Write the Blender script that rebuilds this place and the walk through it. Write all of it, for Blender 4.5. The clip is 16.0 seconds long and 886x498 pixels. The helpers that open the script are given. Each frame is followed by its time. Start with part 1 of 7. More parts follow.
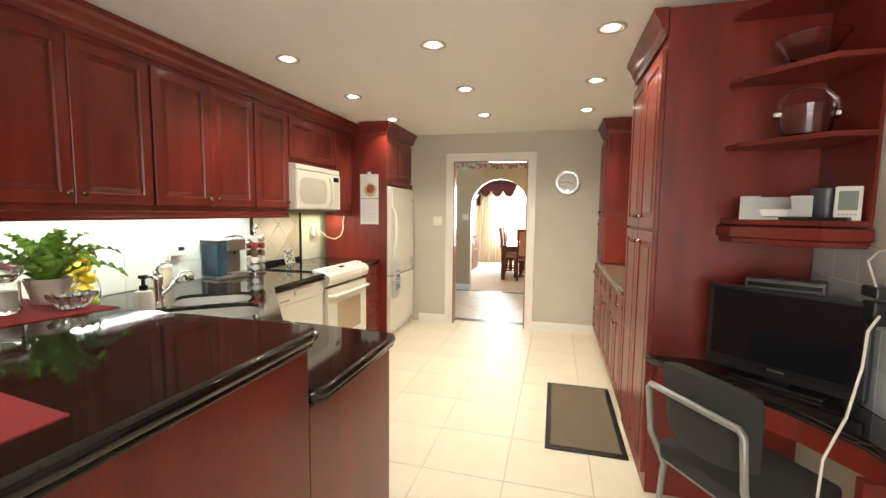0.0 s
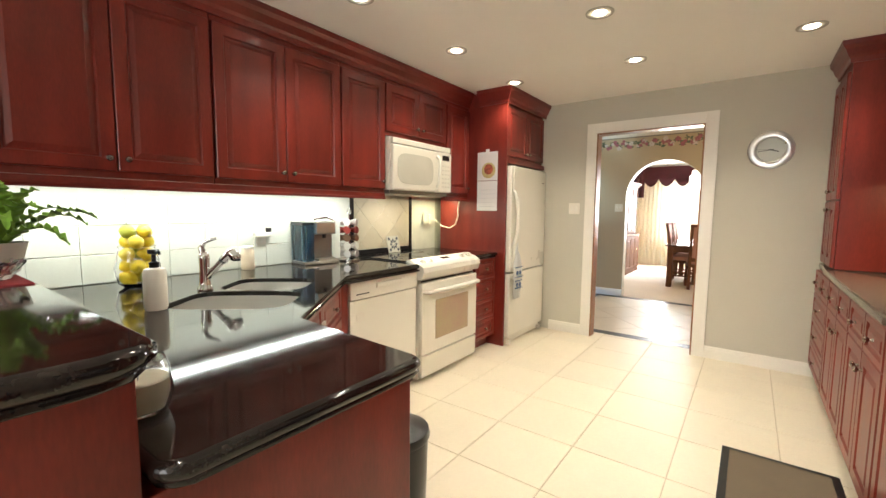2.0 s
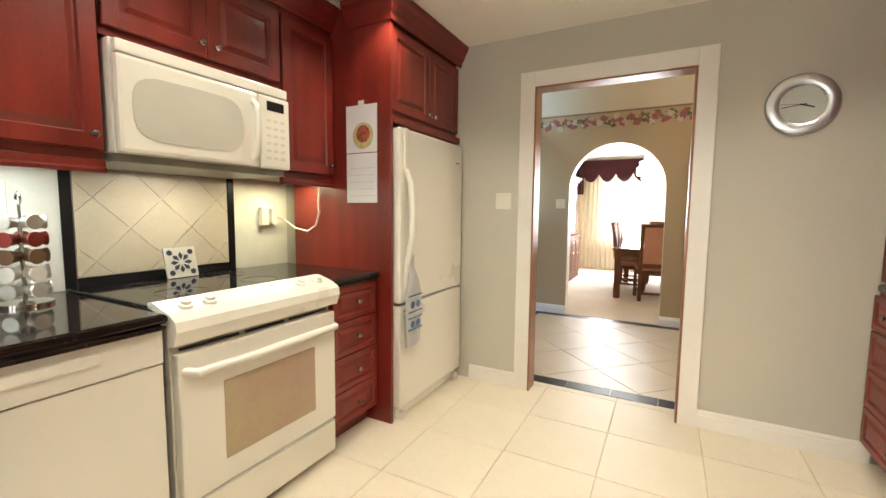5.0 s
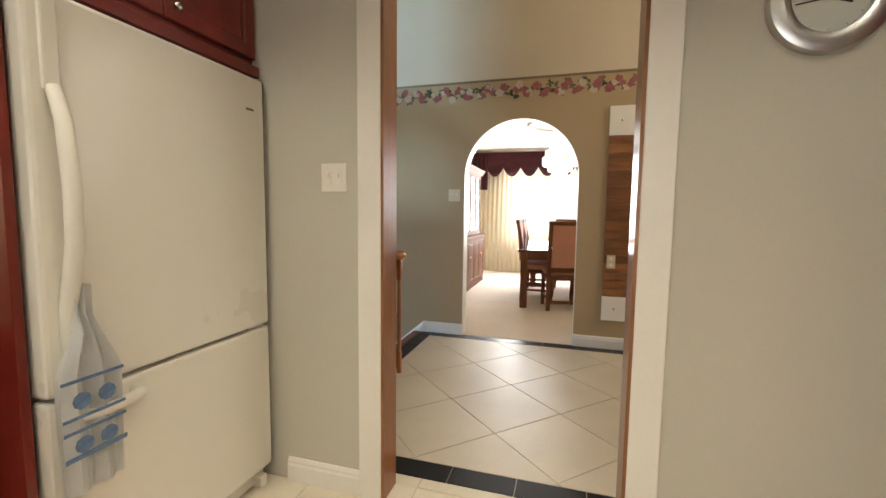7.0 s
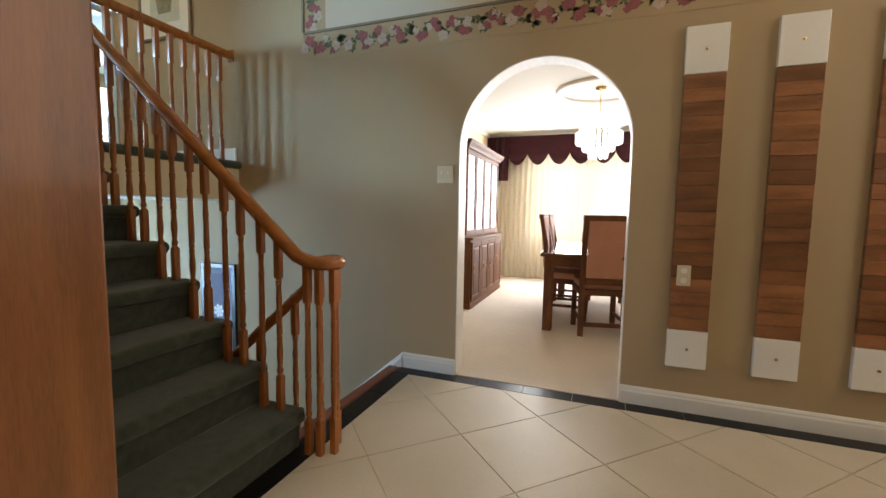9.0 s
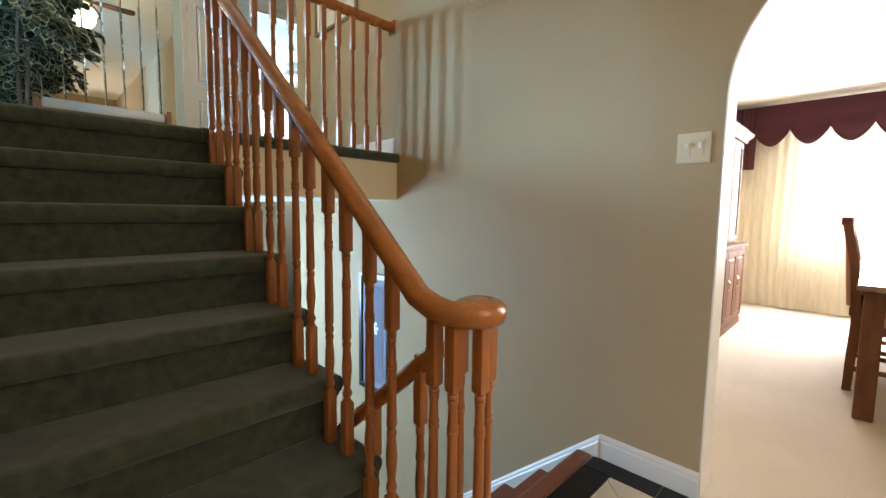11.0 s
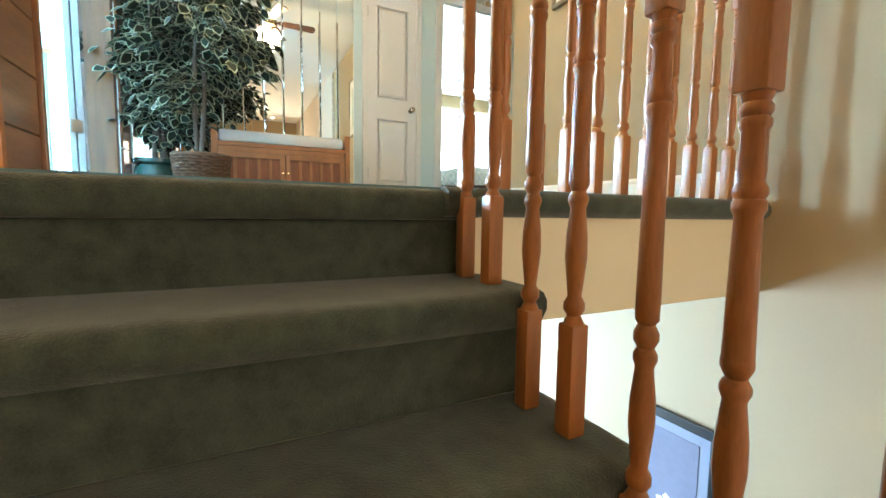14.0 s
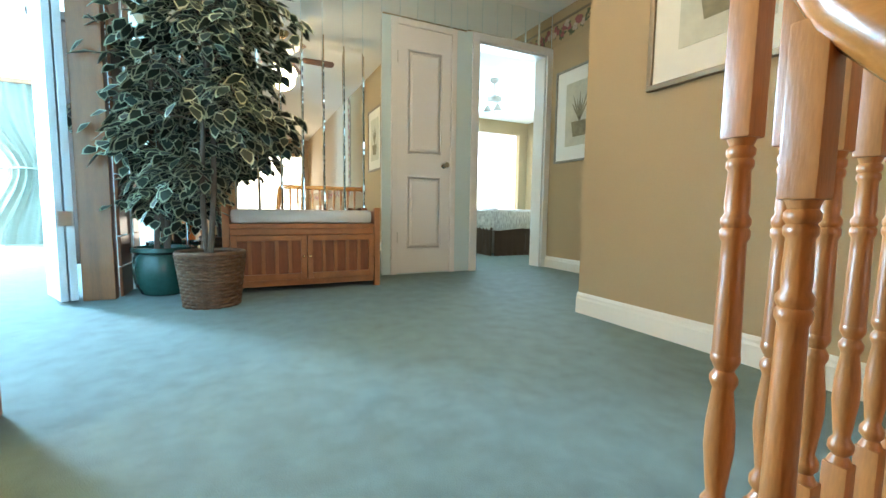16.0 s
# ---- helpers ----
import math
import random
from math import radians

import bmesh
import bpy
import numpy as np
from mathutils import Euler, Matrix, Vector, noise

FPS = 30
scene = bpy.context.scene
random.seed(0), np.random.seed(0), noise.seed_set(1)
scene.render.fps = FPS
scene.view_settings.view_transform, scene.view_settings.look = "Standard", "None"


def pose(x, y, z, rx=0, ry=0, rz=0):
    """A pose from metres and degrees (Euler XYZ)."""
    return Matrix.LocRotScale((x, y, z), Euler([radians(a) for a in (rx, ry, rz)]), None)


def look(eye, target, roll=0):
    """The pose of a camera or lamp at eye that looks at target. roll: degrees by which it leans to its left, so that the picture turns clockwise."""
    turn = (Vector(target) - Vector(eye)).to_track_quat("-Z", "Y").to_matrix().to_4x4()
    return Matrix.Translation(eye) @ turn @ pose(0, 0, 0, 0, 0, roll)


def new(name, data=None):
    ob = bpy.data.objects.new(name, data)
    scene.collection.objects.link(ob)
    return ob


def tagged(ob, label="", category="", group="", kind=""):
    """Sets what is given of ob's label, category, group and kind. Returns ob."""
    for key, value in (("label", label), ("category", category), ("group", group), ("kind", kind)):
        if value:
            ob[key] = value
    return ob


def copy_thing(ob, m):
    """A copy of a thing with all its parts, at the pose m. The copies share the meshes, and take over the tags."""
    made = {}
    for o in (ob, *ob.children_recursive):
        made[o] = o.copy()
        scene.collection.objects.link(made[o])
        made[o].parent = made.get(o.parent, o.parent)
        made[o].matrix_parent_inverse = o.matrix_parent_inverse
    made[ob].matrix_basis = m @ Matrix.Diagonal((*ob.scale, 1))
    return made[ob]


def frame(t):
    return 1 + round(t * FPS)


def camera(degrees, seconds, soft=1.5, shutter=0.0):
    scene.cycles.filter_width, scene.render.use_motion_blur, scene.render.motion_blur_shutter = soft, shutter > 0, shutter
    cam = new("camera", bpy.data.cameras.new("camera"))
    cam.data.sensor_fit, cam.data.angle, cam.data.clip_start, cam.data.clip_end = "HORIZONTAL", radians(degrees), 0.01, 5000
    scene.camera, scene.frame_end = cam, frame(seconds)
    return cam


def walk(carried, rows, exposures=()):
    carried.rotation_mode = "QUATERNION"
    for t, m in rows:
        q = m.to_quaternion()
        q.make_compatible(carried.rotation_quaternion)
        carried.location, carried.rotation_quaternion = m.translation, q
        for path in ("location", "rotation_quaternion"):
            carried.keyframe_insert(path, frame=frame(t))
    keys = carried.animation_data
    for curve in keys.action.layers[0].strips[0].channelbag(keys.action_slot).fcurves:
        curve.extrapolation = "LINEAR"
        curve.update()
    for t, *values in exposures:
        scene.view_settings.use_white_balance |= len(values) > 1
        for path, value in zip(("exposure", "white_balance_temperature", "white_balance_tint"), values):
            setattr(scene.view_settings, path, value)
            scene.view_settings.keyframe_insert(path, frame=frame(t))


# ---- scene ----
cam = camera(93.47, 16.0, soft=1.5)
# seconds, place of the eye, yaw, pitch, roll
ROWS = [
    (0.0, -0.277, 0.051, 1.451, 15.05, -5.01, -0.63),
    (0.5, -0.221, 0.248, 1.396, 19.90, -5.12, -0.63),
    (1.0, -0.226, 0.428, 1.362, 27.22, -5.16, -0.60),
    (1.5, -0.239, 0.641, 1.332, 33.08, -5.23, -0.55),
    (2.0, -0.244, 0.894, 1.312, 36.39, -5.33, -0.53),
    (2.5, -0.311, 1.152, 1.291, 38.04, -5.48, -0.54),
    (3.0, -0.401, 1.375, 1.301, 38.24, -5.54, -0.61),
    (5.5, -0.787, 2.790, 1.246, 24.16, -5.11, -0.54),
    (6.0, -0.834, 3.121, 1.225, 20.29, -5.11, -0.57),
    (6.5, -0.855, 3.451, 1.208, 17.59, -5.10, -0.61),
    (7.0, -0.845, 3.771, 1.206, 16.50, -5.04, -0.68),
    (7.5, -0.852, 4.101, 1.186, 16.52, -5.01, -0.79),
    (8.0, -0.876, 4.424, 1.156, 16.61, -4.99, -0.89),
    (10.5, -1.200, 5.753, 1.107, 37.48, -5.15, -0.66),
    (11.0, -1.421, 5.883, 1.118, 45.13, -5.19, -0.79),
    (11.5, -1.652, 5.971, 1.122, 51.42, -5.20, -0.90),
    (12.0, -1.906, 6.024, 1.142, 56.84, -5.13, -0.96),
    (12.5, -2.193, 6.045, 1.166, 60.67, -5.05, -0.97),
    (13.0, -2.472, 6.055, 1.212, 60.90, -5.00, -0.91),
    (13.5, -2.720, 6.109, 1.323, 62.55, -4.95, -0.84),
    (14.0, -2.911, 6.109, 1.448, 63.59, -4.91, -0.79),
    (14.5, -3.075, 6.104, 1.601, 63.65, -4.88, -0.75),
    (15.0, -3.213, 6.098, 1.760, 63.60, -4.91, -0.74),
    (15.5, -3.340, 6.091, 1.893, 63.85, -5.04, -0.75),
    (16.0, -3.473, 6.094, 2.032, 64.60, -5.19, -0.78),
]
walk(cam, [(t, pose(x, y, z, 90 + pitch, roll, yaw)) for t, x, y, z, yaw, pitch, roll in ROWS],
     exposures=[(0.0, 0.1), (3.0, 0.0), (5.5, -0.1), (7.0, -0.45), (8.0, -0.7), (9.2, -0.7), (10.5, -0.65), (11.0, -0.1), (11.5, 0.4), (12.5, 0.8), (14.5, 0.8), (15.2, 0.75), (16.0, 0.28)])


# ---- world and lights ----
world = bpy.data.worlds.new("sky")
scene.world = world
world.use_nodes = True
wn = world.node_tree
sky = wn.nodes.new("ShaderNodeTexSky")
sky.sky_type, sky.sun_disc = "NISHITA", False
sky.sun_elevation, sky.sun_rotation = radians(40), radians(200)
wn.links.new(sky.outputs[0], wn.nodes["Background"].inputs[0])
wn.nodes["Background"].inputs[1].default_value = 0.12


def lamp(name, kind, m, energy, color, **kw):
    data = bpy.data.lights.new(name, kind)
    data.energy, data.color = energy, color
    ob = new(name, data)
    ob.matrix_world = m
    if kind == "AREA":
        data.shape, data.size, data.size_y = "RECTANGLE", kw["size"][0], kw["size"][1]
    if kind == "SPOT":
        data.spot_size, data.spot_blend, data.shadow_soft_size = radians(kw.get("cone", 120)), 0.6, 0.05
    if kind == "POINT":
        data.shadow_soft_size = kw.get("radius", 0.05)
    return ob


WARM, DAY = (1.0, 0.935, 0.77), (1.0, 0.97, 0.92)
DOWNLIGHTS = [(x, y) for y in (2.51, 3.42, 4.33) for x in (-2.0, -1.01, -0.02)]
# the tenth has no fixture; it is added fill near the bar
for x, y in DOWNLIGHTS + [(-0.9, 0.9)]:
    lamp("downlight_lamp", "SPOT", pose(x, y, 2.425), 40, WARM, cone=130)
# added fill behind the walk's start, aimed up; its window is unseen
lamp("patio_daylight", "AREA", look((-0.6, -2.55, 1.35), (-0.6, 3, 2.2)), 34, DAY, size=(2.6, 2.0))
# strips under the wall cabinets
lamp("under_cabinet_strip", "AREA", pose(-2.74, 2.1, 1.434), 17, (0.92, 1.0, 0.92), size=(0.08, 2.1))
lamp("under_cabinet_strip", "AREA", pose(-2.74, 4.22, 1.415), 3.0, (1.0, 0.93, 0.55), size=(0.08, 0.3))
lamp("hood_lamp", "AREA", pose(-2.70, 3.63, 1.425), 3.0, WARM, size=(0.06, 0.3))
lamp("hutch_lamp", "AREA", pose(0.6, 4.14, 1.52), 5.0, (1.0, 0.6, 0.3), size=(0.1, 0.5))
# dining room window and chandelier
lamp("dining_daylight", "AREA", look((-0.9, 12.05, 1.5), (-0.9, 8, 0.9)), 260, (0.95, 0.97, 1.0), size=(2.4, 1.5))
lamp("chandelier_lamp", "POINT", pose(-0.96, 9.8, 1.5), 6, DAY, radius=0.18)
# foyer: added fill from the east end, where no glass is built
lamp("front_door_daylight", "AREA", look((1.75, 6.7, 1.9), (-1, 6.7, 1.2)), 60, (1.0, 0.92, 0.82), size=(1.5, 3.0))
# lower level window
lamp("lower_daylight", "AREA", look((-5.93, 6.1, 0.35), (-2.8, 7.3, 0.4)), 135, (0.36, 0.62, 1.0), size=(0.8, 1.0))
# upper hall: open bedrooms on two sides
lamp("bedroom_daylight", "AREA", look((-10.70, 1.75, 2.70), (-5.6, 5.6, 1.5)), 2500, (0.42, 0.72, 1.0), size=(1.3, 1.6))
lamp("far_bedroom_daylight", "AREA", look((-10.6, 10.3, 2.9), (-6.8, 8.3, 1.6)), 400, (0.52, 0.78, 1.0), size=(1.6, 1.5))
lamp("fan_lamp", "POINT", pose(-5.15, 6.5, 3.40), 30, (1.0, 0.76, 0.44), radius=0.12)

# foyer: recessed spot that washes the end wall, and the lit bowls of the hanging lamp
lamp("foyer_wash_lamp", "SPOT", look((1.45, 7.05, 3.855), (1.62, 7.05, 1.0)), 70, (1.0, 0.76, 0.42), cone=75)
lamp("foyer_bowl_lamp", "POINT", pose(-0.3, 6.46, 2.72), 8, (1.0, 0.80, 0.50), radius=0.1)
# bathroom off the landing
lamp("bathroom_lamp", "POINT", pose(-3.80, 4.6, 3.4), 45, (1.0, 0.86, 0.50), radius=0.12)

# ---- materials ----
def mat(name, color, rough=0.5, metal=0.0, vary=0.15, scale=3.0, fine=40.0, bump=0.05, stretch=(1, 1, 1), color2=None, coat=0.0,
        spec=0.5, per_object=0.0, sheen=0.0, alpha=None):
    """A surface with cloudy variation, fine grain and relief; color2 is what the clouds blend to."""
    m = bpy.data.materials.new(name)
    m.use_nodes = True
    nt = m.node_tree
    b = nt.nodes["Principled BSDF"]
    tc = nt.nodes.new("ShaderNodeTexCoord")
    mp = nt.nodes.new("ShaderNodeMapping")
    mp.inputs["Scale"].default_value = stretch
    nt.links.new(tc.outputs["Object"], mp.inputs["Vector"])
    n1 = nt.nodes.new("ShaderNodeTexNoise")
    n1.inputs["Scale"].default_value, n1.inputs["Detail"].default_value = scale, 4.0
    n2 = nt.nodes.new("ShaderNodeTexNoise")
    n2.inputs["Scale"].default_value, n2.inputs["Detail"].default_value = fine, 3.0
    nt.links.new(mp.outputs[0], n1.inputs["Vector"])
    nt.links.new(mp.outputs[0], n2.inputs["Vector"])
    add = nt.nodes.new("ShaderNodeMath")
    add.operation = "MULTIPLY_ADD"
    nt.links.new(n2.outputs[0], add.inputs[0])
    add.inputs[1].default_value = 0.45
    nt.links.new(n1.outputs[0], add.inputs[2])
    ramp = nt.nodes.new("ShaderNodeValToRGB")
    c2 = color2 or tuple(c * (1 - vary) for c in color)
    ramp.color_ramp.elements[0].position, ramp.color_ramp.elements[1].position = 0.5, 0.95
    ramp.color_ramp.elements[0].color = (*c2, 1)
    ramp.color_ramp.elements[1].color = (*color, 1)
    nt.links.new(add.outputs[0], ramp.inputs[0])
    out = ramp.outputs[0]
    if per_object:
        info = nt.nodes.new("ShaderNodeObjectInfo")
        hsv = nt.nodes.new("ShaderNodeHueSaturation")
        rng = nt.nodes.new("ShaderNodeMapRange")
        rng.inputs["To Min"].default_value, rng.inputs["To Max"].default_value = 1 - per_object, 1 + per_object
        nt.links.new(info.outputs["Random"], rng.inputs[0])
        nt.links.new(rng.outputs[0], hsv.inputs["Value"])
        nt.links.new(out, hsv.inputs["Color"])
        out = hsv.outputs[0]
    nt.links.new(out, b.inputs["Base Color"])
    rr = nt.nodes.new("ShaderNodeMapRange")
    rr.inputs["To Min"].default_value, rr.inputs["To Max"].default_value = rough * 0.85, min(1, rough * 1.2)
    nt.links.new(n1.outputs[0], rr.inputs[0])
    nt.links.new(rr.outputs[0], b.inputs["Roughness"])
    b.inputs["Metallic"].default_value = metal
    b.inputs["Coat Weight"].default_value = coat
    b.inputs["Coat Roughness"].default_value = 0.08
    b.inputs["Specular IOR Level"].default_value = spec
    b.inputs["Sheen Weight"].default_value = sheen
    if bump:
        bp = nt.nodes.new("ShaderNodeBump")
        bp.inputs["Strength"].default_value, bp.inputs["Distance"].default_value = bump, 0.01
        nt.links.new(n2.outputs[0], bp.inputs["Height"])
        nt.links.new(bp.outputs[0], b.inputs["Normal"])
    return m


def glow(name, color, strength):
    m = bpy.data.materials.new(name)
    m.use_nodes = True
    b = m.node_tree.nodes["Principled BSDF"]
    b.inputs["Base Color"].default_value = (*color, 1)
    b.inputs["Emission Color"].default_value = (*color, 1)
    b.inputs["Emission Strength"].default_value = strength
    return m


def glass(name, color=(1, 1, 1), rough=0.02):
    m = bpy.data.materials.new(name)
    m.use_nodes = True
    b = m.node_tree.nodes["Principled BSDF"]
    b.inputs["Base Color"].default_value = (*color, 1)
    b.inputs["Transmission Weight"].default_value = 1.0
    b.inputs["Roughness"].default_value = rough
    b.inputs["IOR"].default_value = 1.45
    return m


def sheer(name, color, through_share):
    m = bpy.data.materials.new(name)
    m.use_nodes = True
    nt = m.node_tree
    b = nt.nodes["Principled BSDF"]
    b.inputs["Base Color"].default_value = (*color, 1)
    b.inputs["Roughness"].default_value = 0.9
    tr = nt.nodes.new("ShaderNodeBsdfTranslucent")
    tr.inputs[0].default_value = (*color, 1)
    mix = nt.nodes.new("ShaderNodeMixShader")
    mix.inputs[0].default_value = through_share
    nt.links.new(b.outputs[0], mix.inputs[1])
    nt.links.new(tr.outputs[0], mix.inputs[2])
    nt.links.new(mix.outputs[0], nt.nodes["Material Output"].inputs[0])
    return m


CHERRY = mat("cherry_wood", (0.225, 0.024, 0.015), 0.33, vary=0.45, scale=2.5, fine=55, bump=0.03, stretch=(3, 3, 0.6), coat=0.12)
CHERRY_DARK = mat("cherry_moulding", (0.20, 0.018, 0.011), 0.35, vary=0.4, scale=3, fine=60, bump=0.03, coat=0.2)
GRANITE = mat("black_granite", (0.022, 0.016, 0.014), 0.06, vary=0.7, scale=14, fine=160, bump=0.0, spec=0.5)
PAINT_TAUPE = mat("taupe_paint", (0.535, 0.51, 0.43), 0.75, vary=0.05, scale=1.2, fine=120, bump=0.03)
PAINT_HALL = mat("tan_paint", (0.43, 0.315, 0.175), 0.7, vary=0.08, scale=1.5, fine=120, bump=0.04)
PAINT_CREAM = mat("cream_paint", (0.78, 0.66, 0.44), 0.6, vary=0.05, scale=2, fine=90, bump=0.02)
PAINT_BLUE = mat("pale_blue_paint", (0.62, 0.76, 0.78), 0.6, vary=0.06, scale=2, fine=90, bump=0.02)
CEIL = mat("ceiling_paint", (0.90, 0.89, 0.84), 0.9, vary=0.03, scale=1.5, fine=200, bump=0.06)
WHITE = mat("white_trim_paint", (0.80, 0.77, 0.70), 0.35, vary=0.05, scale=4, fine=60, bump=0.02)
ENAMEL = mat("white_enamel", (0.80, 0.77, 0.68), 0.28, vary=0.03, scale=2, fine=250, bump=0.02, coat=0.3)
PLASTIC_W = mat("white_plastic", (0.78, 0.74, 0.66), 0.4, vary=0.04, scale=6, fine=90, bump=0.0)
TILE_CREAM = mat("cream_floor_tile", (0.78, 0.70, 0.55), 0.42, vary=0.10, scale=2.2, fine=60, bump=0.03, per_object=0.03)
TILE_HALL = mat("ivory_floor_tile", (0.66, 0.58, 0.46), 0.38, vary=0.12, scale=2.5, fine=70, bump=0.03, per_object=0.04)
TILE_BLACK = mat("black_border_tile", (0.014, 0.013, 0.014), 0.3, spec=0.22, vary=0.4, scale=8, fine=90, bump=0.01, per_object=0.2)
GROUT = mat("grout", (0.64, 0.55, 0.41), 0.9, vary=0.2, scale=6, fine=120, bump=0.1)
TILE_WALL = mat("white_wall_tile", (0.74, 0.74, 0.66), 0.18, vary=0.06, scale=4, fine=90, bump=0.02, per_object=0.03)
TILE_BEIGE = mat("beige_wall_tile", (0.62, 0.55, 0.42), 0.25, vary=0.12, scale=5, fine=90, bump=0.02, per_object=0.04)
GROUT_W = mat("white_grout", (0.76, 0.75, 0.68), 0.9, vary=0.1, scale=9, fine=90, bump=0.08)
CARPET = mat("dark_green_carpet", (0.066, 0.080, 0.050), 0.97, vary=0.65, scale=24, fine=320, bump=0.35, sheen=0.25)
# same carpet as the stairs; the bedroom daylight is put into this colour
CARPET_DAYLIT = mat("daylit_green_carpet", (0.140, 0.230, 0.235), 0.97, vary=0.32, scale=12, fine=400, bump=0.35, sheen=0.12)
CARPET_W = mat("cream_carpet", (0.70, 0.60, 0.50), 0.95, vary=0.10, scale=2.5, fine=320, bump=0.6, sheen=0.1)
OAK = mat("honey_oak", (0.46, 0.16, 0.038), 0.36, vary=0.42, scale=5, fine=70, bump=0.06, stretch=(6, 6, 0.7), coat=0.12)
OAK_RAIL = mat("oak_handrail", (0.50, 0.175, 0.038), 0.25, vary=0.4, scale=5, fine=60, bump=0.04, stretch=(1.2, 6, 3), coat=0.35)
OAK_CASING = mat("oak_casing", (0.30, 0.115, 0.035), 0.35, vary=0.4, scale=4, fine=60, bump=0.05, stretch=(6, 6, 0.6), coat=0.2)
WALNUT = mat("walnut", (0.13, 0.055, 0.03), 0.35, vary=0.5, scale=4, fine=50, bump=0.05, stretch=(5, 5, 0.8), coat=0.2)
PLANK = mat("stained_plank", (0.32, 0.13, 0.05), 0.3, vary=0.55, scale=3, fine=40, bump=0.04, stretch=(1, 1, 6), per_object=0.35, coat=0.3)
BENCH_OAK = mat("bench_wood", (0.40, 0.155, 0.055), 0.4, vary=0.35, scale=5, fine=60, bump=0.04, stretch=(2, 2, 1))
STEEL = mat("brushed_steel", (0.62, 0.62, 0.60), 0.28, metal=1, vary=0.1, scale=4, fine=150, bump=0.02)
SINK_STEEL = mat("satin_sink_steel", (0.66, 0.65, 0.62), 0.36, metal=0.75, vary=0.1, scale=6, fine=200, bump=0.02)
CHROME = mat("chrome", (0.75, 0.74, 0.72), 0.12, metal=1, vary=0.05, scale=8, fine=60, bump=0.0)
NICKEL = mat("dark_nickel", (0.40, 0.37, 0.33), 0.22, metal=1, vary=0.2, scale=20, fine=120, bump=0.02)
BRASS = mat("brass_strip", (0.70, 0.56, 0.33), 0.22, metal=1, vary=0.1, scale=20, fine=120, bump=0.0)
BLACKPL = mat("black_plastic", (0.012, 0.012, 0.013), 0.3, vary=0.2, scale=8, fine=120, bump=0.01)
SCREEN = mat("black_screen", (0.008, 0.008, 0.010), 0.12, vary=0.1, scale=3, fine=60, bump=0.0)
COOKTOP = mat("ceramic_cooktop", (0.014, 0.014, 0.015), 0.05, vary=0.3, scale=8, fine=300, bump=0.0)
FABRIC_DK = mat("charcoal_fabric", (0.035, 0.033, 0.032), 0.9, vary=0.25, scale=10, fine=500, bump=0.4)
MIRROR = mat("mirror_glass", (0.93, 0.95, 0.92), 0.015, metal=1, vary=0.01, scale=2, fine=20, bump=0.0)
VELVET = mat("wine_red_fabric", (0.085, 0.010, 0.018), 0.8, vary=0.35, scale=7, fine=260, bump=0.2, sheen=0.2)
PINKSEAT = mat("dusty_pink_upholstery", (0.50, 0.25, 0.18), 0.85, vary=0.12, scale=8, fine=300, bump=0.3)
REDCLOTH = mat("red_cloth", (0.30, 0.025, 0.030), 0.85, vary=0.25, scale=9, fine=400, bump=0.4)
DOWN = glow("downlight_bulb", (1.0, 0.92, 0.78), 16)
DAYGLOW = glow("bright_sky_backdrop", (1.0, 0.99, 0.97), 3.2)
COOLGLOW = glow("bluish_sky_backdrop", (0.90, 0.96, 1.0), 3.0)
GLASS = glass("clear_glass")
SHEER = sheer("sheer_curtain", (0.93, 0.90, 0.82), 0.6)
IVORY = mat("ivory_plastic", (0.66, 0.56, 0.38), 0.4, vary=0.06, scale=6, fine=90, bump=0.0)
PAINT_UPPER = mat("light_beige_paint", (0.60, 0.51, 0.38), 0.7, vary=0.06, scale=1.5, fine=120, bump=0.04)

# ---- mesh helpers ----
def box(bm, x0, y0, z0, x1, y1, z1, bevel=0.0, m=None):
    r = bmesh.ops.create_cube(bm, size=1.0)
    vs = r["verts"]
    for v in vs:
        v.co = Vector((x0 + (v.co.x + 0.5) * (x1 - x0), y0 + (v.co.y + 0.5) * (y1 - y0), z0 + (v.co.z + 0.5) * (z1 - z0)))
        if m is not None:
            v.co = m @ v.co
    if bevel:
        es = list({e for v in vs for e in v.link_edges})
        bmesh.ops.bevel(bm, geom=es, offset=bevel, segments=2, affect="EDGES", profile=0.6)
    return bm


def tube(bm, pts, r, seg=10, closed=False, caps=True):
    """A round bar along points; r is one radius or one for each point."""
    pts = [Vector(p) for p in pts]
    rings = []
    n = len(pts)
    side = None
    for i, p in enumerate(pts):
        d = (pts[(i + 1) % n] - pts[i - 1]) if closed else (pts[min(i + 1, n - 1)] - pts[max(i - 1, 0)])
        d.normalize()
        if side is None:
            side = d.orthogonal().normalized()
        side = (side - d * side.dot(d)).normalized()
        up = d.cross(side)
        rad = r[i] if isinstance(r, (list, tuple)) else r
        rings.append([bm.verts.new(p + (side * math.cos(a) + up * math.sin(a)) * rad) for a in (2 * math.pi * k / seg for k in range(seg))])
    for i in range(n if closed else n - 1):
        a, b = rings[i], rings[(i + 1) % n]
        for k in range(seg):
            bm.faces.new((a[k], a[(k + 1) % seg], b[(k + 1) % seg], b[k]))
    if caps and not closed:
        bm.faces.new(rings[0][::-1])
        bm.faces.new(rings[-1])
    return bm


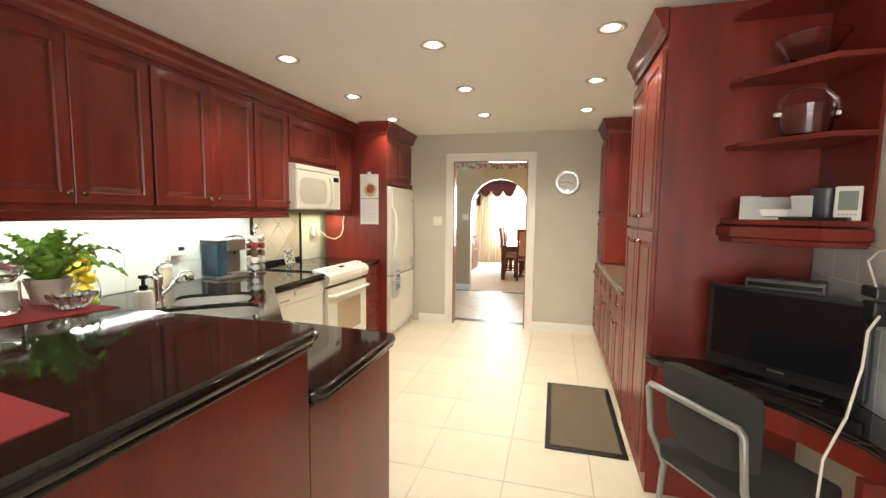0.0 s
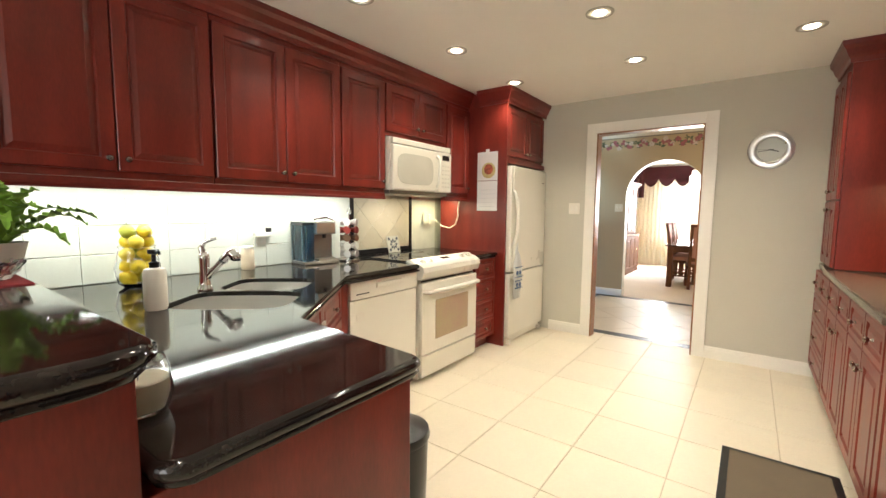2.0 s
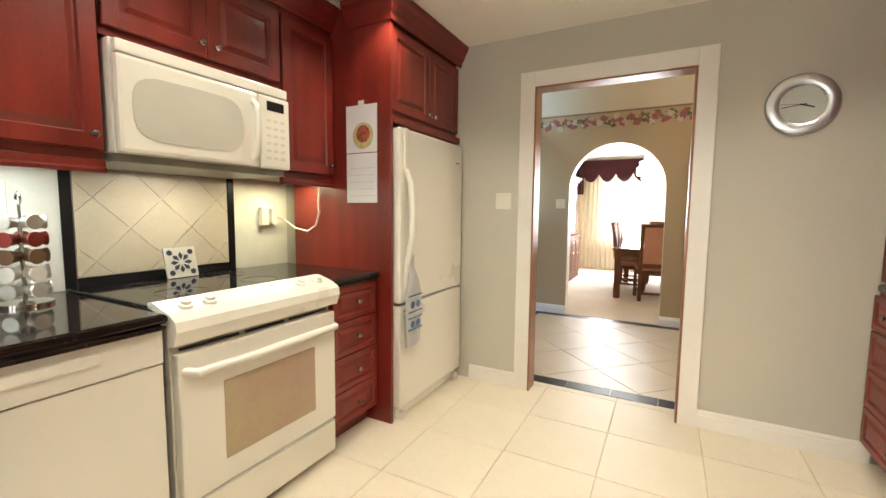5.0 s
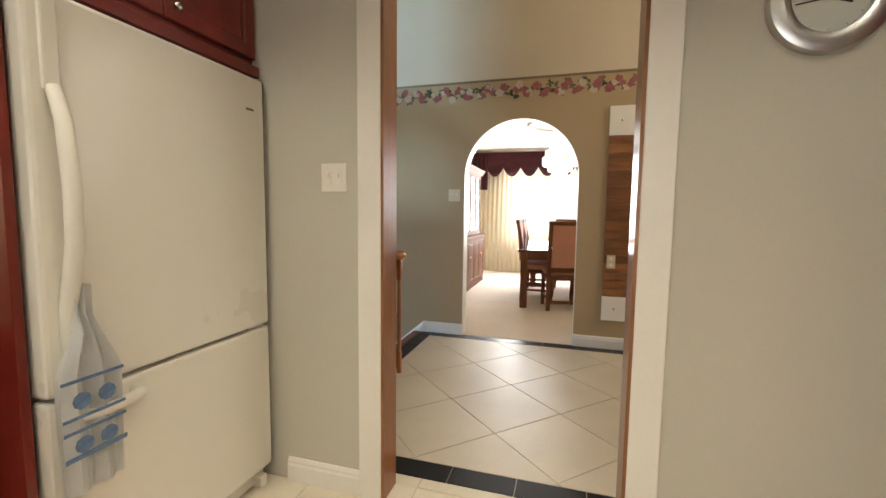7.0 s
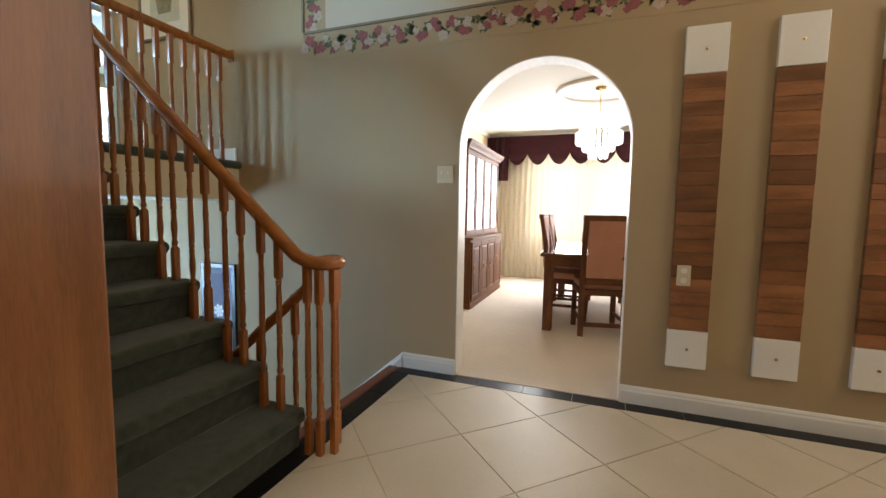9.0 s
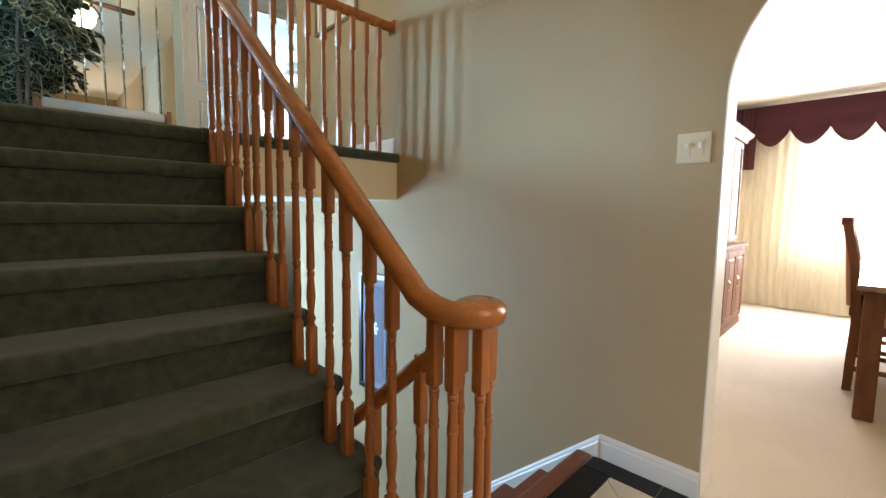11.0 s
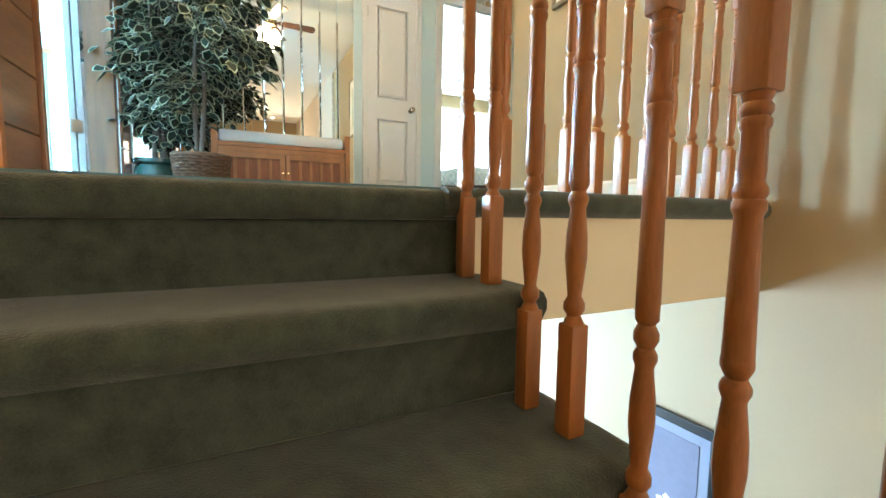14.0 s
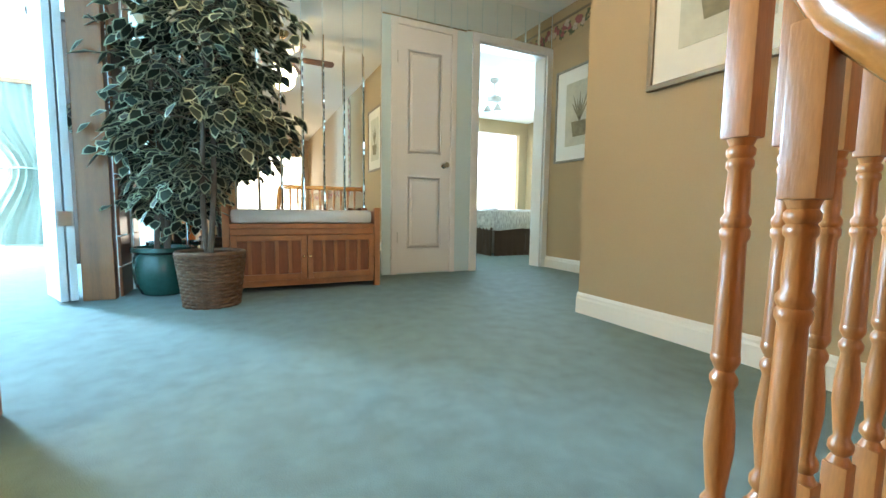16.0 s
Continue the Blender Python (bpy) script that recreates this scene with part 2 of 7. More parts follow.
def lathe(bm, profile, seg=24, m=None, caps=True):
    """profile: (radius, height) from bottom to top, turned about z."""
    rings = []
    for r, z in profile:
        ring = []
        for k in range(seg):
            a = 2 * math.pi * k / seg
            co = Vector((r * math.cos(a), r * math.sin(a), z))
            ring.append(bm.verts.new(m @ co if m is not None else co))
        rings.append(ring)
    for a, b in zip(rings, rings[1:]):
        for k in range(seg):
            bm.faces.new((a[k], a[(k + 1) % seg], b[(k + 1) % seg], b[k]))
    if caps:
        bm.faces.new(rings[0][::-1])
        bm.faces.new(rings[-1])
    return bm


def prism(bm, outline, z0, z1, bevel=0.0):
    """Extrude a plan outline (counter-clockwise) from z0 to z1."""
    lo = [bm.verts.new((x, y, z0)) for x, y in outline]
    hi = [bm.verts.new((x, y, z1)) for x, y in outline]
    n = len(outline)
    fs = [bm.faces.new(lo[::-1]), bm.faces.new(hi)]
    for i in range(n):
        fs.append(bm.faces.new((lo[i], lo[(i + 1) % n], hi[(i + 1) % n], hi[i])))
    if bevel:
        es = [e for e in {e for f in fs for e in f.edges} if (e.verts[0].co.z == e.verts[1].co.z)]
        bmesh.ops.bevel(bm, geom=es, offset=bevel, segments=3, affect="EDGES", profile=0.5)
    return bm


def profile_run(bm, pts, prof):
    """Sweep a moulding profile (out, up) along a plan polyline at given height; out is to the right of the way."""
    pts = [Vector(p) for p in pts]
    rings = []
    for i, p in enumerate(pts):
        a = (pts[i] - pts[i - 1]).normalized() if i else None
        b = (pts[i + 1] - pts[i]).normalized() if i < len(pts) - 1 else None
        d1, d2 = a or b, b or a
        n1, n2 = Vector((d1.y, -d1.x, 0)), Vector((d2.y, -d2.x, 0))
        n = (n1 + n2)
        n = n / max(0.3, n.dot(n1)) if n.length > 1e-6 else n1
        rings.append([bm.verts.new(p + n * o + Vector((0, 0, u))) for o, u in prof])
    k = len(prof)
    for a, b in zip(rings, rings[1:]):
        for j in range(k):
            bm.faces.new((a[j], b[j], b[(j + 1) % k], a[(j + 1) % k]))
    bm.faces.new(rings[0])
    bm.faces.new(rings[-1][::-1])
    bmesh.ops.recalc_face_normals(bm, faces=bm.faces)
    return bm


def mesh_of(name, bm, material, smooth=False):
    me = bpy.data.meshes.new(name)
    bm.to_mesh(me)
    bm.free()
    me.materials.append(material)
    if smooth:
        for p in me.polygons:
            p.use_smooth = True
        me.set_sharp_from_angle(angle=radians(40))
    return me


def part(name, bm, material, parent=None, label="", smooth=False, at=None):
    ob = new(name, mesh_of(name, bm, material, smooth))
    if parent is not None:
        ob.parent = parent
    if at is not None:
        ob.matrix_basis = at
    if label:
        ob["label"] = label
    return ob


def thing(name, m, label, category, group=""):
    ob = new(name)
    ob.empty_display_size = 0.1
    ob.matrix_world = m
    return tagged(ob, label, category, group)


def solo(name, bm, material, label, category, m=None, group="", smooth=False):
    ob = part(name, bm, material, None, "", smooth, m)
    return tagged(ob, label, category, group)


def structure(name, bm, material, label="", smooth=False):
    return tagged(part(name, bm, material, None, "", smooth), label, "", "", "structure")


def nb():
    return bmesh.new()


def raised_panel(bm, x0, z0, x1, z1, y=0.0, t=0.02, rail=0.055):
    """A framed door leaf in the x-z plane whose front is at y - t, with a sunk groove and a raised field."""
    f = y - t
    def ring(i, yy):
        return [bm.verts.new(c) for c in ((x0 + i, yy, z0 + i), (x1 - i, yy, z0 + i), (x1 - i, yy, z1 - i), (x0 + i, yy, z1 - i))]
    steps = [ring(0, y), ring(0, f + 0.004), ring(0.004, f), ring(rail, f), ring(rail + 0.006, f + 0.010), ring(rail + 0.014, f + 0.010), ring(rail + 0.034, f + 0.001)]
    for a, b in zip(steps, steps[1:]):
        for k in range(4):
            bm.faces.new((a[k], a[(k + 1) % 4], b[(k + 1) % 4], b[k]))
    bm.faces.new(steps[-1])
    bm.faces.new(steps[0][::-1])
    return bm


def knob_mesh():
    bm = lathe(nb(), [(0.008, 0), (0.006, 0.006), (0.005, 0.012), (0.012, 0.018), (0.0145, 0.024), (0.011, 0.030), (0.004, 0.032)], 14)
    return mesh_of("knob", bm, NICKEL, True)


KNOB = knob_mesh()


def add_knob(parent, x, z, y=-0.02):
    k = new("knob", KNOB)
    k.parent = parent
    k.matrix_basis = pose(x, y, z, 90)
    return k


def cabinet(name, m, w, d, h, fronts, label, category="cabinet", group="", z0=0.0, material=None, toe=0.0):
    """fronts: (x0, z0, x1, z1, kind, knob x, knob z) in the cabinet's own front plane; the front looks to -y."""
    ob = thing(name, m, label, category, group)
    bm = box(nb(), 0, 0.004, z0 + toe, w, d, z0 + h, 0.002)
    if toe:
        box(bm, 0.003, 0.07, z0, w - 0.003, d - 0.003, z0 + toe + 0.002)
    part("body", bm, material or CHERRY, ob)
    for x0, a, x1, b, kind, kx, kz in fronts:
        r = 0.055 if (b - a) > 0.25 else 0.030
        leaf = part("door" if kind == "door" else "drawer", raised_panel(nb(), x0 + 0.002, a + 0.002, x1 - 0.002, b - 0.002, 0.002, 0.021, r), material or CHERRY, ob)
        if kx is not None:
            add_knob(leaf, kx, kz, -0.019)
    return ob

# ---- the setting ----
R, RUN, LAND = 0.188, 0.218, 1.504       # riser, going, landing height
KX0, KX1, KY0, KY1 = -2.95, 0.88, -2.7, 5.29
CEIL_K, CEIL_H = 2.44, 3.87
HALL_Y, NORTH_Y, EAST_X, MIR_X = 5.40, 7.70, 1.90, -6.73


def wall(name, boxes, material, label):
    bm = nb()
    for b in boxes:
        box(bm, *b)
    return structure(name, bm, material, label)


wall("wall_kitchen_west", [(KX0 - 0.12, KY0, 0, KX0, KY1, CEIL_K)], PAINT_TAUPE, "taupe painted kitchen wall behind the cabinets")
wall("wall_kitchen_east", [(KX1, KY0, 0, KX1 + 0.12, KY1, CEIL_K)], PAINT_TAUPE, "taupe painted kitchen wall behind the pantry")
wall("wall_kitchen_south", [(KX0 - 0.12, KY0 - 0.12, 0, -1.95, KY0, CEIL_K), (0.75, KY0 - 0.12, 0, KX1 + 0.12, KY0, CEIL_K), (-1.95, KY0 - 0.12, 2.35, 0.75, KY0, CEIL_K), (-1.95, KY0 - 0.12, 0, 0.75, KY0, 0.25)],
     PAINT_TAUPE, "unseen taupe closing wall with an added wide opening")
wall("wall_kitchen_north", [(KX0 - 0.12, KY1, 0, -1.545, 5.38, CEIL_K), (-0.615, KY1, 0, KX1 + 0.12, 5.38, CEIL_K), (-1.545, KY1, 2.095, -0.615, 5.38, CEIL_K)],
     PAINT_TAUPE, "taupe painted wall with a doorway to the foyer")
wall("wall_foyer_south", [(-4.72, 5.38, -1.4, -1.545, HALL_Y, LAND), (-3.78, 5.38, LAND, -1.545, HALL_Y, CEIL_H), (-0.615, 5.38, 0, EAST_X, HALL_Y, CEIL_H), (-1.545, 5.38, 2.095, -0.615, HALL_Y, CEIL_H)],
     PAINT_HALL, "tan painted foyer wall beside the stairs")
wall("wall_landing_south", [(-4.84, 5.40, LAND, -4.57, 5.497, CEIL_H), (-4.57, 5.40, 3.56, -3.78, 5.497, CEIL_H), (-3.78, HALL_Y, LAND, -3.69, 5.497, CEIL_H)],
     PAINT_HALL, "tan wall round the bathroom doorway on the landing")
wall("wall_bathroom", [(-4.478, 3.5, LAND, -3.19, 3.6, CEIL_H), (-3.19, 3.5, LAND, -3.09, 5.379, CEIL_H), (-4.478, 3.6, LAND, -4.45, 5.29, CEIL_H)], PAINT_CREAM, "cream bathroom walls")
structure("floor_bathroom", box(nb(), -4.478, 3.5, LAND - 0.1, -3.09, 5.379, LAND - 0.002), TILE_HALL, "pale bathroom floor")
structure("ceiling_bathroom", box(nb(), -4.478, 3.5, CEIL_H, -3.09, 5.299, CEIL_H + 0.1), CEIL, "white bathroom ceiling")
wall("wall_foyer_east", [(EAST_X, 5.4, 0, EAST_X + 0.12, 7.9, CEIL_H)], PAINT_HALL, "tan painted wall at the end of the foyer")


def arch_wall():
    """The foyer's north wall with a round-headed opening into the dining room."""
    bm = nb()
    y0, y1 = NORTH_Y, NORTH_Y + 0.14
    cx, rad, spring = -1.276, 0.524, 1.545
    box(bm, -5.15, y0, -1.4, cx - rad, y1, CEIL_H)
    box(bm, cx + rad, y0, 0, EAST_X, y1, CEIL_H)
    box(bm, cx - rad, y0, -0.3, cx + rad, y1, -0.13)
    n = 28
    lo = [(cx + rad * math.cos(math.pi * k / n), spring + rad * math.sin(math.pi * k / n)) for k in range(n + 1)]
    for (xa, za), (xb, zb) in zip(lo, lo[1:]):
        vs = [bm.verts.new(c) for c in ((xa, y0, za), (xb, y0, zb), (xb, y0, CEIL_H), (xa, y0, CEIL_H), (xa, y1, za), (xb, y1, zb), (xb, y1, CEIL_H), (xa, y1, CEIL_H))]
        for f in ((0, 1, 2, 3), (7, 6, 5, 4), (0, 4, 5, 1)):
            bm.faces.new([vs[k] for k in f])
    bmesh.ops.remove_doubles(bm, verts=bm.verts, dist=0.0004)
    bmesh.ops.recalc_face_normals(bm, faces=bm.faces)
    structure("wall_foyer_north", bm, PAINT_HALL, "tan painted wall with an arched opening to the dining room")
    # painted lining of the arch
    bm = nb()
    pts = [(cx + rad, 0)] + lo + [(cx - rad, 0)]
    outer = [Vector((x, 0, z)) for x, z in pts]
    rings = []
    for i, p in enumerate(outer):
        d = (outer[min(i + 1, len(outer) - 1)] - outer[max(i - 1, 0)]).normalized()
        n_in = Vector((-d.z, 0, d.x)) * 0.006
        rings.append([bm.verts.new(Vector((p.x + k.x, yy, p.z + k.z))) for yy, k in ((y0 - 0.002, Vector()), (y0 - 0.002, n_in), (y1 + 0.002, n_in), (y1 + 0.002, Vector()))])
    for a, b in zip(rings, rings[1:]):
        for k in range(4):
            bm.faces.new((a[k], a[(k + 1) % 4], b[(k + 1) % 4], b[k]))
    bmesh.ops.recalc_face_normals(bm, faces=bm.faces)
    structure("trim_arch", bm, WHITE, "white painted lining of the arch")


arch_wall()
# dining room
wall("wall_dining_west", [(-2.87, 7.84, 0, -2.75, 12.4, CEIL_K)], PAINT_CREAM, "cream painted dining room wall")
wall("wall_dining_east", [(1.90, 7.84, 0, 2.02, 12.4, CEIL_K)], PAINT_CREAM, "cream painted dining room wall")
wall("wall_dining_north", [(-2.87, 12.4, 0, -2.1, 12.52, CEIL_K), (0.9, 12.4, 0, 2.02, 12.52, CEIL_K), (-2.1, 12.4, 2.2, 0.9, 12.52, CEIL_K), (-2.1, 12.4, 0, 0.9, 12.52, 0.6)],
     PAINT_CREAM, "cream painted window wall of the dining room")
# upper hall and bedrooms
wall("wall_recess_east", [(-5.15, NORTH_Y + 0.14, LAND, -5.03, 8.87, CEIL_H)], PAINT_HALL, "tan painted corner wall")
wall("wall_recess_north", [(MIR_X - 0.1, 8.75, LAND, -5.15, 8.87, CEIL_H)], PAINT_HALL, "tan painted wall with a picture")
wall("wall_upper_west", [(MIR_X - 0.12, 5.42, LAND, MIR_X, 7.96, CEIL_H), (MIR_X - 0.12, 8.69, LAND, MIR_X, 8.75, CEIL_H), (MIR_X - 0.12, 7.96, 3.49, MIR_X, 8.69, CEIL_H)],
     PAINT_BLUE, "pale blue wall behind the mirror strips")
wall("wall_upper_south", [(-4.84, 5.30, LAND, -4.60, 5.399, CEIL_H), (-6.40, 5.30, 3.62, -4.84, 5.42, CEIL_H)], PAINT_HALL, "tan wall over the wide bedroom opening")
# the south opening is added out of view, to let glow in
wall("wall_bedroom", [(-10.9, 1.2, LAND, -10.78, 5.3, CEIL_H), (-4.6, 1.2, LAND, -4.48, 5.30, CEIL_H), (-10.9, 1.08, LAND, -9.0, 1.2, CEIL_H), (-6.0, 1.08, LAND, -4.48, 1.2, CEIL_H),
                      (-9.0, 1.08, 3.6, -6.0, 1.2, CEIL_H), (-9.0, 1.08, LAND, -6.0, 1.2, 2.1), (-10.9, 5.3, LAND, -6.85, 5.42, CEIL_H)], PAINT_BLUE, "pale blue bedroom walls with an added, unseen south opening")
wall("wall_far_bedroom", [(-10.9, 7.2, LAND, -10.78, 9.6, CEIL_H), (-10.9, 11.3, LAND, -10.78, 11.5, CEIL_H), (-10.9, 9.6, 3.62, -10.78, 11.3, CEIL_H), (-10.9, 9.6, LAND, -10.78, 11.3, 2.05), (-10.9, 11.5, LAND, MIR_X - 0.12, 11.62, CEIL_H),
                          (-10.9, 7.08, LAND, MIR_X - 0.12, 7.2, CEIL_H), (MIR_X - 0.12, 8.87, LAND, MIR_X, 11.62, CEIL_H)], PAINT_HALL, "beige bedroom walls with a window")
# lower level
wall("wall_lower", [(-6.12, 5.5, -1.4, -6.0, 5.68, 1.19), (-6.12, 6.52, -1.4, -6.0, 7.84, 1.19), (-6.12, 5.68, -1.4, -6.0, 6.52, -0.17), (-6.12, 5.68, 0.87, -6.0, 6.52, 1.19), (-6.0, 5.5, -1.4, -4.72, 5.6, 1.19)], PAINT_CREAM, "pale walls of the lower level")
structure("floor_lower", box(nb(), -6.1, 5.5, -1.5, -1.9, 7.7, -1.4), CARPET, "dark carpet on the lower floor")

structure("ceiling_kitchen", box(nb(), KX0 - 0.12, KY0 - 0.12, CEIL_K, KX1 + 0.12, 5.379, CEIL_K + 0.1), CEIL, "smooth off-white kitchen ceiling")
structure("ceiling_hall", box(nb(), -6.85, 5.3, CEIL_H, EAST_X + 0.12, 8.87, CEIL_H + 0.1), CEIL, "high off-white hall ceiling")
structure("ceiling_dining", box(nb(), -3.02, 7.84, CEIL_K, 2.02, 12.52, CEIL_K + 0.1), CEIL, "white dining room ceiling")
structure("ceiling_bedroom", box(nb(), -10.9, 1.08, CEIL_H, -4.48, 5.3, CEIL_H + 0.1), CEIL, "white bedroom ceiling")
structure("ceiling_far_bedroom", box(nb(), -10.9, 7.08, CEIL_H, -6.85, 11.62, CEIL_H + 0.1), CEIL, "white bedroom ceiling")

FLOOR_K = structure("floor_kitchen", box(nb(), KX0 - 0.12, KY0 - 0.12, -0.12, KX1 + 0.12, 5.58, -0.004), GROUT, "cream tiled kitchen floor with tan grout")
FLOOR_H = structure("floor_foyer", box(nb(), -2.24, 5.471, -0.12, EAST_X, NORTH_Y, -0.004), GROUT, "ivory tiles laid diagonally with a black border")
structure("floor_dining", box(box(nb(), -3.02, NORTH_Y + 0.05, -0.12, 2.02, 12.52, 0.004), -1.80, NORTH_Y + 0.002, -0.11, -0.752, NORTH_Y + 0.05, 0.004), CARPET_W, "cream dining room carpet")


def landing():
    bm = nb()
    box(bm, -6.85, 5.30, LAND - 0.06, -3.735, 6.585, LAND)
    structure("floor_landing", bm, CARPET_DAYLIT, "green carpet on the upper landing, daylight put into its colour")
    bm = nb()
    box(bm, -6.85, 6.585, LAND - 0.06, -3.70, NORTH_Y, LAND)
    box(bm, -6.85, NORTH_Y, LAND - 0.06, -5.15, 8.75, LAND)
    structure("floor_upper_hall", bm, CARPET_DAYLIT, "green carpet on the upper landing, daylight put into its colour")
    bm = nb()
    # rounded carpet edge over the stairwell, its shade put in by the darker stair colour
    tube(bm, [(-3.70, 6.50, LAND - 0.032), (-3.70, NORTH_Y - 0.001, LAND - 0.032)], 0.032, 14)
    structure("trim_landing_edge", bm, CARPET, "dark green carpet wrapped over the landing edge", True)
    structure("wall_landing_fascia", box(nb(), -3.86, 6.56, 1.19, -3.70, NORTH_Y, LAND - 0.061), PAINT_CREAM, "cream fascia under the landing edge")
    structure("ceiling_lower", box(nb(), -6.1, 5.5, 1.19, -3.86, NORTH_Y, LAND - 0.061), CEIL, "white underside of the landing")
    structure("floor_bedroom", box(nb(), -10.9, 1.08, LAND - 0.1, -4.48, 5.30, LAND - 0.002), CARPET_DAYLIT, "green bedroom carpet")
    structure("floor_far_bedroom", box(nb(), -10.9, 7.08, LAND - 0.1, -6.85, 11.62, LAND - 0.002), CARPET_DAYLIT, "far bedroom carpet in the daylit green")


landing()
# bright outdoors beyond the windows; south kitchen and bedroom sheets are unseen, added glow
for name, b, m in (("backdrop_dining", (-3.2, 12.95, -0.2, 2.4, 12.97, 2.8), DAYGLOW), ("backdrop_lower", (-6.5, 5.2, -0.8, -6.48, 7.0, 1.4), COOLGLOW), ("backdrop_patio", (-2.8, -3.5, -0.2, 1.2, -3.48, 2.8), DAYGLOW),
                   ("backdrop_bedroom", (-9.6, 0.5, 1.4, -5.4, 0.52, 4.2), COOLGLOW), ("backdrop_far_bedroom", (-11.4, 8.6, 1.4, -11.38, 12.2, 4.2), COOLGLOW)):
    structure(name, box(nb(), *b), m, "bright overcast daylight")


def casing(name, x0, x1, top, y, w, material, label, base=0.0, facing=-1):
    """A door casing on a wall that runs along x; y is the wall's face."""
    bm = nb()
    y0, y1 = (y - 0.018, y) if facing < 0 else (y, y + 0.018)
    box(bm, x0 - w, y0, base, x0, y1, top + w, 0.004)
    box(bm, x1, y0, base, x1 + w, y1, top + w, 0.004)
    box(bm, x0, y0, top, x1, y1, top + w, 0.004)
    return structure(name, bm, material, label)


casing("trim_kitchen_doorway", -1.545, -0.615, 2.095, KY1, 0.10, WHITE, "white painted door casing")
bm = nb()
box(bm, -1.545, 5.274, 0, -1.533, HALL_Y + 0.004, 2.095)
box(bm, -0.627, 5.274, 0, -0.615, HALL_Y + 0.004, 2.095)
box(bm, -1.533, 5.274, 2.083, -0.627, HALL_Y + 0.004, 2.095)
structure("trim_doorway_jamb", bm, OAK_CASING, "varnished wooden jamb of the kitchen doorway")
casing("trim_foyer_doorway", -1.545, -0.615, 2.095, HALL_Y, 0.07, OAK_CASING, "varnished wooden casing on the foyer side", facing=1)

BASEPROF = [(0, 0), (0.016, 0), (0.016, 0.075), (0.012, 0.085), (0.012, 0.095), (0.005, 0.108), (0, 0.108)]
bm = nb()
profile_run(bm, [(-1.645, KY1, 0), (-2.0, KY1, 0)][::-1], BASEPROF)
profile_run(bm, [(-0.515, KY1, 0), (0.24, KY1, 0)], BASEPROF)
structure("baseboard_kitchen", bm, WHITE, "white kitchen baseboard")
bm = nb()
profile_run(bm, [(-2.20, NORTH_Y, 0), (-1.80, NORTH_Y, 0)], BASEPROF)
profile_run(bm, [(-0.752, NORTH_Y, 0), (EAST_X, NORTH_Y, 0)], BASEPROF)
profile_run(bm, [(-0.53, HALL_Y, 0), (EAST_X, HALL_Y, 0)][::-1], BASEPROF)
# sloping skirt beside the flight that goes down
profile_run(bm, [(-2.20, NORTH_Y, 0), (-3.7, NORTH_Y, -1.3)][::-1], [(0, -0.22), (0.016, -0.22), (0.016, 0.075), (0.012, 0.085), (0.012, 0.095), (0.005, 0.108), (0, 0.108)])
structure("baseboard_foyer", bm, WHITE, "white foyer baseboard that slopes down beside the lower flight")
bm = nb()
profile_run(bm, [(-5.15, NORTH_Y, LAND), (-3.72, NORTH_Y, LAND)], BASEPROF)
profile_run(bm, [(-5.15, 8.75, LAND), (-5.15, NORTH_Y, LAND)], BASEPROF)
profile_run(bm, [(MIR_X + 0.0, 8.75, LAND), (-5.15, 8.75, LAND)], BASEPROF)
structure("baseboard_landing", bm, WHITE, "white baseboard on the upper landing")

# ---- stairs ----
def nose_x(i):
    return -1.945 - RUN * i


def step_mesh(y0, y1, rounded):
    """One carpeted step: rounded nosing, tread and riser below it; its nosing's front is at x = 0, tread top at z = 0, going to -x."""
    prof = [(-0.036, -R - 0.0), (-0.036, -0.066), (-0.014, -0.064), (-0.003, -0.052), (0.0, -0.036), (-0.002, -0.020), (-0.010, -0.007), (-0.024, -0.001), (-0.045, 0.0), (-RUN - 0.036, 0.0), (-RUN - 0.036, -R)]
    bm = nb()
    ends = [y0 + (y1 - y0) * k / 6 for k in range(7)]
    rows = []
    for y in ends:
        rows.append([bm.verts.new((x, y, z + (0.0025 * noise.noise((x * 9, y * 5, z * 9)) if -0.05 < z else 0))) for x, z in prof])
    k = len(prof)
    for a, b in zip(rows, rows[1:]):
        for j in range(k):
            bm.faces.new((a[j], b[j], b[(j + 1) % k], a[(j + 1) % k]))
    bm.faces.new(rows[0][::-1])
    bm.faces.new(rows[-1])
    if rounded:
        # carpet wrapped round the open end of the tread
        pts = [(-0.034, y1 + 0.004, -0.034), (-RUN - 0.02, y1 + 0.004, -0.034)]
        tube(bm, pts, 0.0335, 12)
    bmesh.ops.recalc_face_normals(bm, faces=bm.faces)
    return bm


STAIRS = tagged(new("staircase_up"), "straight flight of stairs covered in dark green carpet", "stairs", "", "structure")
me = mesh_of("step", step_mesh(HALL_Y, 6.585, True), CARPET, True)
for i in range(1, 9):
    ob = new("step", me)
    ob.parent = STAIRS
    ob.matrix_basis = pose(nose_x(i), 0, i * R - (0.005 if i == 8 else 0))
bm = nb()
# closed underside of the flight
vs = [(nose_x(1) - 0.05, 0.0), (nose_x(8) - 0.25, 0.0), (nose_x(8) - 0.25, 7 * R - 0.01), (nose_x(8) - 0.05, 7 * R - 0.01), (nose_x(1) - 0.26, 0.01)]
lo = [bm.verts.new((x, 5.6, z)) for x, z in vs]
hi = [bm.verts.new((x, 6.565, z)) for x, z in vs]
bm.faces.new(lo)
bm.faces.new(hi[::-1])
for k in range(5):
    bm.faces.new((lo[k], hi[k], hi[(k + 1) % 5], lo[(k + 1) % 5]))
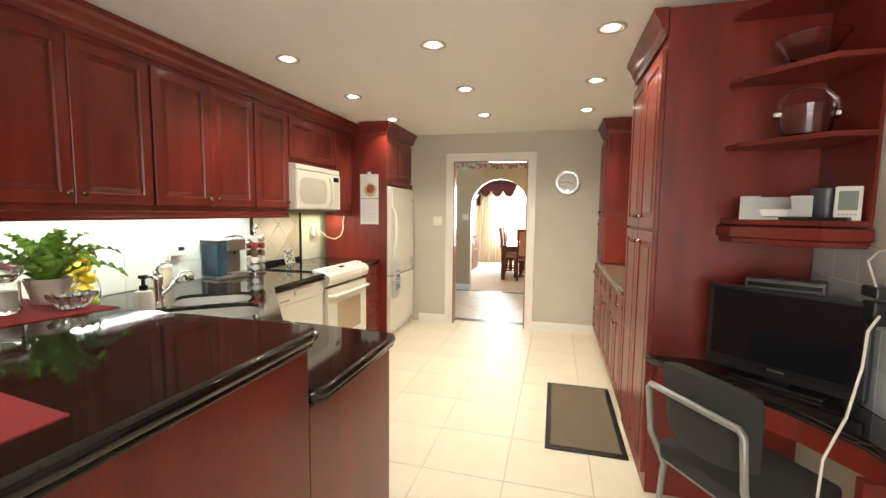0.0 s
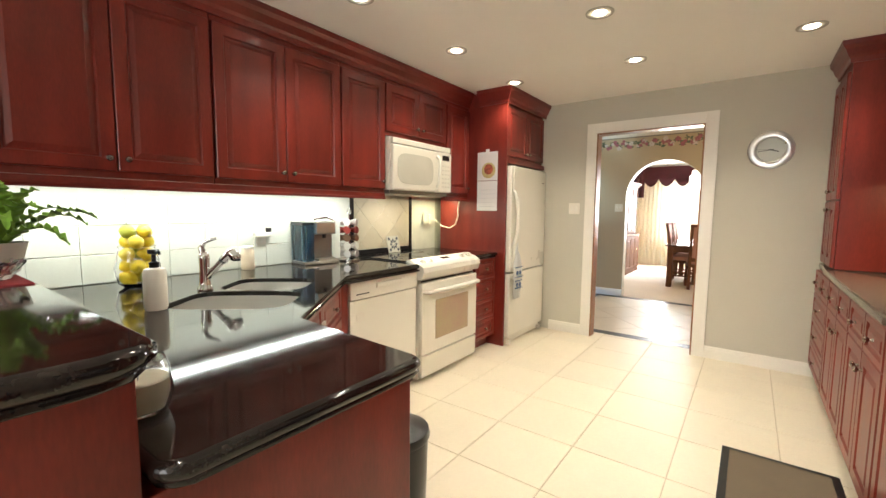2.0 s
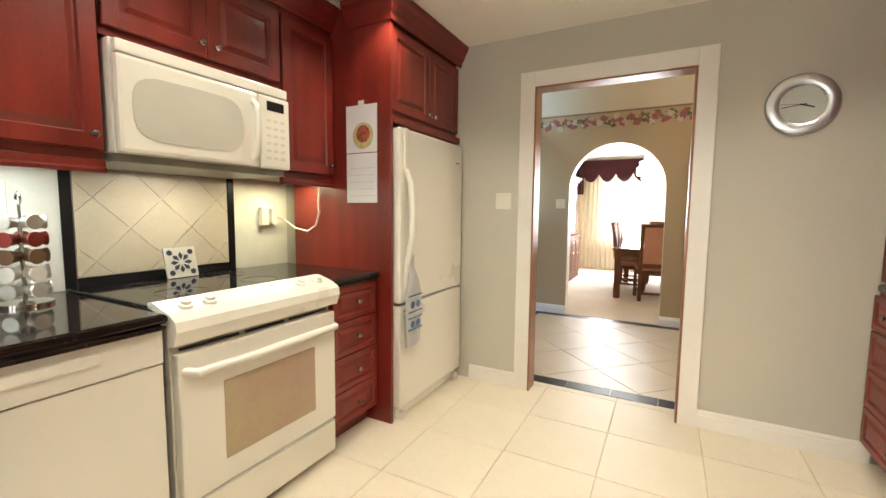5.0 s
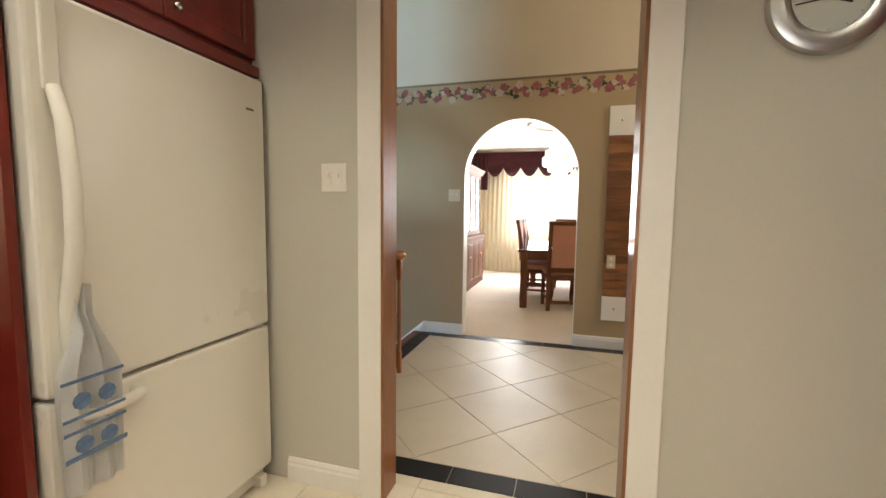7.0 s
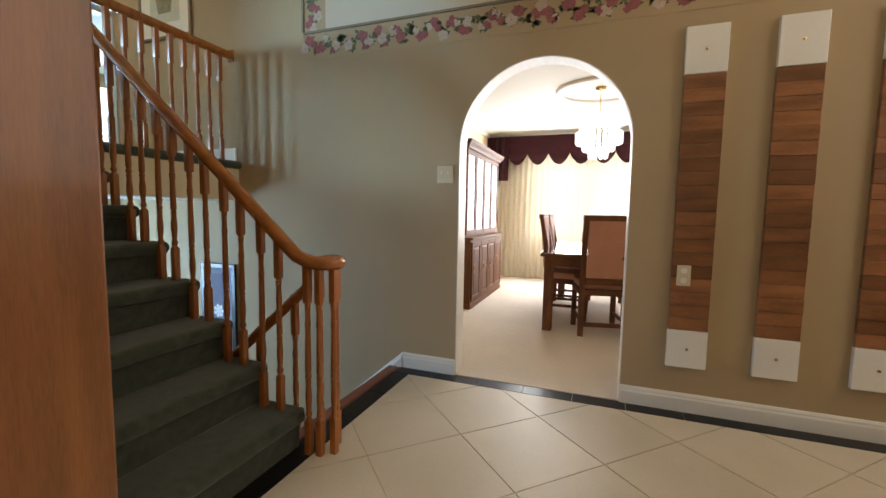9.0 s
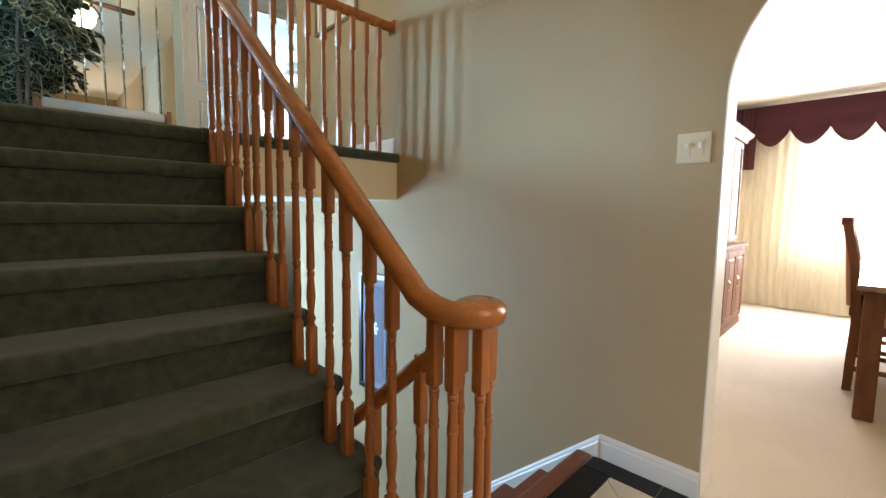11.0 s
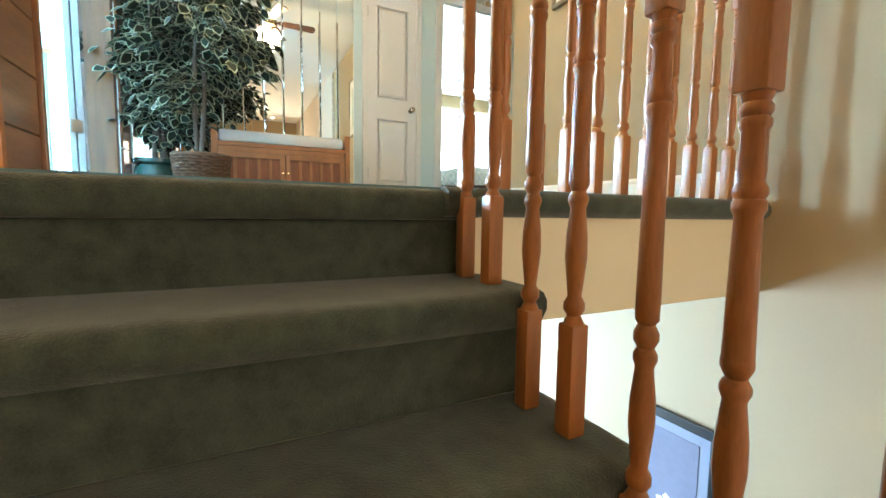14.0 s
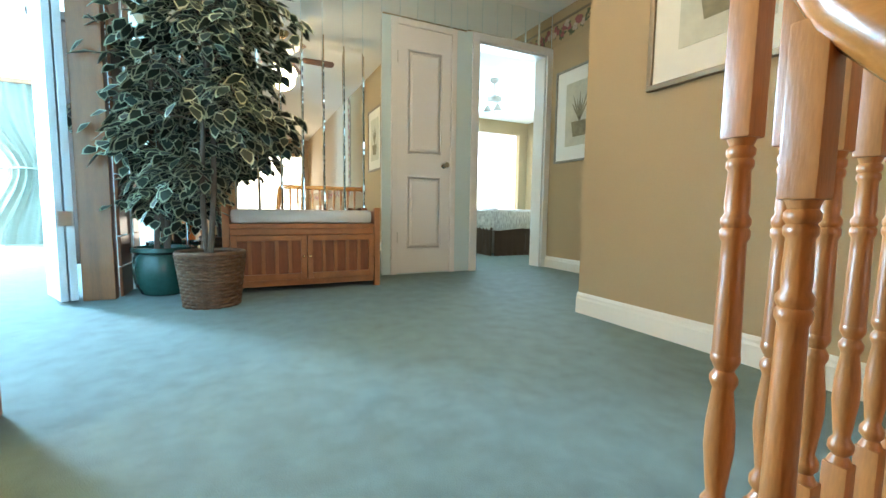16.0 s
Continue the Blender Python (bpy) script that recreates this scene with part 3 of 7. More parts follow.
bmesh.ops.recalc_face_normals(bm, faces=bm.faces)
part("stringer", bm, PAINT_CREAM, STAIRS, "cream painted stringer")

DOWN_STAIRS = tagged(new("staircase_down"), "lower flight of wooden and carpeted steps going down", "stairs", "", "structure")
NOSING = mat("red_brown_stair_wood", (0.24, 0.075, 0.045), 0.3, vary=0.3, coat=0.3)
me = mesh_of("step", step_mesh(6.60, NORTH_Y - 0.018, False), NOSING, True)
for i in range(1, 8):
    ob = new("step", me)
    ob.parent = DOWN_STAIRS
    ob.matrix_basis = pose(-2.24 - RUN * i + RUN + 0.0, 0, -i * R)
part("nosing", box(nb(), -2.30, 6.60, -0.035, -2.225, NORTH_Y - 0.018, 0.006, 0.012), NOSING, DOWN_STAIRS, "red-brown wooden nosing")


def rail_z(x):
    """Top of the sloping handrail."""
    return 0.892 + 0.86 * (-2.10 - x)


def baluster_mesh(h, top_block):
    """A turned oak baluster h high: square foot, vase turning, square head."""
    s = 0.0152
    bm = nb()
    box(bm, -s, -s, 0, s, s, 0.165, 0.003)
    box(bm, -s, -s, h - top_block, s, s, h, 0.003)
    a, b = 0.165, h - top_block
    L = b - a
    prof = [(0.018, 0), (0.0115, 0.012), (0.0178, 0.020), (0.0178, 0.030), (0.0115, 0.040), (0.0135, 0.055), (0.0182, 0.095), (0.0175, 0.125), (0.0125, 0.165), (0.0165, 0.174), (0.0165, 0.180), (0.0115, 0.188), (0.0172, 0.198), (0.0172, 0.206), (0.0115, 0.216)]
    mid = [(0.0162, 0.222), (0.0166, L * 0.45), (0.0142, L - 0.13), (0.0138, L - 0.112)]
    head = [(0.0170, L - 0.106), (0.0170, L - 0.099), (0.0145, L - 0.096), (0.0170, L - 0.092), (0.0170, L - 0.086), (0.0130, L - 0.080), (0.0140, L - 0.07), (0.0125, L - 0.034), (0.0155, L - 0.030), (0.0155, L - 0.024), (0.0130, L - 0.021), (0.0160, L - 0.017), (0.0160, L - 0.011), (0.0130, L - 0.008), (0.0165, L)]
    lathe(bm, [(r * 0.84, a + z) for r, z in prof + mid + head], 14)
    return mesh_of("baluster", bm, OAK, True)


RAILING = thing("stair_railing", pose(-2.1, 6.54, 0), "honey oak stair railing with turned balusters and a scrolled end", "railing")


def rail_part(parent, name, pts, label="", r=0.031):
    """A moulded handrail along points, wider than high."""
    bm = tube(nb(), pts, r, 14)
    return part(name, bm, OAK_RAIL, parent, label, True)


off = Vector((2.1, -6.54, 0))
pts = [Vector((x, 6.54, rail_z(x) - 0.03)) for x in (-3.60, -3.4, -3.0, -2.6, -2.3, -2.16)]
pts = [Vector((x, y, LAND + z)) for x, y, z in ((-3.75, 6.66, 0.835), (-3.735, 6.60, 0.835), (-3.70, 6.565, 0.831), (-3.685, 6.55, 0.796), (-3.672, 6.545, 0.746), (-3.645, 6.542, 0.696))] + pts
pts += [Vector((-2.11, 6.543, 0.895)), Vector((-2.07, 6.548, 0.887)), Vector((-2.035, 6.562, 0.885))]
for k in range(1, 12):
    a = -1.05 + k * 0.42
    rr = 0.054 - 0.003 * k
    pts.append(Vector((-2.05 + rr * math.cos(a), 6.625 + rr * math.sin(a), 0.885)))
rail_part(RAILING, "handrail", [p + off for p in pts])
part("scroll_cap", lathe(nb(), [(0.042, 0.862), (0.053, 0.872), (0.055, 0.89), (0.042, 0.910), (0.02, 0.916)], 20, Matrix.Translation(Vector((-2.05, 6.62, 0)) + off)), OAK_RAIL, RAILING, "", True)
ba = baluster_mesh(0.882, 0.152)
bb_ = baluster_mesh(0.793, 0.172)
for i in range(1, 8):
    for x, me in ((-2.145 - RUN * i, ba), (-2.045 - RUN * i, bb_)):
        o = new("baluster", me)
        o.parent = RAILING
        o.matrix_basis = pose(x + 2.1, 0, i * R)
low = baluster_mesh(0.875, 0.17)
for x, y in ((-2.115, 6.552), (-2.06, 6.560), (-2.012, 6.60), (-2.045, 6.67), (-2.125, 6.655)):
    o = new("baluster", low)
    o.parent = RAILING
    o.matrix_basis = pose(x + 2.1, y - 6.54, 0)

GUARD = thing("landing_guard_rail", pose(-3.75, 7.1, LAND), "honey oak guard rail along the landing edge", "railing")
rail_part(GUARD, "handrail", [(0, 0.59, 0.835), (0, -0.44, 0.835)])
gm = baluster_mesh(0.815, 0.205)
for k in range(11):
    o = new("baluster", gm)
    o.parent = GUARD
    o.matrix_basis = pose(0, 0.482 - 0.1 * k, 0)
part("wall_block", box(nb(), -0.03, 0.585, 0.79, 0.03, 0.60, 0.88, 0.004), OAK_RAIL, GUARD)

LOWRAIL = thing("lower_handrail", pose(-2.2, 6.64, 0), "dark oak handrail beside the lower flight", "railing")
rail_part(LOWRAIL, "handrail", [(0.02, 0, 0.76), (-0.7, 0, 0.15), (-1.6, 0, -0.63)], r=0.025)
lm = baluster_mesh(0.74, 0.2)
for k in range(5):
    o = new("baluster", lm)
    o.parent = LOWRAIL
    o.matrix_basis = pose(-0.06 - 0.216 * k, 0, -0.02 - 0.188 * k)

# ---- kitchen: fitted furniture ----
KW = -2.93
KITCHEN_FIRST = set(bpy.data.objects)
WEST = lambda y, z=0.0, x=-2.52: pose(x, y, z, 0, 0, 90)
EAST = lambda y, z=0.0, x=0.235: pose(x, y, z, 0, 0, -90)
UZ, UH = 1.44, 0.88


def wall_unit(y, w, doors, z=UZ, h=UH, label="cherry red wall cabinet with raised panel doors"):
    d = -2.52 - KW
    if doors == 2:
        fr = [(0.004, 0.03, w / 2, h - 0.05, "door", w / 2 - 0.035, 0.085), (w / 2, 0.03, w - 0.004, h - 0.05, "door", w / 2 + 0.035, 0.085)]
    else:
        fr = [(0.004, 0.03, w - 0.004, h - 0.05, "door", w - 0.04, 0.085)]
    return cabinet("wall_cabinet", WEST(y, z), w, d - 0.003, h, fr, label, "cabinet", "wall cabinets over the counter")


for y in (-0.442, 0.398, 1.240, 2.084):
    wall_unit(y, 0.840, 2)
wall_unit(2.928, 0.424, 1)
wall_unit(3.356, 0.786, 2, 1.885, 0.435, "small cherry cabinet over the microwave")
wall_unit(4.146, 0.380, 1)
# crown moulding and light rail
CROWN = [(0, 0), (0.012, 0), (0.016, 0.03), (0.03, 0.045), (0.045, 0.085), (0.062, 0.105), (0.066, 0.135), (0, 0.135)]
bm = nb()
profile_run(bm, [(-2.52, -0.42, 2.302), (-2.52, 4.528, 2.302)], CROWN)
structure("trim_crown_west", bm, CHERRY_DARK, "cherry crown moulding over the wall cabinets")
bm = nb()
profile_run(bm, [(-2.52, -0.42, 1.392), (-2.52, 3.352, 1.392)], [(-0.02, 0), (0.012, 0), (0.014, 0.012), (0.006, 0.02), (0.006, 0.046), (-0.02, 0.046)])
profile_run(bm, [(-2.52, 4.146, 1.40), (-2.52, 4.526, 1.40)], [(-0.02, 0), (0.012, 0), (0.014, 0.012), (0.006, 0.02), (0.006, 0.038), (-0.02, 0.038)])
structure("trim_light_rail", bm, CHERRY_DARK, "cherry light rail under the wall cabinets")
# fridge housing
FRH = thing("fridge_housing", pose(-2.09, 4.53, 0, 0, 0, 90), "cherry fridge housing with tall side panel and two doors", "cabinet")
part("side_panel", box(nb(), 0, 0, 0, 0.022, -0.0 + 0.765, 2.43, 0.002), CHERRY, FRH)
part("top_box", box(nb(), 0.024, 0.03, 1.80, 0.865, 0.765, 2.43, 0.002), CHERRY, FRH)
for a, b, k in ((0.03, 0.445, 0.41), (0.449, 0.86, 0.485)):
    d = part("door", raised_panel(nb(), a, 1.83, b, 2.29, 0.03, 0.021, 0.05), CHERRY, FRH)
    add_knob(d, k, 1.875, 0.010)
part("crown", profile_run(nb(), [(0.0, 0.30, 2.302), (0.0, -0.0, 2.302), (0.868, -0.0, 2.302)], CROWN), CHERRY_DARK, FRH)
part("bottom_moulding", box(nb(), 0.024, -0.006, 1.755, 0.865, 0.05, 1.80, 0.006), CHERRY_DARK, FRH)

# base units
FRONT = -2.20


def drawers(n, w, h0=0.11, h1=0.865):
    step = (h1 - h0) / n
    return [(0.006, h0 + k * step, w - 0.006, h0 + (k + 1) * step, "drawer", w / 2, h0 + (k + 0.5) * step) for k in range(n)]


cabinet("drawer_base_cabinet", WEST(4.146, 0, FRONT), 0.380, 0.725, 0.875, drawers(4, 0.38), "narrow cherry base cabinet with four drawers", "cabinet", "base cabinets", toe=0.1)
# corner sink base, cut across the corner
SINKB = thing("sink_base_cabinet", pose(0, 0, 0), "cherry corner base cabinet under the sink", "cabinet", "base cabinets")
SINK_BODY = part("body", prism(nb(), [(-2.92, 1.27), (-1.57, 1.27), (-1.57, 1.86), (-2.20, 2.63), (-2.92, 2.63)], 0.1, 0.862), CHERRY, SINKB)
part("filler_panel", box(nb(), -2.90, 2.632, 0.02, -2.195, 2.698, 0.862, 0.002), CHERRY, SINKB)
dx, dy = -2.20 + 1.57, 2.63 - 1.86
ln = math.hypot(dx, dy)
fm = Matrix.Translation((-1.57, 1.86, 0)) @ Matrix.Rotation(math.atan2(dy, dx), 4, "Z")
for a, b, z0, z1, kx in ((0.03, ln / 2, 0.11, 0.66, ln / 2 - 0.04), (ln / 2, ln - 0.03, 0.11, 0.66, ln / 2 + 0.04), (0.03, ln / 2, 0.67, 0.86, ln / 4), (ln / 2, ln - 0.03, 0.67, 0.86, 3 * ln / 4)):
    leaf = part("door" if z0 < 0.5 else "drawer", raised_panel(nb(), a, z0, b, z1, -0.002, 0.02, 0.045 if z0 < 0.5 else 0.03), CHERRY, SINKB, at=fm)
    add_knob(leaf, kx, 0.6 if z0 < 0.5 else 0.765, -0.021)
# peninsula under the bar
PEN = thing("peninsula_base", pose(-0.95, 1.26, 0), "cherry panelled peninsula under the low counter and raised bar", "cabinet")
part("end_panel", box(nb(), -0.62, -0.04, 0, 0.0, 0.585, 0.862, 0.003), CHERRY, PEN)
part("bar_wall", box(nb(), -2.03, -2.3, 0, 0.0, -0.042, 1.058, 0.003), CHERRY, PEN)

# worktops
def counter(name, outline, z0, z1, label):
    ob = thing(name, pose(0, 0, 0), label, "countertop")
    part("slab", prism(nb(), outline, z0 + 0.004, z1, 0.0155), GRANITE, ob, "", True)
    cx, cy = sum(p[0] for p in outline) / len(outline), sum(p[1] for p in outline) / len(outline)
    inner = [(x + 0.012 * (cx - x) / max(0.2, abs(cx - x)), y + 0.012 * (cy - y) / max(0.2, abs(cy - y))) for x, y in outline]
    part("edge_layer", prism(nb(), inner, z0 - 0.010, z0 + 0.0035, 0.003), GRANITE, ob, "", True)
    for layer in ob.children:
        # polished faces stay flat, only the rounded nose is smooth
        for p in layer.data.polygons:
            p.use_smooth = p.area < 0.2 and abs(p.normal.z) < 0.995
    return ob


COUNTER = counter("countertop", [(-2.925, 1.228), (-0.95, 1.228), (-0.925, 1.245), (-0.912, 1.27), (-0.912, 1.82), (-0.925, 1.858), (-0.96, 1.872), (-1.54, 1.885), (-2.165, 2.645), (-2.165, 3.352), (-2.925, 3.352)], 0.874, 0.915,
        "polished black granite counter that wraps the sink corner")
counter("side_countertop", [(-2.925, 4.145), (-2.165, 4.145), (-2.165, 4.526), (-2.925, 4.526)], 0.877, 0.915, "polished black granite counter beside the stove")
counter("bar_counter", [(-2.925, -1.1), (-0.97, -1.1), (-0.905, -1.0), (-0.90, 1.17), (-0.915, 1.22), (-0.955, 1.25), (-2.925, 1.25)], 1.07, 1.113, "raised bar top of polished black granite with a rounded edge")

# east side: pantry, base units and hutch
PANTRY = cabinet("pantry_cabinet", EAST(3.24), 0.80, 0.655, 2.43,
                 [(0.005, 0.10, 0.40, 1.365, "door", 0.365, 1.30), (0.40, 0.10, 0.795, 1.365, "door", 0.435, 1.30), (0.005, 1.375, 0.40, 2.25, "door", 0.365, 1.44), (0.40, 1.375, 0.795, 2.25, "door", 0.435, 1.44)],
                 "tall cherry pantry with raised panel doors", "cabinet")
part("crown", profile_run(nb(), [(0.0, 0.0, 2.302), (0.80, 0.0, 2.302)], CROWN), CHERRY_DARK, PANTRY)
for y, w in ((5.395, 0.72), (4.675, 0.72), (3.955, 0.71)):
    cabinet("base_cabinet", EAST(y, 0, 0.235), w - 0.004, 0.655, 0.885,
            [(0.005, 0.70, w / 2, 0.875, "drawer", w / 4, 0.79), (w / 2, 0.70, w - 0.009, 0.875, "drawer", 3 * w / 4, 0.79)] +
            ([(0.005, 0.11, w / 2, 0.70, "door", w / 2 - 0.04, 0.62), (w / 2, 0.11, w - 0.009, 0.70, "door", w / 2 + 0.04, 0.62)] if y < 5 else
             [(0.005, 0.11 + 0.195 * k, w - 0.009, 0.305 + 0.195 * k, "drawer", w / 2, 0.21 + 0.195 * k) for k in range(3)]),
            "cherry base cabinet with drawers and doors", "cabinet", "east base cabinets", toe=0.1)
solo("hutch_countertop", prism(nb(), [(0.20, 3.245), (0.895, 3.245), (0.895, 5.395), (0.229, 5.395), (0.229, 4.90), (0.20, 4.88)], 0.888, 0.927, 0.013), mat("grey_granite", (0.16, 0.13, 0.10), 0.12, vary=0.5, scale=30, fine=220, bump=0.0),
     "polished grey-brown granite counter", "countertop", smooth=True)
HUTCH = cabinet("tall_hutch", EAST(5.392, 0, 0.252), 0.50, 0.64, 1.50, [(0.004, 0.94, 0.25, 1.40, "door", 0.215, 1.34), (0.25, 0.94, 0.496, 1.40, "door", 0.285, 1.34), (0.004, 1.41, 0.25, 2.25, "door", 0.215, 1.47), (0.25, 1.41, 0.496, 2.25, "door", 0.285, 1.47)],
                "cherry hutch cabinet standing on the counter", "cabinet", z0=0.93)
part("crown", profile_run(nb(), [(0.0, 0.0, 2.302), (0.50, 0.0, 2.302), (0.50, 0.63, 2.302)], CROWN), CHERRY_DARK, HUTCH)

# ---- kitchen: appliances ----
def fridge():
    """A white fridge with the freezer below; its front looks to -y of its own frame."""
    ob = thing("refrigerator", pose(-2.05, 4.565, 0, 0, 0, 90), "off-white refrigerator with a bottom freezer drawer", "refrigerator")
    w = 0.807
    part("cabinet_body", box(nb(), 0.006, 0.075, 0.06, w - 0.006, 0.745, 1.72, 0.008), ENAMEL, ob)
    up = part("fridge_door", box(nb(), 0, 0.0, 0.722, w, 0.07, 1.735, 0.012), ENAMEL, ob)
    dn = part("freezer_door", box(nb(), 0, 0.0, 0.085, w, 0.07, 0.709, 0.012), ENAMEL, ob)
    part("kick_grille", box(nb(), 0.01, 0.04, 0.012, w - 0.01, 0.10, 0.075, 0.004), ENAMEL, ob)
    for x in (0.03, w - 0.07):
        part("foot", box(nb(), x, 0.005, 0, x + 0.04, 0.06, 0.05, 0.006), PLASTIC_W, ob)
    hp = [(0.05, -0.004, 0.77), (0.05, -0.012, 0.95), (0.05, -0.03, 1.02), (0.05, -0.052, 1.12), (0.05, -0.055, 1.26), (0.05, -0.04, 1.42), (0.05, -0.008, 1.50)]
    part("handle", tube(nb(), hp, [0.016, 0.019, 0.02, 0.02, 0.02, 0.019, 0.016], 12), ENAMEL, up, "", True)
    part("handle_strip", box(nb(), 0.03, -0.012, 1.49, 0.07, 0.002, 1.735, 0.006), ENAMEL, up)
    part("handle", tube(nb(), [(0.03, 0.0, 0.665), (0.05, -0.035, 0.665), (0.10, -0.048, 0.665), (0.17, -0.045, 0.665), (0.21, -0.03, 0.665), (0.215, 0.0, 0.665)], 0.017, 12), ENAMEL, dn, "", True)
    part("nameplate", box(nb(), w - 0.10, -0.002, 1.60, w - 0.06, 0.002, 1.608), NICKEL, up)
    part("hinge", box(nb(), w - 0.1, 0.02, 0.710, w - 0.01, 0.07, 0.721), STEEL, ob)
    return ob


fridge()


def stove():
    ob = thing("stove", pose(-2.165, 3.362, 0, 0, 0, 90), "white slide-in electric range with a black glass cooktop", "stove")
    w = 0.776
    part("body", box(nb(), 0.004, 0.03, 0.02, w - 0.004, 0.66, 0.895, 0.004), ENAMEL, ob)
    part("cooktop", box(nb(), -0.006, 0.10, 0.916, w + 0.002, 0.76, 0.926, 0.003), COOKTOP, ob, "black ceramic glass cooktop")
    for x, y, r in ((0.2, 0.28, 0.10), (0.57, 0.28, 0.085), (0.2, 0.56, 0.075), (0.57, 0.56, 0.10)):
        bm = nb()
        tube(bm, [(x + r * math.cos(a), y + r * math.sin(a), 0.9262) for a in (2 * math.pi * k / 36 for k in range(36))], 0.0012, 4, True)
        part("burner_ring", bm, NICKEL, ob)
    # sloping control panel with a rolled front
    bm = nb()
    prof = [(0.13, 0.917), (0.13, 0.935), (0.10, 0.938), (0.01, 0.912), (-0.035, 0.885), (-0.04, 0.85), (-0.02, 0.80), (0.03, 0.79), (0.03, 0.9)]
    rows = [[bm.verts.new((x, y, z)) for y, z in prof] for x in (-0.006, w + 0.004)]
    for k in range(len(prof)):
        bm.faces.new((rows[0][k], rows[1][k], rows[1][(k + 1) % len(prof)], rows[0][(k + 1) % len(prof)]))
    bm.faces.new(rows[0][::-1])
    bm.faces.new(rows[1])
    bmesh.ops.recalc_face_normals(bm, faces=bm.faces)
    cp = part("control_panel", bm, ENAMEL, ob)
    for x in (0.07, 0.16, 0.60, 0.70):
        part("knob", lathe(nb(), [(0.026, 0), (0.025, 0.01), (0.018, 0.014), (0.017, 0.024), (0.012, 0.026)], 16), ENAMEL, cp, "", True, at=pose(x, 0.035, 0.919, 16))
    part("display", box(nb(), -0.05, -0.018, 0, 0.05, 0.018, 0.002), SCREEN, cp, "", at=pose(0.38, 0.055, 0.9255, 16))
    for k in range(10):
        part("button", box(nb(), -0.007, -0.004, 0, 0.007, 0.004, 0.0015), PLASTIC_W, cp, "", at=pose(0.26 + 0.02 * (k % 5) + (0.19 if k > 4 else 0), 0.04 + 0.016 * (k % 2), 0.921 + 0.005 * (k % 2), 16))
    door = part("oven_door", box(nb(), 0.008, -0.015, 0.215, w - 0.008, 0.028, 0.765, 0.008), ENAMEL, ob)
    part("window", box(nb(), 0.17, -0.0165, 0.31, 0.63, -0.012, 0.62, 0.001), mat("oven_glass", (0.42, 0.36, 0.20), 0.12, vary=0.3, scale=3, color2=(0.40, 0.26, 0.20), fine=90, bump=0.0), door, "tinted oven window")
    part("handle", tube(nb(), [(0.03, -0.01, 0.70), (0.05, -0.055, 0.70), (0.25, -0.064, 0.70), (0.52, -0.064, 0.70), (0.73, -0.055, 0.70), (0.748, -0.01, 0.70)], 0.017, 12), ENAMEL, door, "", True)
    for a, b in ((0.03, 0.26), (0.29, 0.48), (0.51, 0.74)):
        part("vent_slot", box(nb(), a, 0.012, 0.771, b, 0.02, 0.779), BLACKPL, ob)
    dr = part("storage_drawer", box(nb(), 0.008, -0.012, 0.04, w - 0.008, 0.028, 0.205, 0.008), ENAMEL, ob)
    part("drawer_lip", box(nb(), 0.02, -0.02, 0.188, w - 0.02, -0.008, 0.204, 0.004), ENAMEL, dr)
    return ob


stove()


def dishwasher():
    ob = thing("dishwasher", pose(-2.185, 2.70, 0, 0, 0, 90), "white built-in dishwasher with a latch strip", "dishwasher")
    w = 0.645
    part("tub", box(nb(), 0.006, 0.03, 0.02, w - 0.006, 0.60, 0.866), BLACKPL, ob)
    part("door", box(nb(), 0.004, 0.0, 0.115, w - 0.004, 0.03, 0.74, 0.006), ENAMEL, ob)
    c = part("control_strip", box(nb(), 0.004, -0.008, 0.745, w - 0.004, 0.03, 0.866, 0.008), ENAMEL, ob)
    part("latch", box(nb(), 0.22, -0.022, 0.80, 0.46, -0.004, 0.835, 0.008), ENAMEL, c)
    part("vent", box(nb(), 0.05, -0.0095, 0.775, 0.16, -0.007, 0.782), BLACKPL, c)
    part("badge", lathe(nb(), [(0.035, 0), (0.035, 0.002)], 20), PLASTIC_W, ob, "round grey sticker", at=pose(0.09, 0.0, 0.63, 90))
    part("kick_plate", box(nb(), 0.006, 0.045, 0.0, w - 0.006, 0.07, 0.11, 0.003), ENAMEL, ob)


dishwasher()


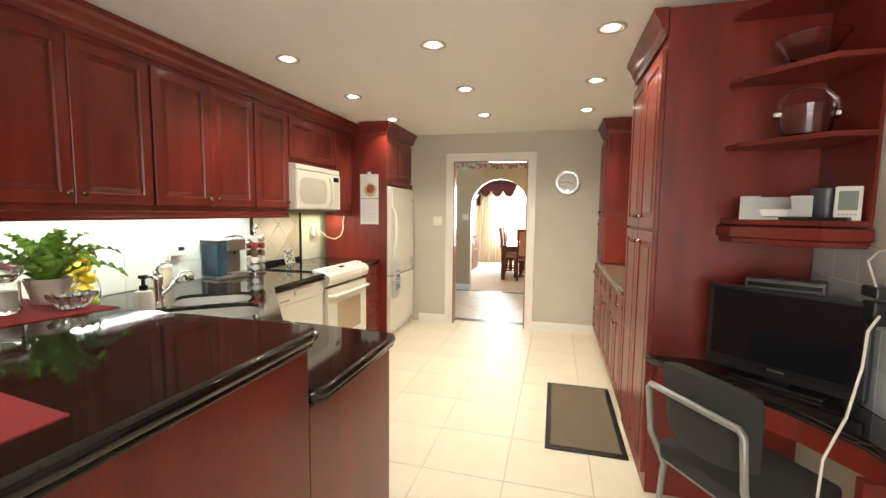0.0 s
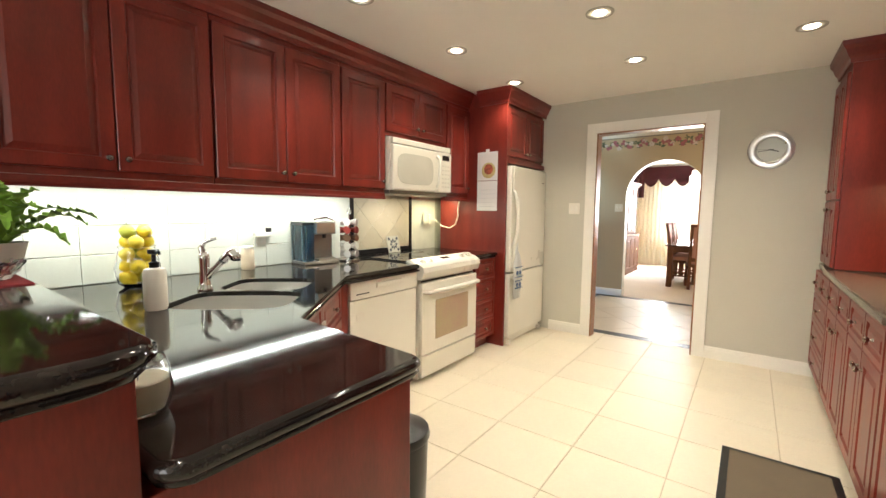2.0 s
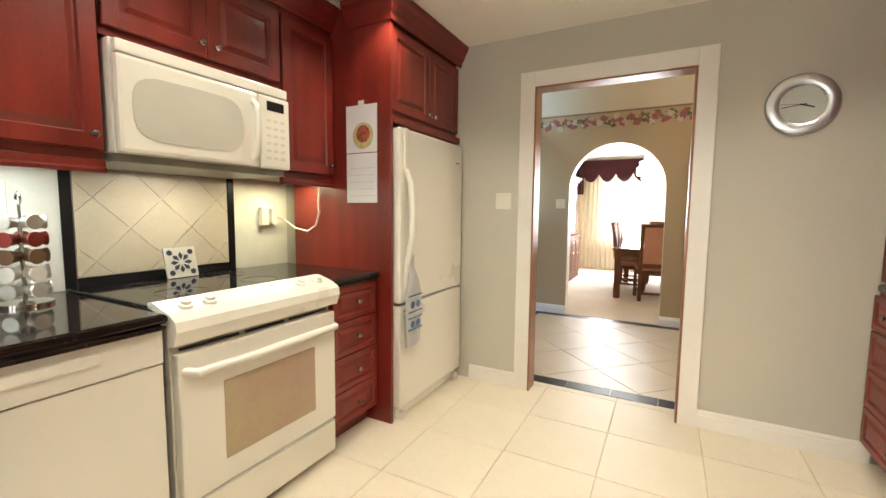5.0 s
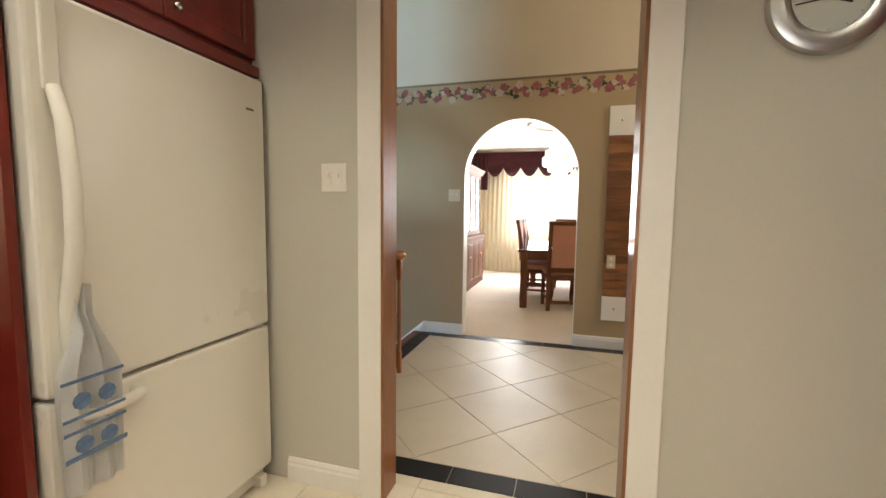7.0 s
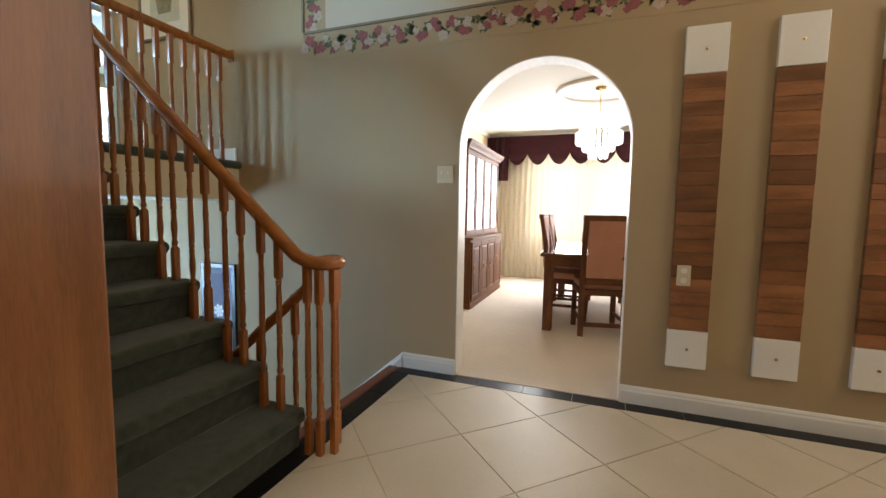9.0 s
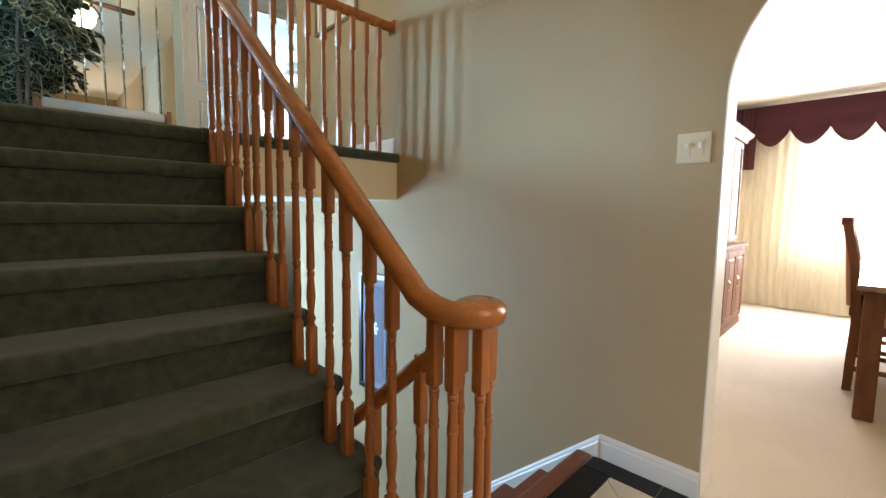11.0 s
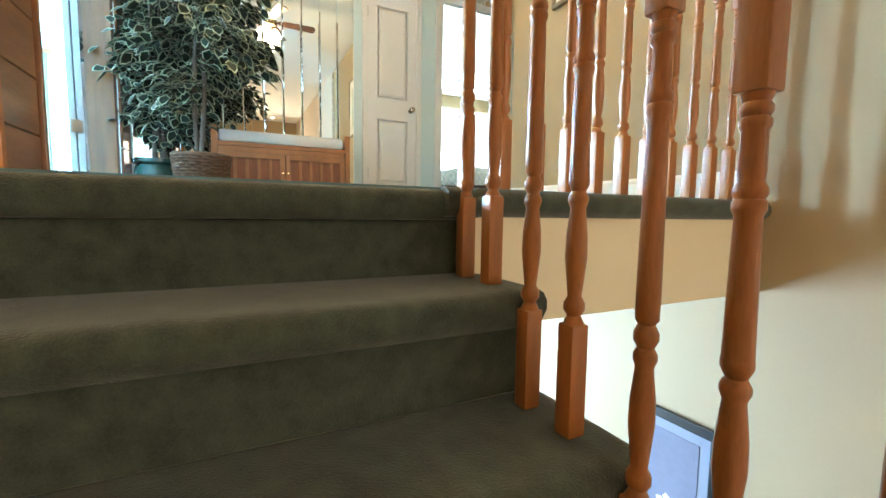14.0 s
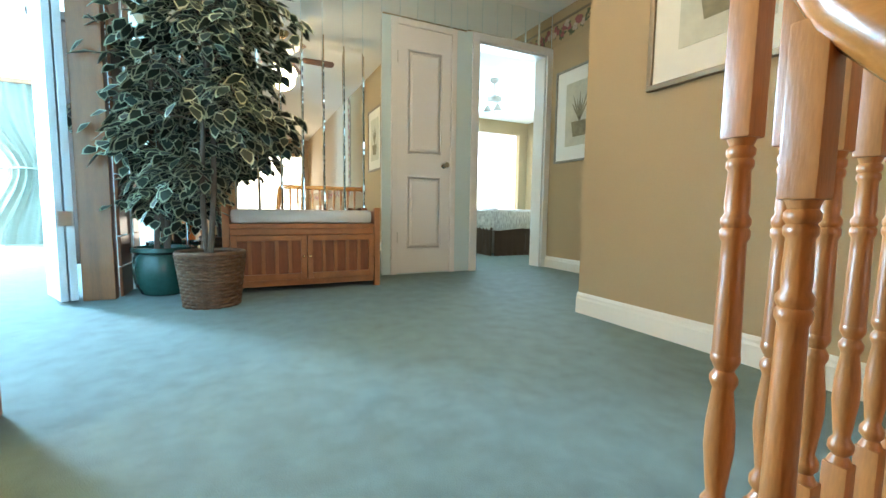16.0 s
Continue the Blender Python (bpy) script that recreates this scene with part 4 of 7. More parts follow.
def microwave():
    ob = thing("microwave", pose(-2.455, 3.362, 1.435, 0, 0, 90), "white over-the-range microwave with a vent below", "microwave")
    w, h = 0.776, 0.435
    part("body", box(nb(), 0, 0.02, 0.03, w, 0.46, h, 0.006), ENAMEL, ob)
    part("vent_base", box(nb(), 0.01, 0.03, 0.0, w - 0.01, 0.45, 0.032, 0.004), mat("grey_metal", (0.30, 0.29, 0.25), 0.4, metal=0.6, vary=0.2), ob)
    part("vent_slats", box(nb(), 0.01, -0.008, h - 0.05, w - 0.01, 0.03, h - 0.004, 0.008), ENAMEL, ob)
    d = part("door", box(nb(), 0.004, -0.018, 0.03, 0.585, 0.022, h - 0.055, 0.016), ENAMEL, ob)
    bm = nb()
    out = []
    for k in range(24):
        a = 2 * math.pi * k / 24
        cx = 0.275 + 0.225 * math.copysign(abs(math.cos(a)) ** 0.35, math.cos(a))
        cz = 0.20 + 0.12 * math.copysign(abs(math.sin(a)) ** 0.7, math.sin(a))
        out.append((cx, cz))
    prism(bm, out, 0, 0.003)
    part("window", bm, mat("microwave_window", (0.62, 0.60, 0.52), 0.25, vary=0.15, scale=3, fine=300), d, "grey oval-ended window", at=pose(0, -0.0175, 0, 90))
    part("handle", tube(nb(), [(0.555, -0.012, 0.07), (0.555, -0.045, 0.10), (0.555, -0.05, 0.2), (0.555, -0.045, 0.31), (0.555, -0.012, 0.34)], 0.014, 12), ENAMEL, d, "", True)
    c = part("control_panel", box(nb(), 0.59, -0.014, 0.03, w - 0.004, 0.022, h - 0.055, 0.012), ENAMEL, ob)
    part("display", box(nb(), 0.635, -0.016, 0.31, 0.735, -0.012, 0.355, 0.001), SCREEN, c)
    for r in range(6):
        for q in range(3):
            part("button", box(nb(), 0.63 + q * 0.042, -0.0155, 0.075 + r * 0.036, 0.655 + q * 0.042, -0.012, 0.088 + r * 0.036), mat_btn, c)
    return ob


mat_btn = mat("pale_button_print", (0.66, 0.63, 0.56), 0.5, vary=0.05)
mat_grey = mat("light_grey_print", (0.45, 0.43, 0.38), 0.5, vary=0.1)
microwave()

# ---- kitchen: things on the counters, walls and desk ----
mat_ink = mat("dark_blue_print", (0.03, 0.035, 0.07), 0.4, vary=0.3, scale=30)

def lemons_vase():
    ob = thing("glass_vase_of_lemons", pose(-2.69, 1.77, 0.916), "clear glass vase filled with yellow lemons", "vase")
    part("glass", lathe(nb(), [(0.06, 0), (0.085, 0.02), (0.098, 0.09), (0.085, 0.16), (0.075, 0.19), (0.08, 0.205), (0.077, 0.205), (0.072, 0.19), (0.081, 0.158), (0.093, 0.09), (0.08, 0.024), (0.05, 0.006)], 28), GLASS, ob, "", True).visible_shadow = False
    ym = mat("lemon_skin", (0.86, 0.64, 0.03), 0.4, vary=0.2, scale=12, fine=160, bump=0.2)
    gm = mat("green_lemon_skin", (0.55, 0.58, 0.06), 0.4, vary=0.25, scale=12, fine=160, bump=0.2)
    rng = random.Random(5)
    k = 0
    for z in (0.045, 0.105, 0.165, 0.225, 0.275):
        n = 3 if z < 0.25 else 2
        for q in range(n):
            a = 2 * math.pi * q / n + z * 17
            rr = 0.046 if n == 3 else 0.035
            bm = lathe(nb(), [(0.004, -0.045), (0.012, -0.039), (0.028, -0.024), (0.034, 0), (0.028, 0.024), (0.012, 0.039), (0.004, 0.045)], 14)
            part("lemon", bm, ym if k % 6 else gm, ob, "", True, at=pose(rr * math.cos(a), rr * math.sin(a), z, rng.uniform(40, 110), rng.uniform(0, 60), rng.uniform(0, 360)))
            k += 1


lemons_vase()


def soap():
    ob = thing("soap_dispenser", pose(-2.07, 1.63, 0.916), "white ceramic soap dispenser with a dark pump", "soap dispenser")
    part("bottle", lathe(nb(), [(0.036, 0), (0.04, 0.01), (0.04, 0.145), (0.034, 0.16), (0.018, 0.165)], 24), PLASTIC_W, ob, "", True)
    p = part("pump", lathe(nb(), [(0.016, 0.165), (0.018, 0.185), (0.008, 0.19), (0.008, 0.215), (0.02, 0.22), (0.02, 0.235), (0.006, 0.237)], 16), BLACKPL, ob, "", True)
    part("spout", tube(nb(), [(0, 0, 0.228), (0.05, 0, 0.228), (0.058, 0, 0.22)], 0.005, 8), BLACKPL, p)


soap()
SK = thing("kitchen_sink", pose(-2.13, 2.07, 0.916, 0, 0, math.degrees(math.atan2(dy, dx)) + 180), "double-bowl undermount stainless steel sink", "sink")


def rounded(cx, w, d, s, n=40):
    return [(cx + w / 2 * s * math.copysign(abs(math.cos(a)) ** 0.45, math.cos(a)), d / 2 * s * math.copysign(abs(math.sin(a)) ** 0.45, math.sin(a))) for a in (2 * math.pi * k / n for k in range(n))]


def bowl_mesh(cx, w, d):
    """A rounded basin that hangs under the stone, open on top."""
    bm = nb()
    rings = []
    for s, z in ((0.992, -0.022), (0.988, -0.043), (0.982, -0.06), (0.96, -0.15), (0.90, -0.178), (0.5, -0.186)):
        rings.append([bm.verts.new((x, y, z)) for x, y in rounded(cx, w, d, s)])
    for a, b in zip(rings, rings[1:]):
        for k in range(40):
            bm.faces.new((a[k], b[k], b[(k + 1) % 40], a[(k + 1) % 40]))
    bm.faces.new(rings[-1])
    bmesh.ops.recalc_face_normals(bm, faces=bm.faces)
    for f in bm.faces:
        f.normal_flip() if f.normal.z < -0.5 else None
    return bm


BOWLS = ((-0.195, 0.355, 0.42), (0.195, 0.375, 0.50))


def cut_holes(target, m):
    """Cut the bowls' openings out of a slab, for good."""
    bm = nb()
    for cx, w, d in BOWLS:
        prism(bm, rounded(cx, w, d, 0.995), -0.24, 0.05)
    cutter = new("cutter", mesh_of("cutter", bm, STEEL))
    cutter.matrix_world = m
    mod = target.modifiers.new("cut", "BOOLEAN")
    mod.operation, mod.object, mod.solver = "DIFFERENCE", cutter, "EXACT"
    bpy.context.view_layer.update()
    cut = bpy.data.meshes.new_from_object(target.evaluated_get(bpy.context.evaluated_depsgraph_get()))
    target.modifiers.remove(mod)
    target.data = cut
    bpy.data.objects.remove(cutter)


SINK_M = pose(-2.13, 2.07, 0.916, 0, 0, math.degrees(math.atan2(dy, dx)) + 180)
for slab in COUNTER.children:
    cut_holes(slab, SINK_M)
cut_holes(SINK_BODY, SINK_M)
for cx, w, d in BOWLS:
    b = part("bowl", bowl_mesh(cx, w, d), SINK_STEEL, SK, "", True)
    part("drain", lathe(nb(), [(0.045, -0.185), (0.045, -0.182), (0.03, -0.183)], 20, Matrix.Translation((cx, 0.03, 0))), CHROME, b)


def faucet():
    ob = thing("kitchen_faucet", pose(-2.335, 1.93, 0.916, 0, 0, 40), "chrome single-lever faucet with a pull-out spray head", "faucet")
    part("base", lathe(nb(), [(0.034, 0), (0.034, 0.008), (0.028, 0.016), (0.024, 0.05), (0.022, 0.11), (0.024, 0.15), (0.024, 0.165), (0.017, 0.182), (0.006, 0.188)], 24), CHROME, ob, "", True)
    part("spout", tube(nb(), [(0.004, 0, 0.055), (0.03, 0.0, 0.085), (0.06, 0, 0.115), (0.085, 0, 0.142)], [0.017, 0.016, 0.015, 0.016], 14), CHROME, ob, "", True)
    h = part("spray_head", tube(nb(), [(0.083, 0, 0.140), (0.10, 0, 0.158), (0.118, 0, 0.175), (0.135, 0, 0.178), (0.146, 0, 0.164), (0.150, 0, 0.15)], [0.018, 0.021, 0.023, 0.025, 0.026, 0.024], 16), CHROME, ob, "", True)
    part("nozzle", lathe(nb(), [(0.018, 0), (0.02, 0.006), (0.019, 0.010)], 16), BLACKPL, h, "dark nozzle", True, at=pose(0.151, 0, 0.142))
    part("collar", tube(nb(), [(0.084, 0, 0.141), (0.089, 0, 0.146)], 0.0195, 14), BLACKPL, ob, "dark collar", True)
    part("lever", tube(nb(), [(-0.004, 0, 0.175), (-0.012, 0, 0.205), (0.0, 0, 0.228), (0.028, 0, 0.242), (0.06, 0, 0.25)], [0.017, 0.014, 0.011, 0.008, 0.006], 12), CHROME, ob, "", True)


faucet()


def coffee_corner():
    ob = thing("coffee_machine", pose(-2.84, 2.78, 0.916, 0, 0, 80) @ Matrix.Scale(1.12, 4), "black and steel pod coffee machine with a clear water tank", "coffee machine")
    part("base", box(nb(), 0, -0.12, 0, 0.24, 0.07, 0.02, 0.006), STEEL, ob)
    part("body", box(nb(), 0.085, -0.03, 0.02, 0.24, 0.08, 0.26, 0.012), mat("machine_grey", (0.30, 0.29, 0.27), 0.35, metal=0.7, vary=0.15), ob)
    part("brew_head", box(nb(), 0.09, -0.10, 0.19, 0.235, -0.03, 0.275, 0.012), STEEL, ob)
    part("spout", tube(nb(), [(0.16, -0.07, 0.19), (0.16, -0.07, 0.165)], 0.012, 10), BLACKPL, ob)
    part("drip_tray", box(nb(), 0.10, -0.11, 0.02, 0.225, -0.035, 0.035, 0.003), STEEL, ob)
    t = part("water_tank", box(nb(), 0.0, -0.10, 0.02, 0.078, 0.08, 0.25, 0.012), glass("smoky_tank", (0.30, 0.52, 0.75)), ob, "bluish clear water tank")
    part("tank_lid", box(nb(), 0.0, -0.10, 0.251, 0.078, 0.08, 0.268, 0.004), BLACKPL, t)
    part("lever", tube(nb(), [(0.095, -0.06, 0.285), (0.16, -0.10, 0.30), (0.23, -0.06, 0.285)], 0.006, 8), CHROME, ob)
    c = thing("capsule_carousel", pose(-2.72, 3.17, 0.916) @ Matrix.Scale(1.1, 4), "chrome carousel stacked with coffee capsules", "capsule holder")
    part("base", lathe(nb(), [(0.07, 0), (0.07, 0.01), (0.01, 0.014)], 24), CHROME, c, "", True)
    part("post", tube(nb(), [(0, 0, 0.01), (0, 0, 0.33)], 0.006, 8), CHROME, c)
    part("top_loop", tube(nb(), [(0.02 * math.cos(a), 0, 0.345 + 0.02 * math.sin(a)) for a in (2 * math.pi * k / 14 for k in range(14))], 0.004, 6, True), CHROME, c)
    foil = [mat("capsule_foil_silver", (0.75, 0.73, 0.70), 0.3, metal=0.8), mat("capsule_foil_red", (0.35, 0.05, 0.04), 0.35, metal=0.5), mat("capsule_foil_brown", (0.20, 0.11, 0.06), 0.4, metal=0.4), mat("capsule_paper_white", (0.75, 0.72, 0.66), 0.6)]
    k = 0
    for z in (0.05, 0.105, 0.16, 0.215, 0.27):
        for q in range(5):
            a = 2 * math.pi * q / 5 + 0.3
            part("capsule", lathe(nb(), [(0.017, 0), (0.022, 0.035), (0.025, 0.038), (0.024, 0.041)], 14), foil[(k * 7 + q) % 4], c, "", True, at=pose(0.022 * math.cos(a), 0.022 * math.sin(a), z, 0, 90, math.degrees(a)))
            k += 1


coffee_corner()
FR = thing("air_freshener", pose(-2.84, 2.42, 0.916), "white ribbed air freshener with a cream shade", "air freshener")
part("body", lathe(nb(), [(0.038, 0), (0.042, 0.01), (0.040, 0.11), (0.035, 0.135), (0.02, 0.138)], 24), mat("translucent_cream", (0.80, 0.66, 0.48), 0.5, vary=0.1), FR, "", True)
part("cap", lathe(nb(), [(0.042, 0.138), (0.042, 0.15), (0.03, 0.155)], 24), PLASTIC_W, FR, "", True)


def outlet(name, m, label, switch=False, plate=None):
    """A wall plate that looks to -y of its own frame."""
    ob = thing(name, m, label, "wall plate")
    w, h = (0.115, 0.115) if switch else (0.07, 0.115)
    part("plate", box(nb(), -w / 2, -0.006, -h / 2, w / 2, 0, h / 2, 0.003), plate or PLASTIC_W, ob)
    if switch:
        for x in (-0.023, 0.023):
            r = part("rocker_frame", box(nb(), x - 0.012, -0.009, -0.028, x + 0.012, -0.005, 0.028, 0.001), plate or WHITE, ob)
            part("toggle", box(nb(), x - 0.005, -0.016, 0.0, x + 0.005, -0.008, 0.018, 0.002), PLASTIC_W, r)
    else:
        for z in (-0.027, 0.027):
            part("socket", lathe(nb(), [(0.016, 0), (0.016, 0.003)], 16), WHITE, ob, at=pose(0, -0.006, z, 90))
    return ob


outlet("light_switch", pose(-1.736, 5.398, 1.34), "white double light switch on the taupe wall", True)
O1 = outlet("wall_outlet", pose(-2.918, 2.56, 1.12, 0, 0, 90), "white wall outlet with two plugs and cords")
part("plug", box(nb(), -0.06, -0.04, 0.0, 0.06, -0.007, 0.03, 0.005), PLASTIC_W, O1)
part("cord", tube(nb(), [(-0.06, -0.03, 0.01), (-0.075, -0.04, -0.04), (-0.07, -0.03, -0.12), (-0.10, -0.05, -0.19), (-0.12, -0.09, -0.201)], 0.004, 6), PLASTIC_W, O1, "white cord")
part("plug", box(nb(), 0.03, -0.035, 0.03, 0.06, -0.007, 0.06, 0.004), BLACKPL, O1, "black plug")
O2 = outlet("stove_outlet", pose(-2.918, 4.35, 1.22, 0, 0, 90), "white wall outlet with a looping white cord")
part("plug", box(nb(), 0.02, -0.045, -0.045, 0.055, -0.007, 0.05, 0.005), PLASTIC_W, O2)
part("plug", box(nb(), -0.05, -0.04, -0.05, 0.0, -0.007, 0.06, 0.005), PLASTIC_W, O2)
part("cord", tube(nb(), [(0.05, -0.03, 0.0), (0.09, -0.06, -0.01), (0.13, -0.12, -0.07), (0.155, -0.20, -0.09), (0.160, -0.27, -0.05), (0.160, -0.30, 0.03), (0.155, -0.30, 0.10), (0.150, -0.32, 0.19)], 0.006, 8), PLASTIC_W, O2, "white cord", True)

# clock
CK = thing("wall_clock", pose(-0.128, 5.398, 1.828), "round brushed steel wall clock with a pale face", "clock")
part("rim", lathe(nb(), [(0.155, 0), (0.155, 0.012), (0.15, 0.024), (0.118, 0.034), (0.098, 0.026), (0.095, 0.012)], 48), STEEL, CK, "broad brushed steel rim", True, at=pose(0, 0, 0, 90))
fc = part("face", lathe(nb(), [(0.096, 0.006), (0.096, 0.0125), (0.001, 0.0126)], 40), mat("clock_face", (0.58, 0.60, 0.54), 0.35, vary=0.05), CK, "white face", at=pose(0, 0, 0, 90))
for k in range(12):
    a = 2 * math.pi * k / 12
    part("hour_mark", box(nb(), -0.0015, 0.084, 0.0127, 0.0015, 0.092, 0.0132), mat_grey, fc, at=pose(0, 0, 0, 0, 0, -math.degrees(a)))
part("hour_pointer", box(nb(), -0.003, -0.01, 0.0137, 0.004, 0.055, 0.0145), BLACKPL, fc, at=pose(0, 0, 0, 0, 0, -108))
part("minute_pointer", box(nb(), -0.002, -0.02, 0.0147, 0.002, 0.085, 0.0155), BLACKPL, fc, at=pose(0, 0, 0, 0, 0, 98))
part("second_pointer", box(nb(), -0.001, -0.02, 0.0157, 0.001, 0.09, 0.016), BLACKPL, fc, at=pose(0, 0, 0, 0, 0, 86))

# calendar on the fridge housing
CAL = thing("wall_calendar", pose(-2.405, 4.528, 1.31), "paper calendar with a picture of a bowl of food", "calendar")
paper = mat("calendar_paper", (0.72, 0.71, 0.72), 0.7, vary=0.06, scale=8)
part("lower_sheet", box(nb(), 0, -0.003, 0, 0.222, 0, 0.285), paper, CAL)
up = part("upper_sheet", box(nb(), 0, -0.004, 0.29, 0.222, 0, 0.56), paper, CAL)
part("tab", box(nb(), 0.09, -0.003, 0.56, 0.13, 0, 0.585), paper, up)
part("photo_bowl", lathe(nb(), [(0.075, 0.004), (0.075, 0.0055), (0.001, 0.0056)], 24), mat("bowl_print", (0.55, 0.47, 0.22), 0.6, vary=0.3, scale=20), up, "printed bowl", at=pose(0.125, 0, 0.385, 90))
part("photo_food", lathe(nb(), [(0.05, 0.0056), (0.05, 0.006), (0.001, 0.0062)], 12), mat("food_print", (0.42, 0.10, 0.05), 0.6, vary=0.6, scale=40), up, "printed food", at=pose(0.125, 0, 0.395, 90))
ink = mat("grey_print_ink", (0.45, 0.45, 0.50), 0.8)
for r in range(5):
    part("printed_line", box(nb(), 0.02, -0.0036, 0.04 + 0.04 * r, 0.20, -0.003, 0.042 + 0.04 * r), ink, CAL)

# towel on the fridge handle
TW_ = thing("dish_towel", pose(-2.085, 4.60, 0.47, 0, 0, 90), "white dish towel with blue printed bands hung on the fridge handle", "towel")
bm = nb()
rows = []
for j in range(15):
    z = 0.54 * j / 14
    w = 0.075 if z < 0.32 else 0.075 - 0.05 * min(1, (z - 0.32) / 0.1)
    if z > 0.46:
        w = 0.022
    rows.append([bm.verts.new((-w + 2 * w * i / 12 - 0.13, -0.065 - 0.02 + 0.012 * math.sin(i * 1.3 + z * 3) + (0.02 if z > 0.45 else 0), z)) for i in range(13)])
for a, b in zip(rows, rows[1:]):
    for i in range(12):
        bm.faces.new((a[i], a[i + 1], b[i + 1], b[i]))
bmesh.ops.solidify(bm, geom=bm.faces[:], thickness=0.006)
for v in bm.verts:
    v.co.x += 0.16
part("cloth", bm, mat("white_towel_cloth", (0.86, 0.86, 0.84), 0.9, vary=0.08, scale=8, fine=300, bump=0.4), TW_, "", True)
blue = mat("blue_towel_print", (0.16, 0.25, 0.42), 0.9, vary=0.4, scale=40, fine=200)
for z, h in ((0.10, 0.012), (0.17, 0.008), (0.205, 0.008), (0.30, 0.008)):
    part("blue_band", box(nb(), -0.045, -0.101, z, 0.105, -0.099, z + h, 0.0), blue, TW_)
for x, z in ((0.06, 0.135), (0.0, 0.135), (0.06, 0.25), (0.0, 0.25)):
    part("blue_motif", lathe(nb(), [(0.022, 0), (0.022, 0.002)], 10), blue, TW_, at=pose(x, -0.099, z, 90))

# decorative tile on the cooktop
TF = thing("decorative_tile", pose(-2.80, 3.70, 0.928, 0, 0, 90), "ceramic tile with a dark blue flower pattern leaning on the wall", "tile")
bm = box(nb(), 0, 0, 0, 0.15, 0.010, 0.15, 0.002)
tl = part("tile_body", bm, mat("patterned_tile_ground", (0.60, 0.58, 0.50), 0.25, vary=0.1), TF, at=pose(0, 0.0, 0.0, -14))
for k in range(8):
    a = 2 * math.pi * k / 8
    prism_bm = prism(nb(), [(0.012 * math.cos(a), 0.012 * math.sin(a)), (0.038 * math.cos(a - 0.3), 0.038 * math.sin(a - 0.3)), (0.052 * math.cos(a), 0.052 * math.sin(a)), (0.038 * math.cos(a + 0.3), 0.038 * math.sin(a + 0.3))], 0.0, 0.001)
    part("petal", prism_bm, mat_ink, tl, at=pose(0.075, -0.0001, 0.075, 90))
for x, z in ((0.025, 0.025), (0.125, 0.025), (0.025, 0.125), (0.125, 0.125)):
    part("corner_motif", lathe(nb(), [(0.014, 0), (0.014, 0.001)], 8), mat_ink, tl, at=pose(x, -0.0001, z, 90))

# floor mat
FM = thing("floor_mat", pose(-0.275, 2.71, 0.0012), "taupe anti-fatigue kitchen mat with a black border", "mat")
part("border", box(nb(), 0, 0, 0, 0.485, 1.03, 0.012, 0.004), BLACKPL, FM)
part("surface", box(nb(), 0.035, 0.035, 0.0121, 0.45, 0.995, 0.016, 0.002), mat("taupe_mat_weave", (0.17, 0.13, 0.085), 0.85, vary=0.15, scale=8, fine=300, bump=0.5), FM)

# downlights
for x, y in DOWNLIGHTS:
    d = thing("recessed_downlight", pose(x + 0.02, y + 0.11, CEIL_K), "recessed ceiling downlight, lit", "ceiling light", "kitchen downlights")
    part("trim_ring", lathe(nb(), [(0.058, -0.002), (0.060, -0.006), (0.076, -0.006), (0.078, -0.001)], 28, caps=False), mat_grey, d, "", True)
    part("bulb", lathe(nb(), [(0.036, -0.0035), (0.034, -0.006), (0.02, -0.009), (0.001, -0.010)], 20), DOWN, d, "", True)

# on the bar: runner, fern, crystal bowl, glass candle, napkin
RN = solo("red_runner", prism(nb(), [(-2.60, 0.88), (-1.76, 0.95), (-1.69, 1.235), (-2.60, 1.225)], 1.1135, 1.1165), REDCLOTH, "red woven cloth runner on the bar", "cloth")
NP = solo("red_placemat", prism(nb(), [(-1.48, 0.20), (-1.015, 0.20), (-1.01, 0.635), (-1.22, 0.66), (-1.48, 0.66)], 1.1135, 1.117), REDCLOTH, "red woven placemat on the bar", "placemat")


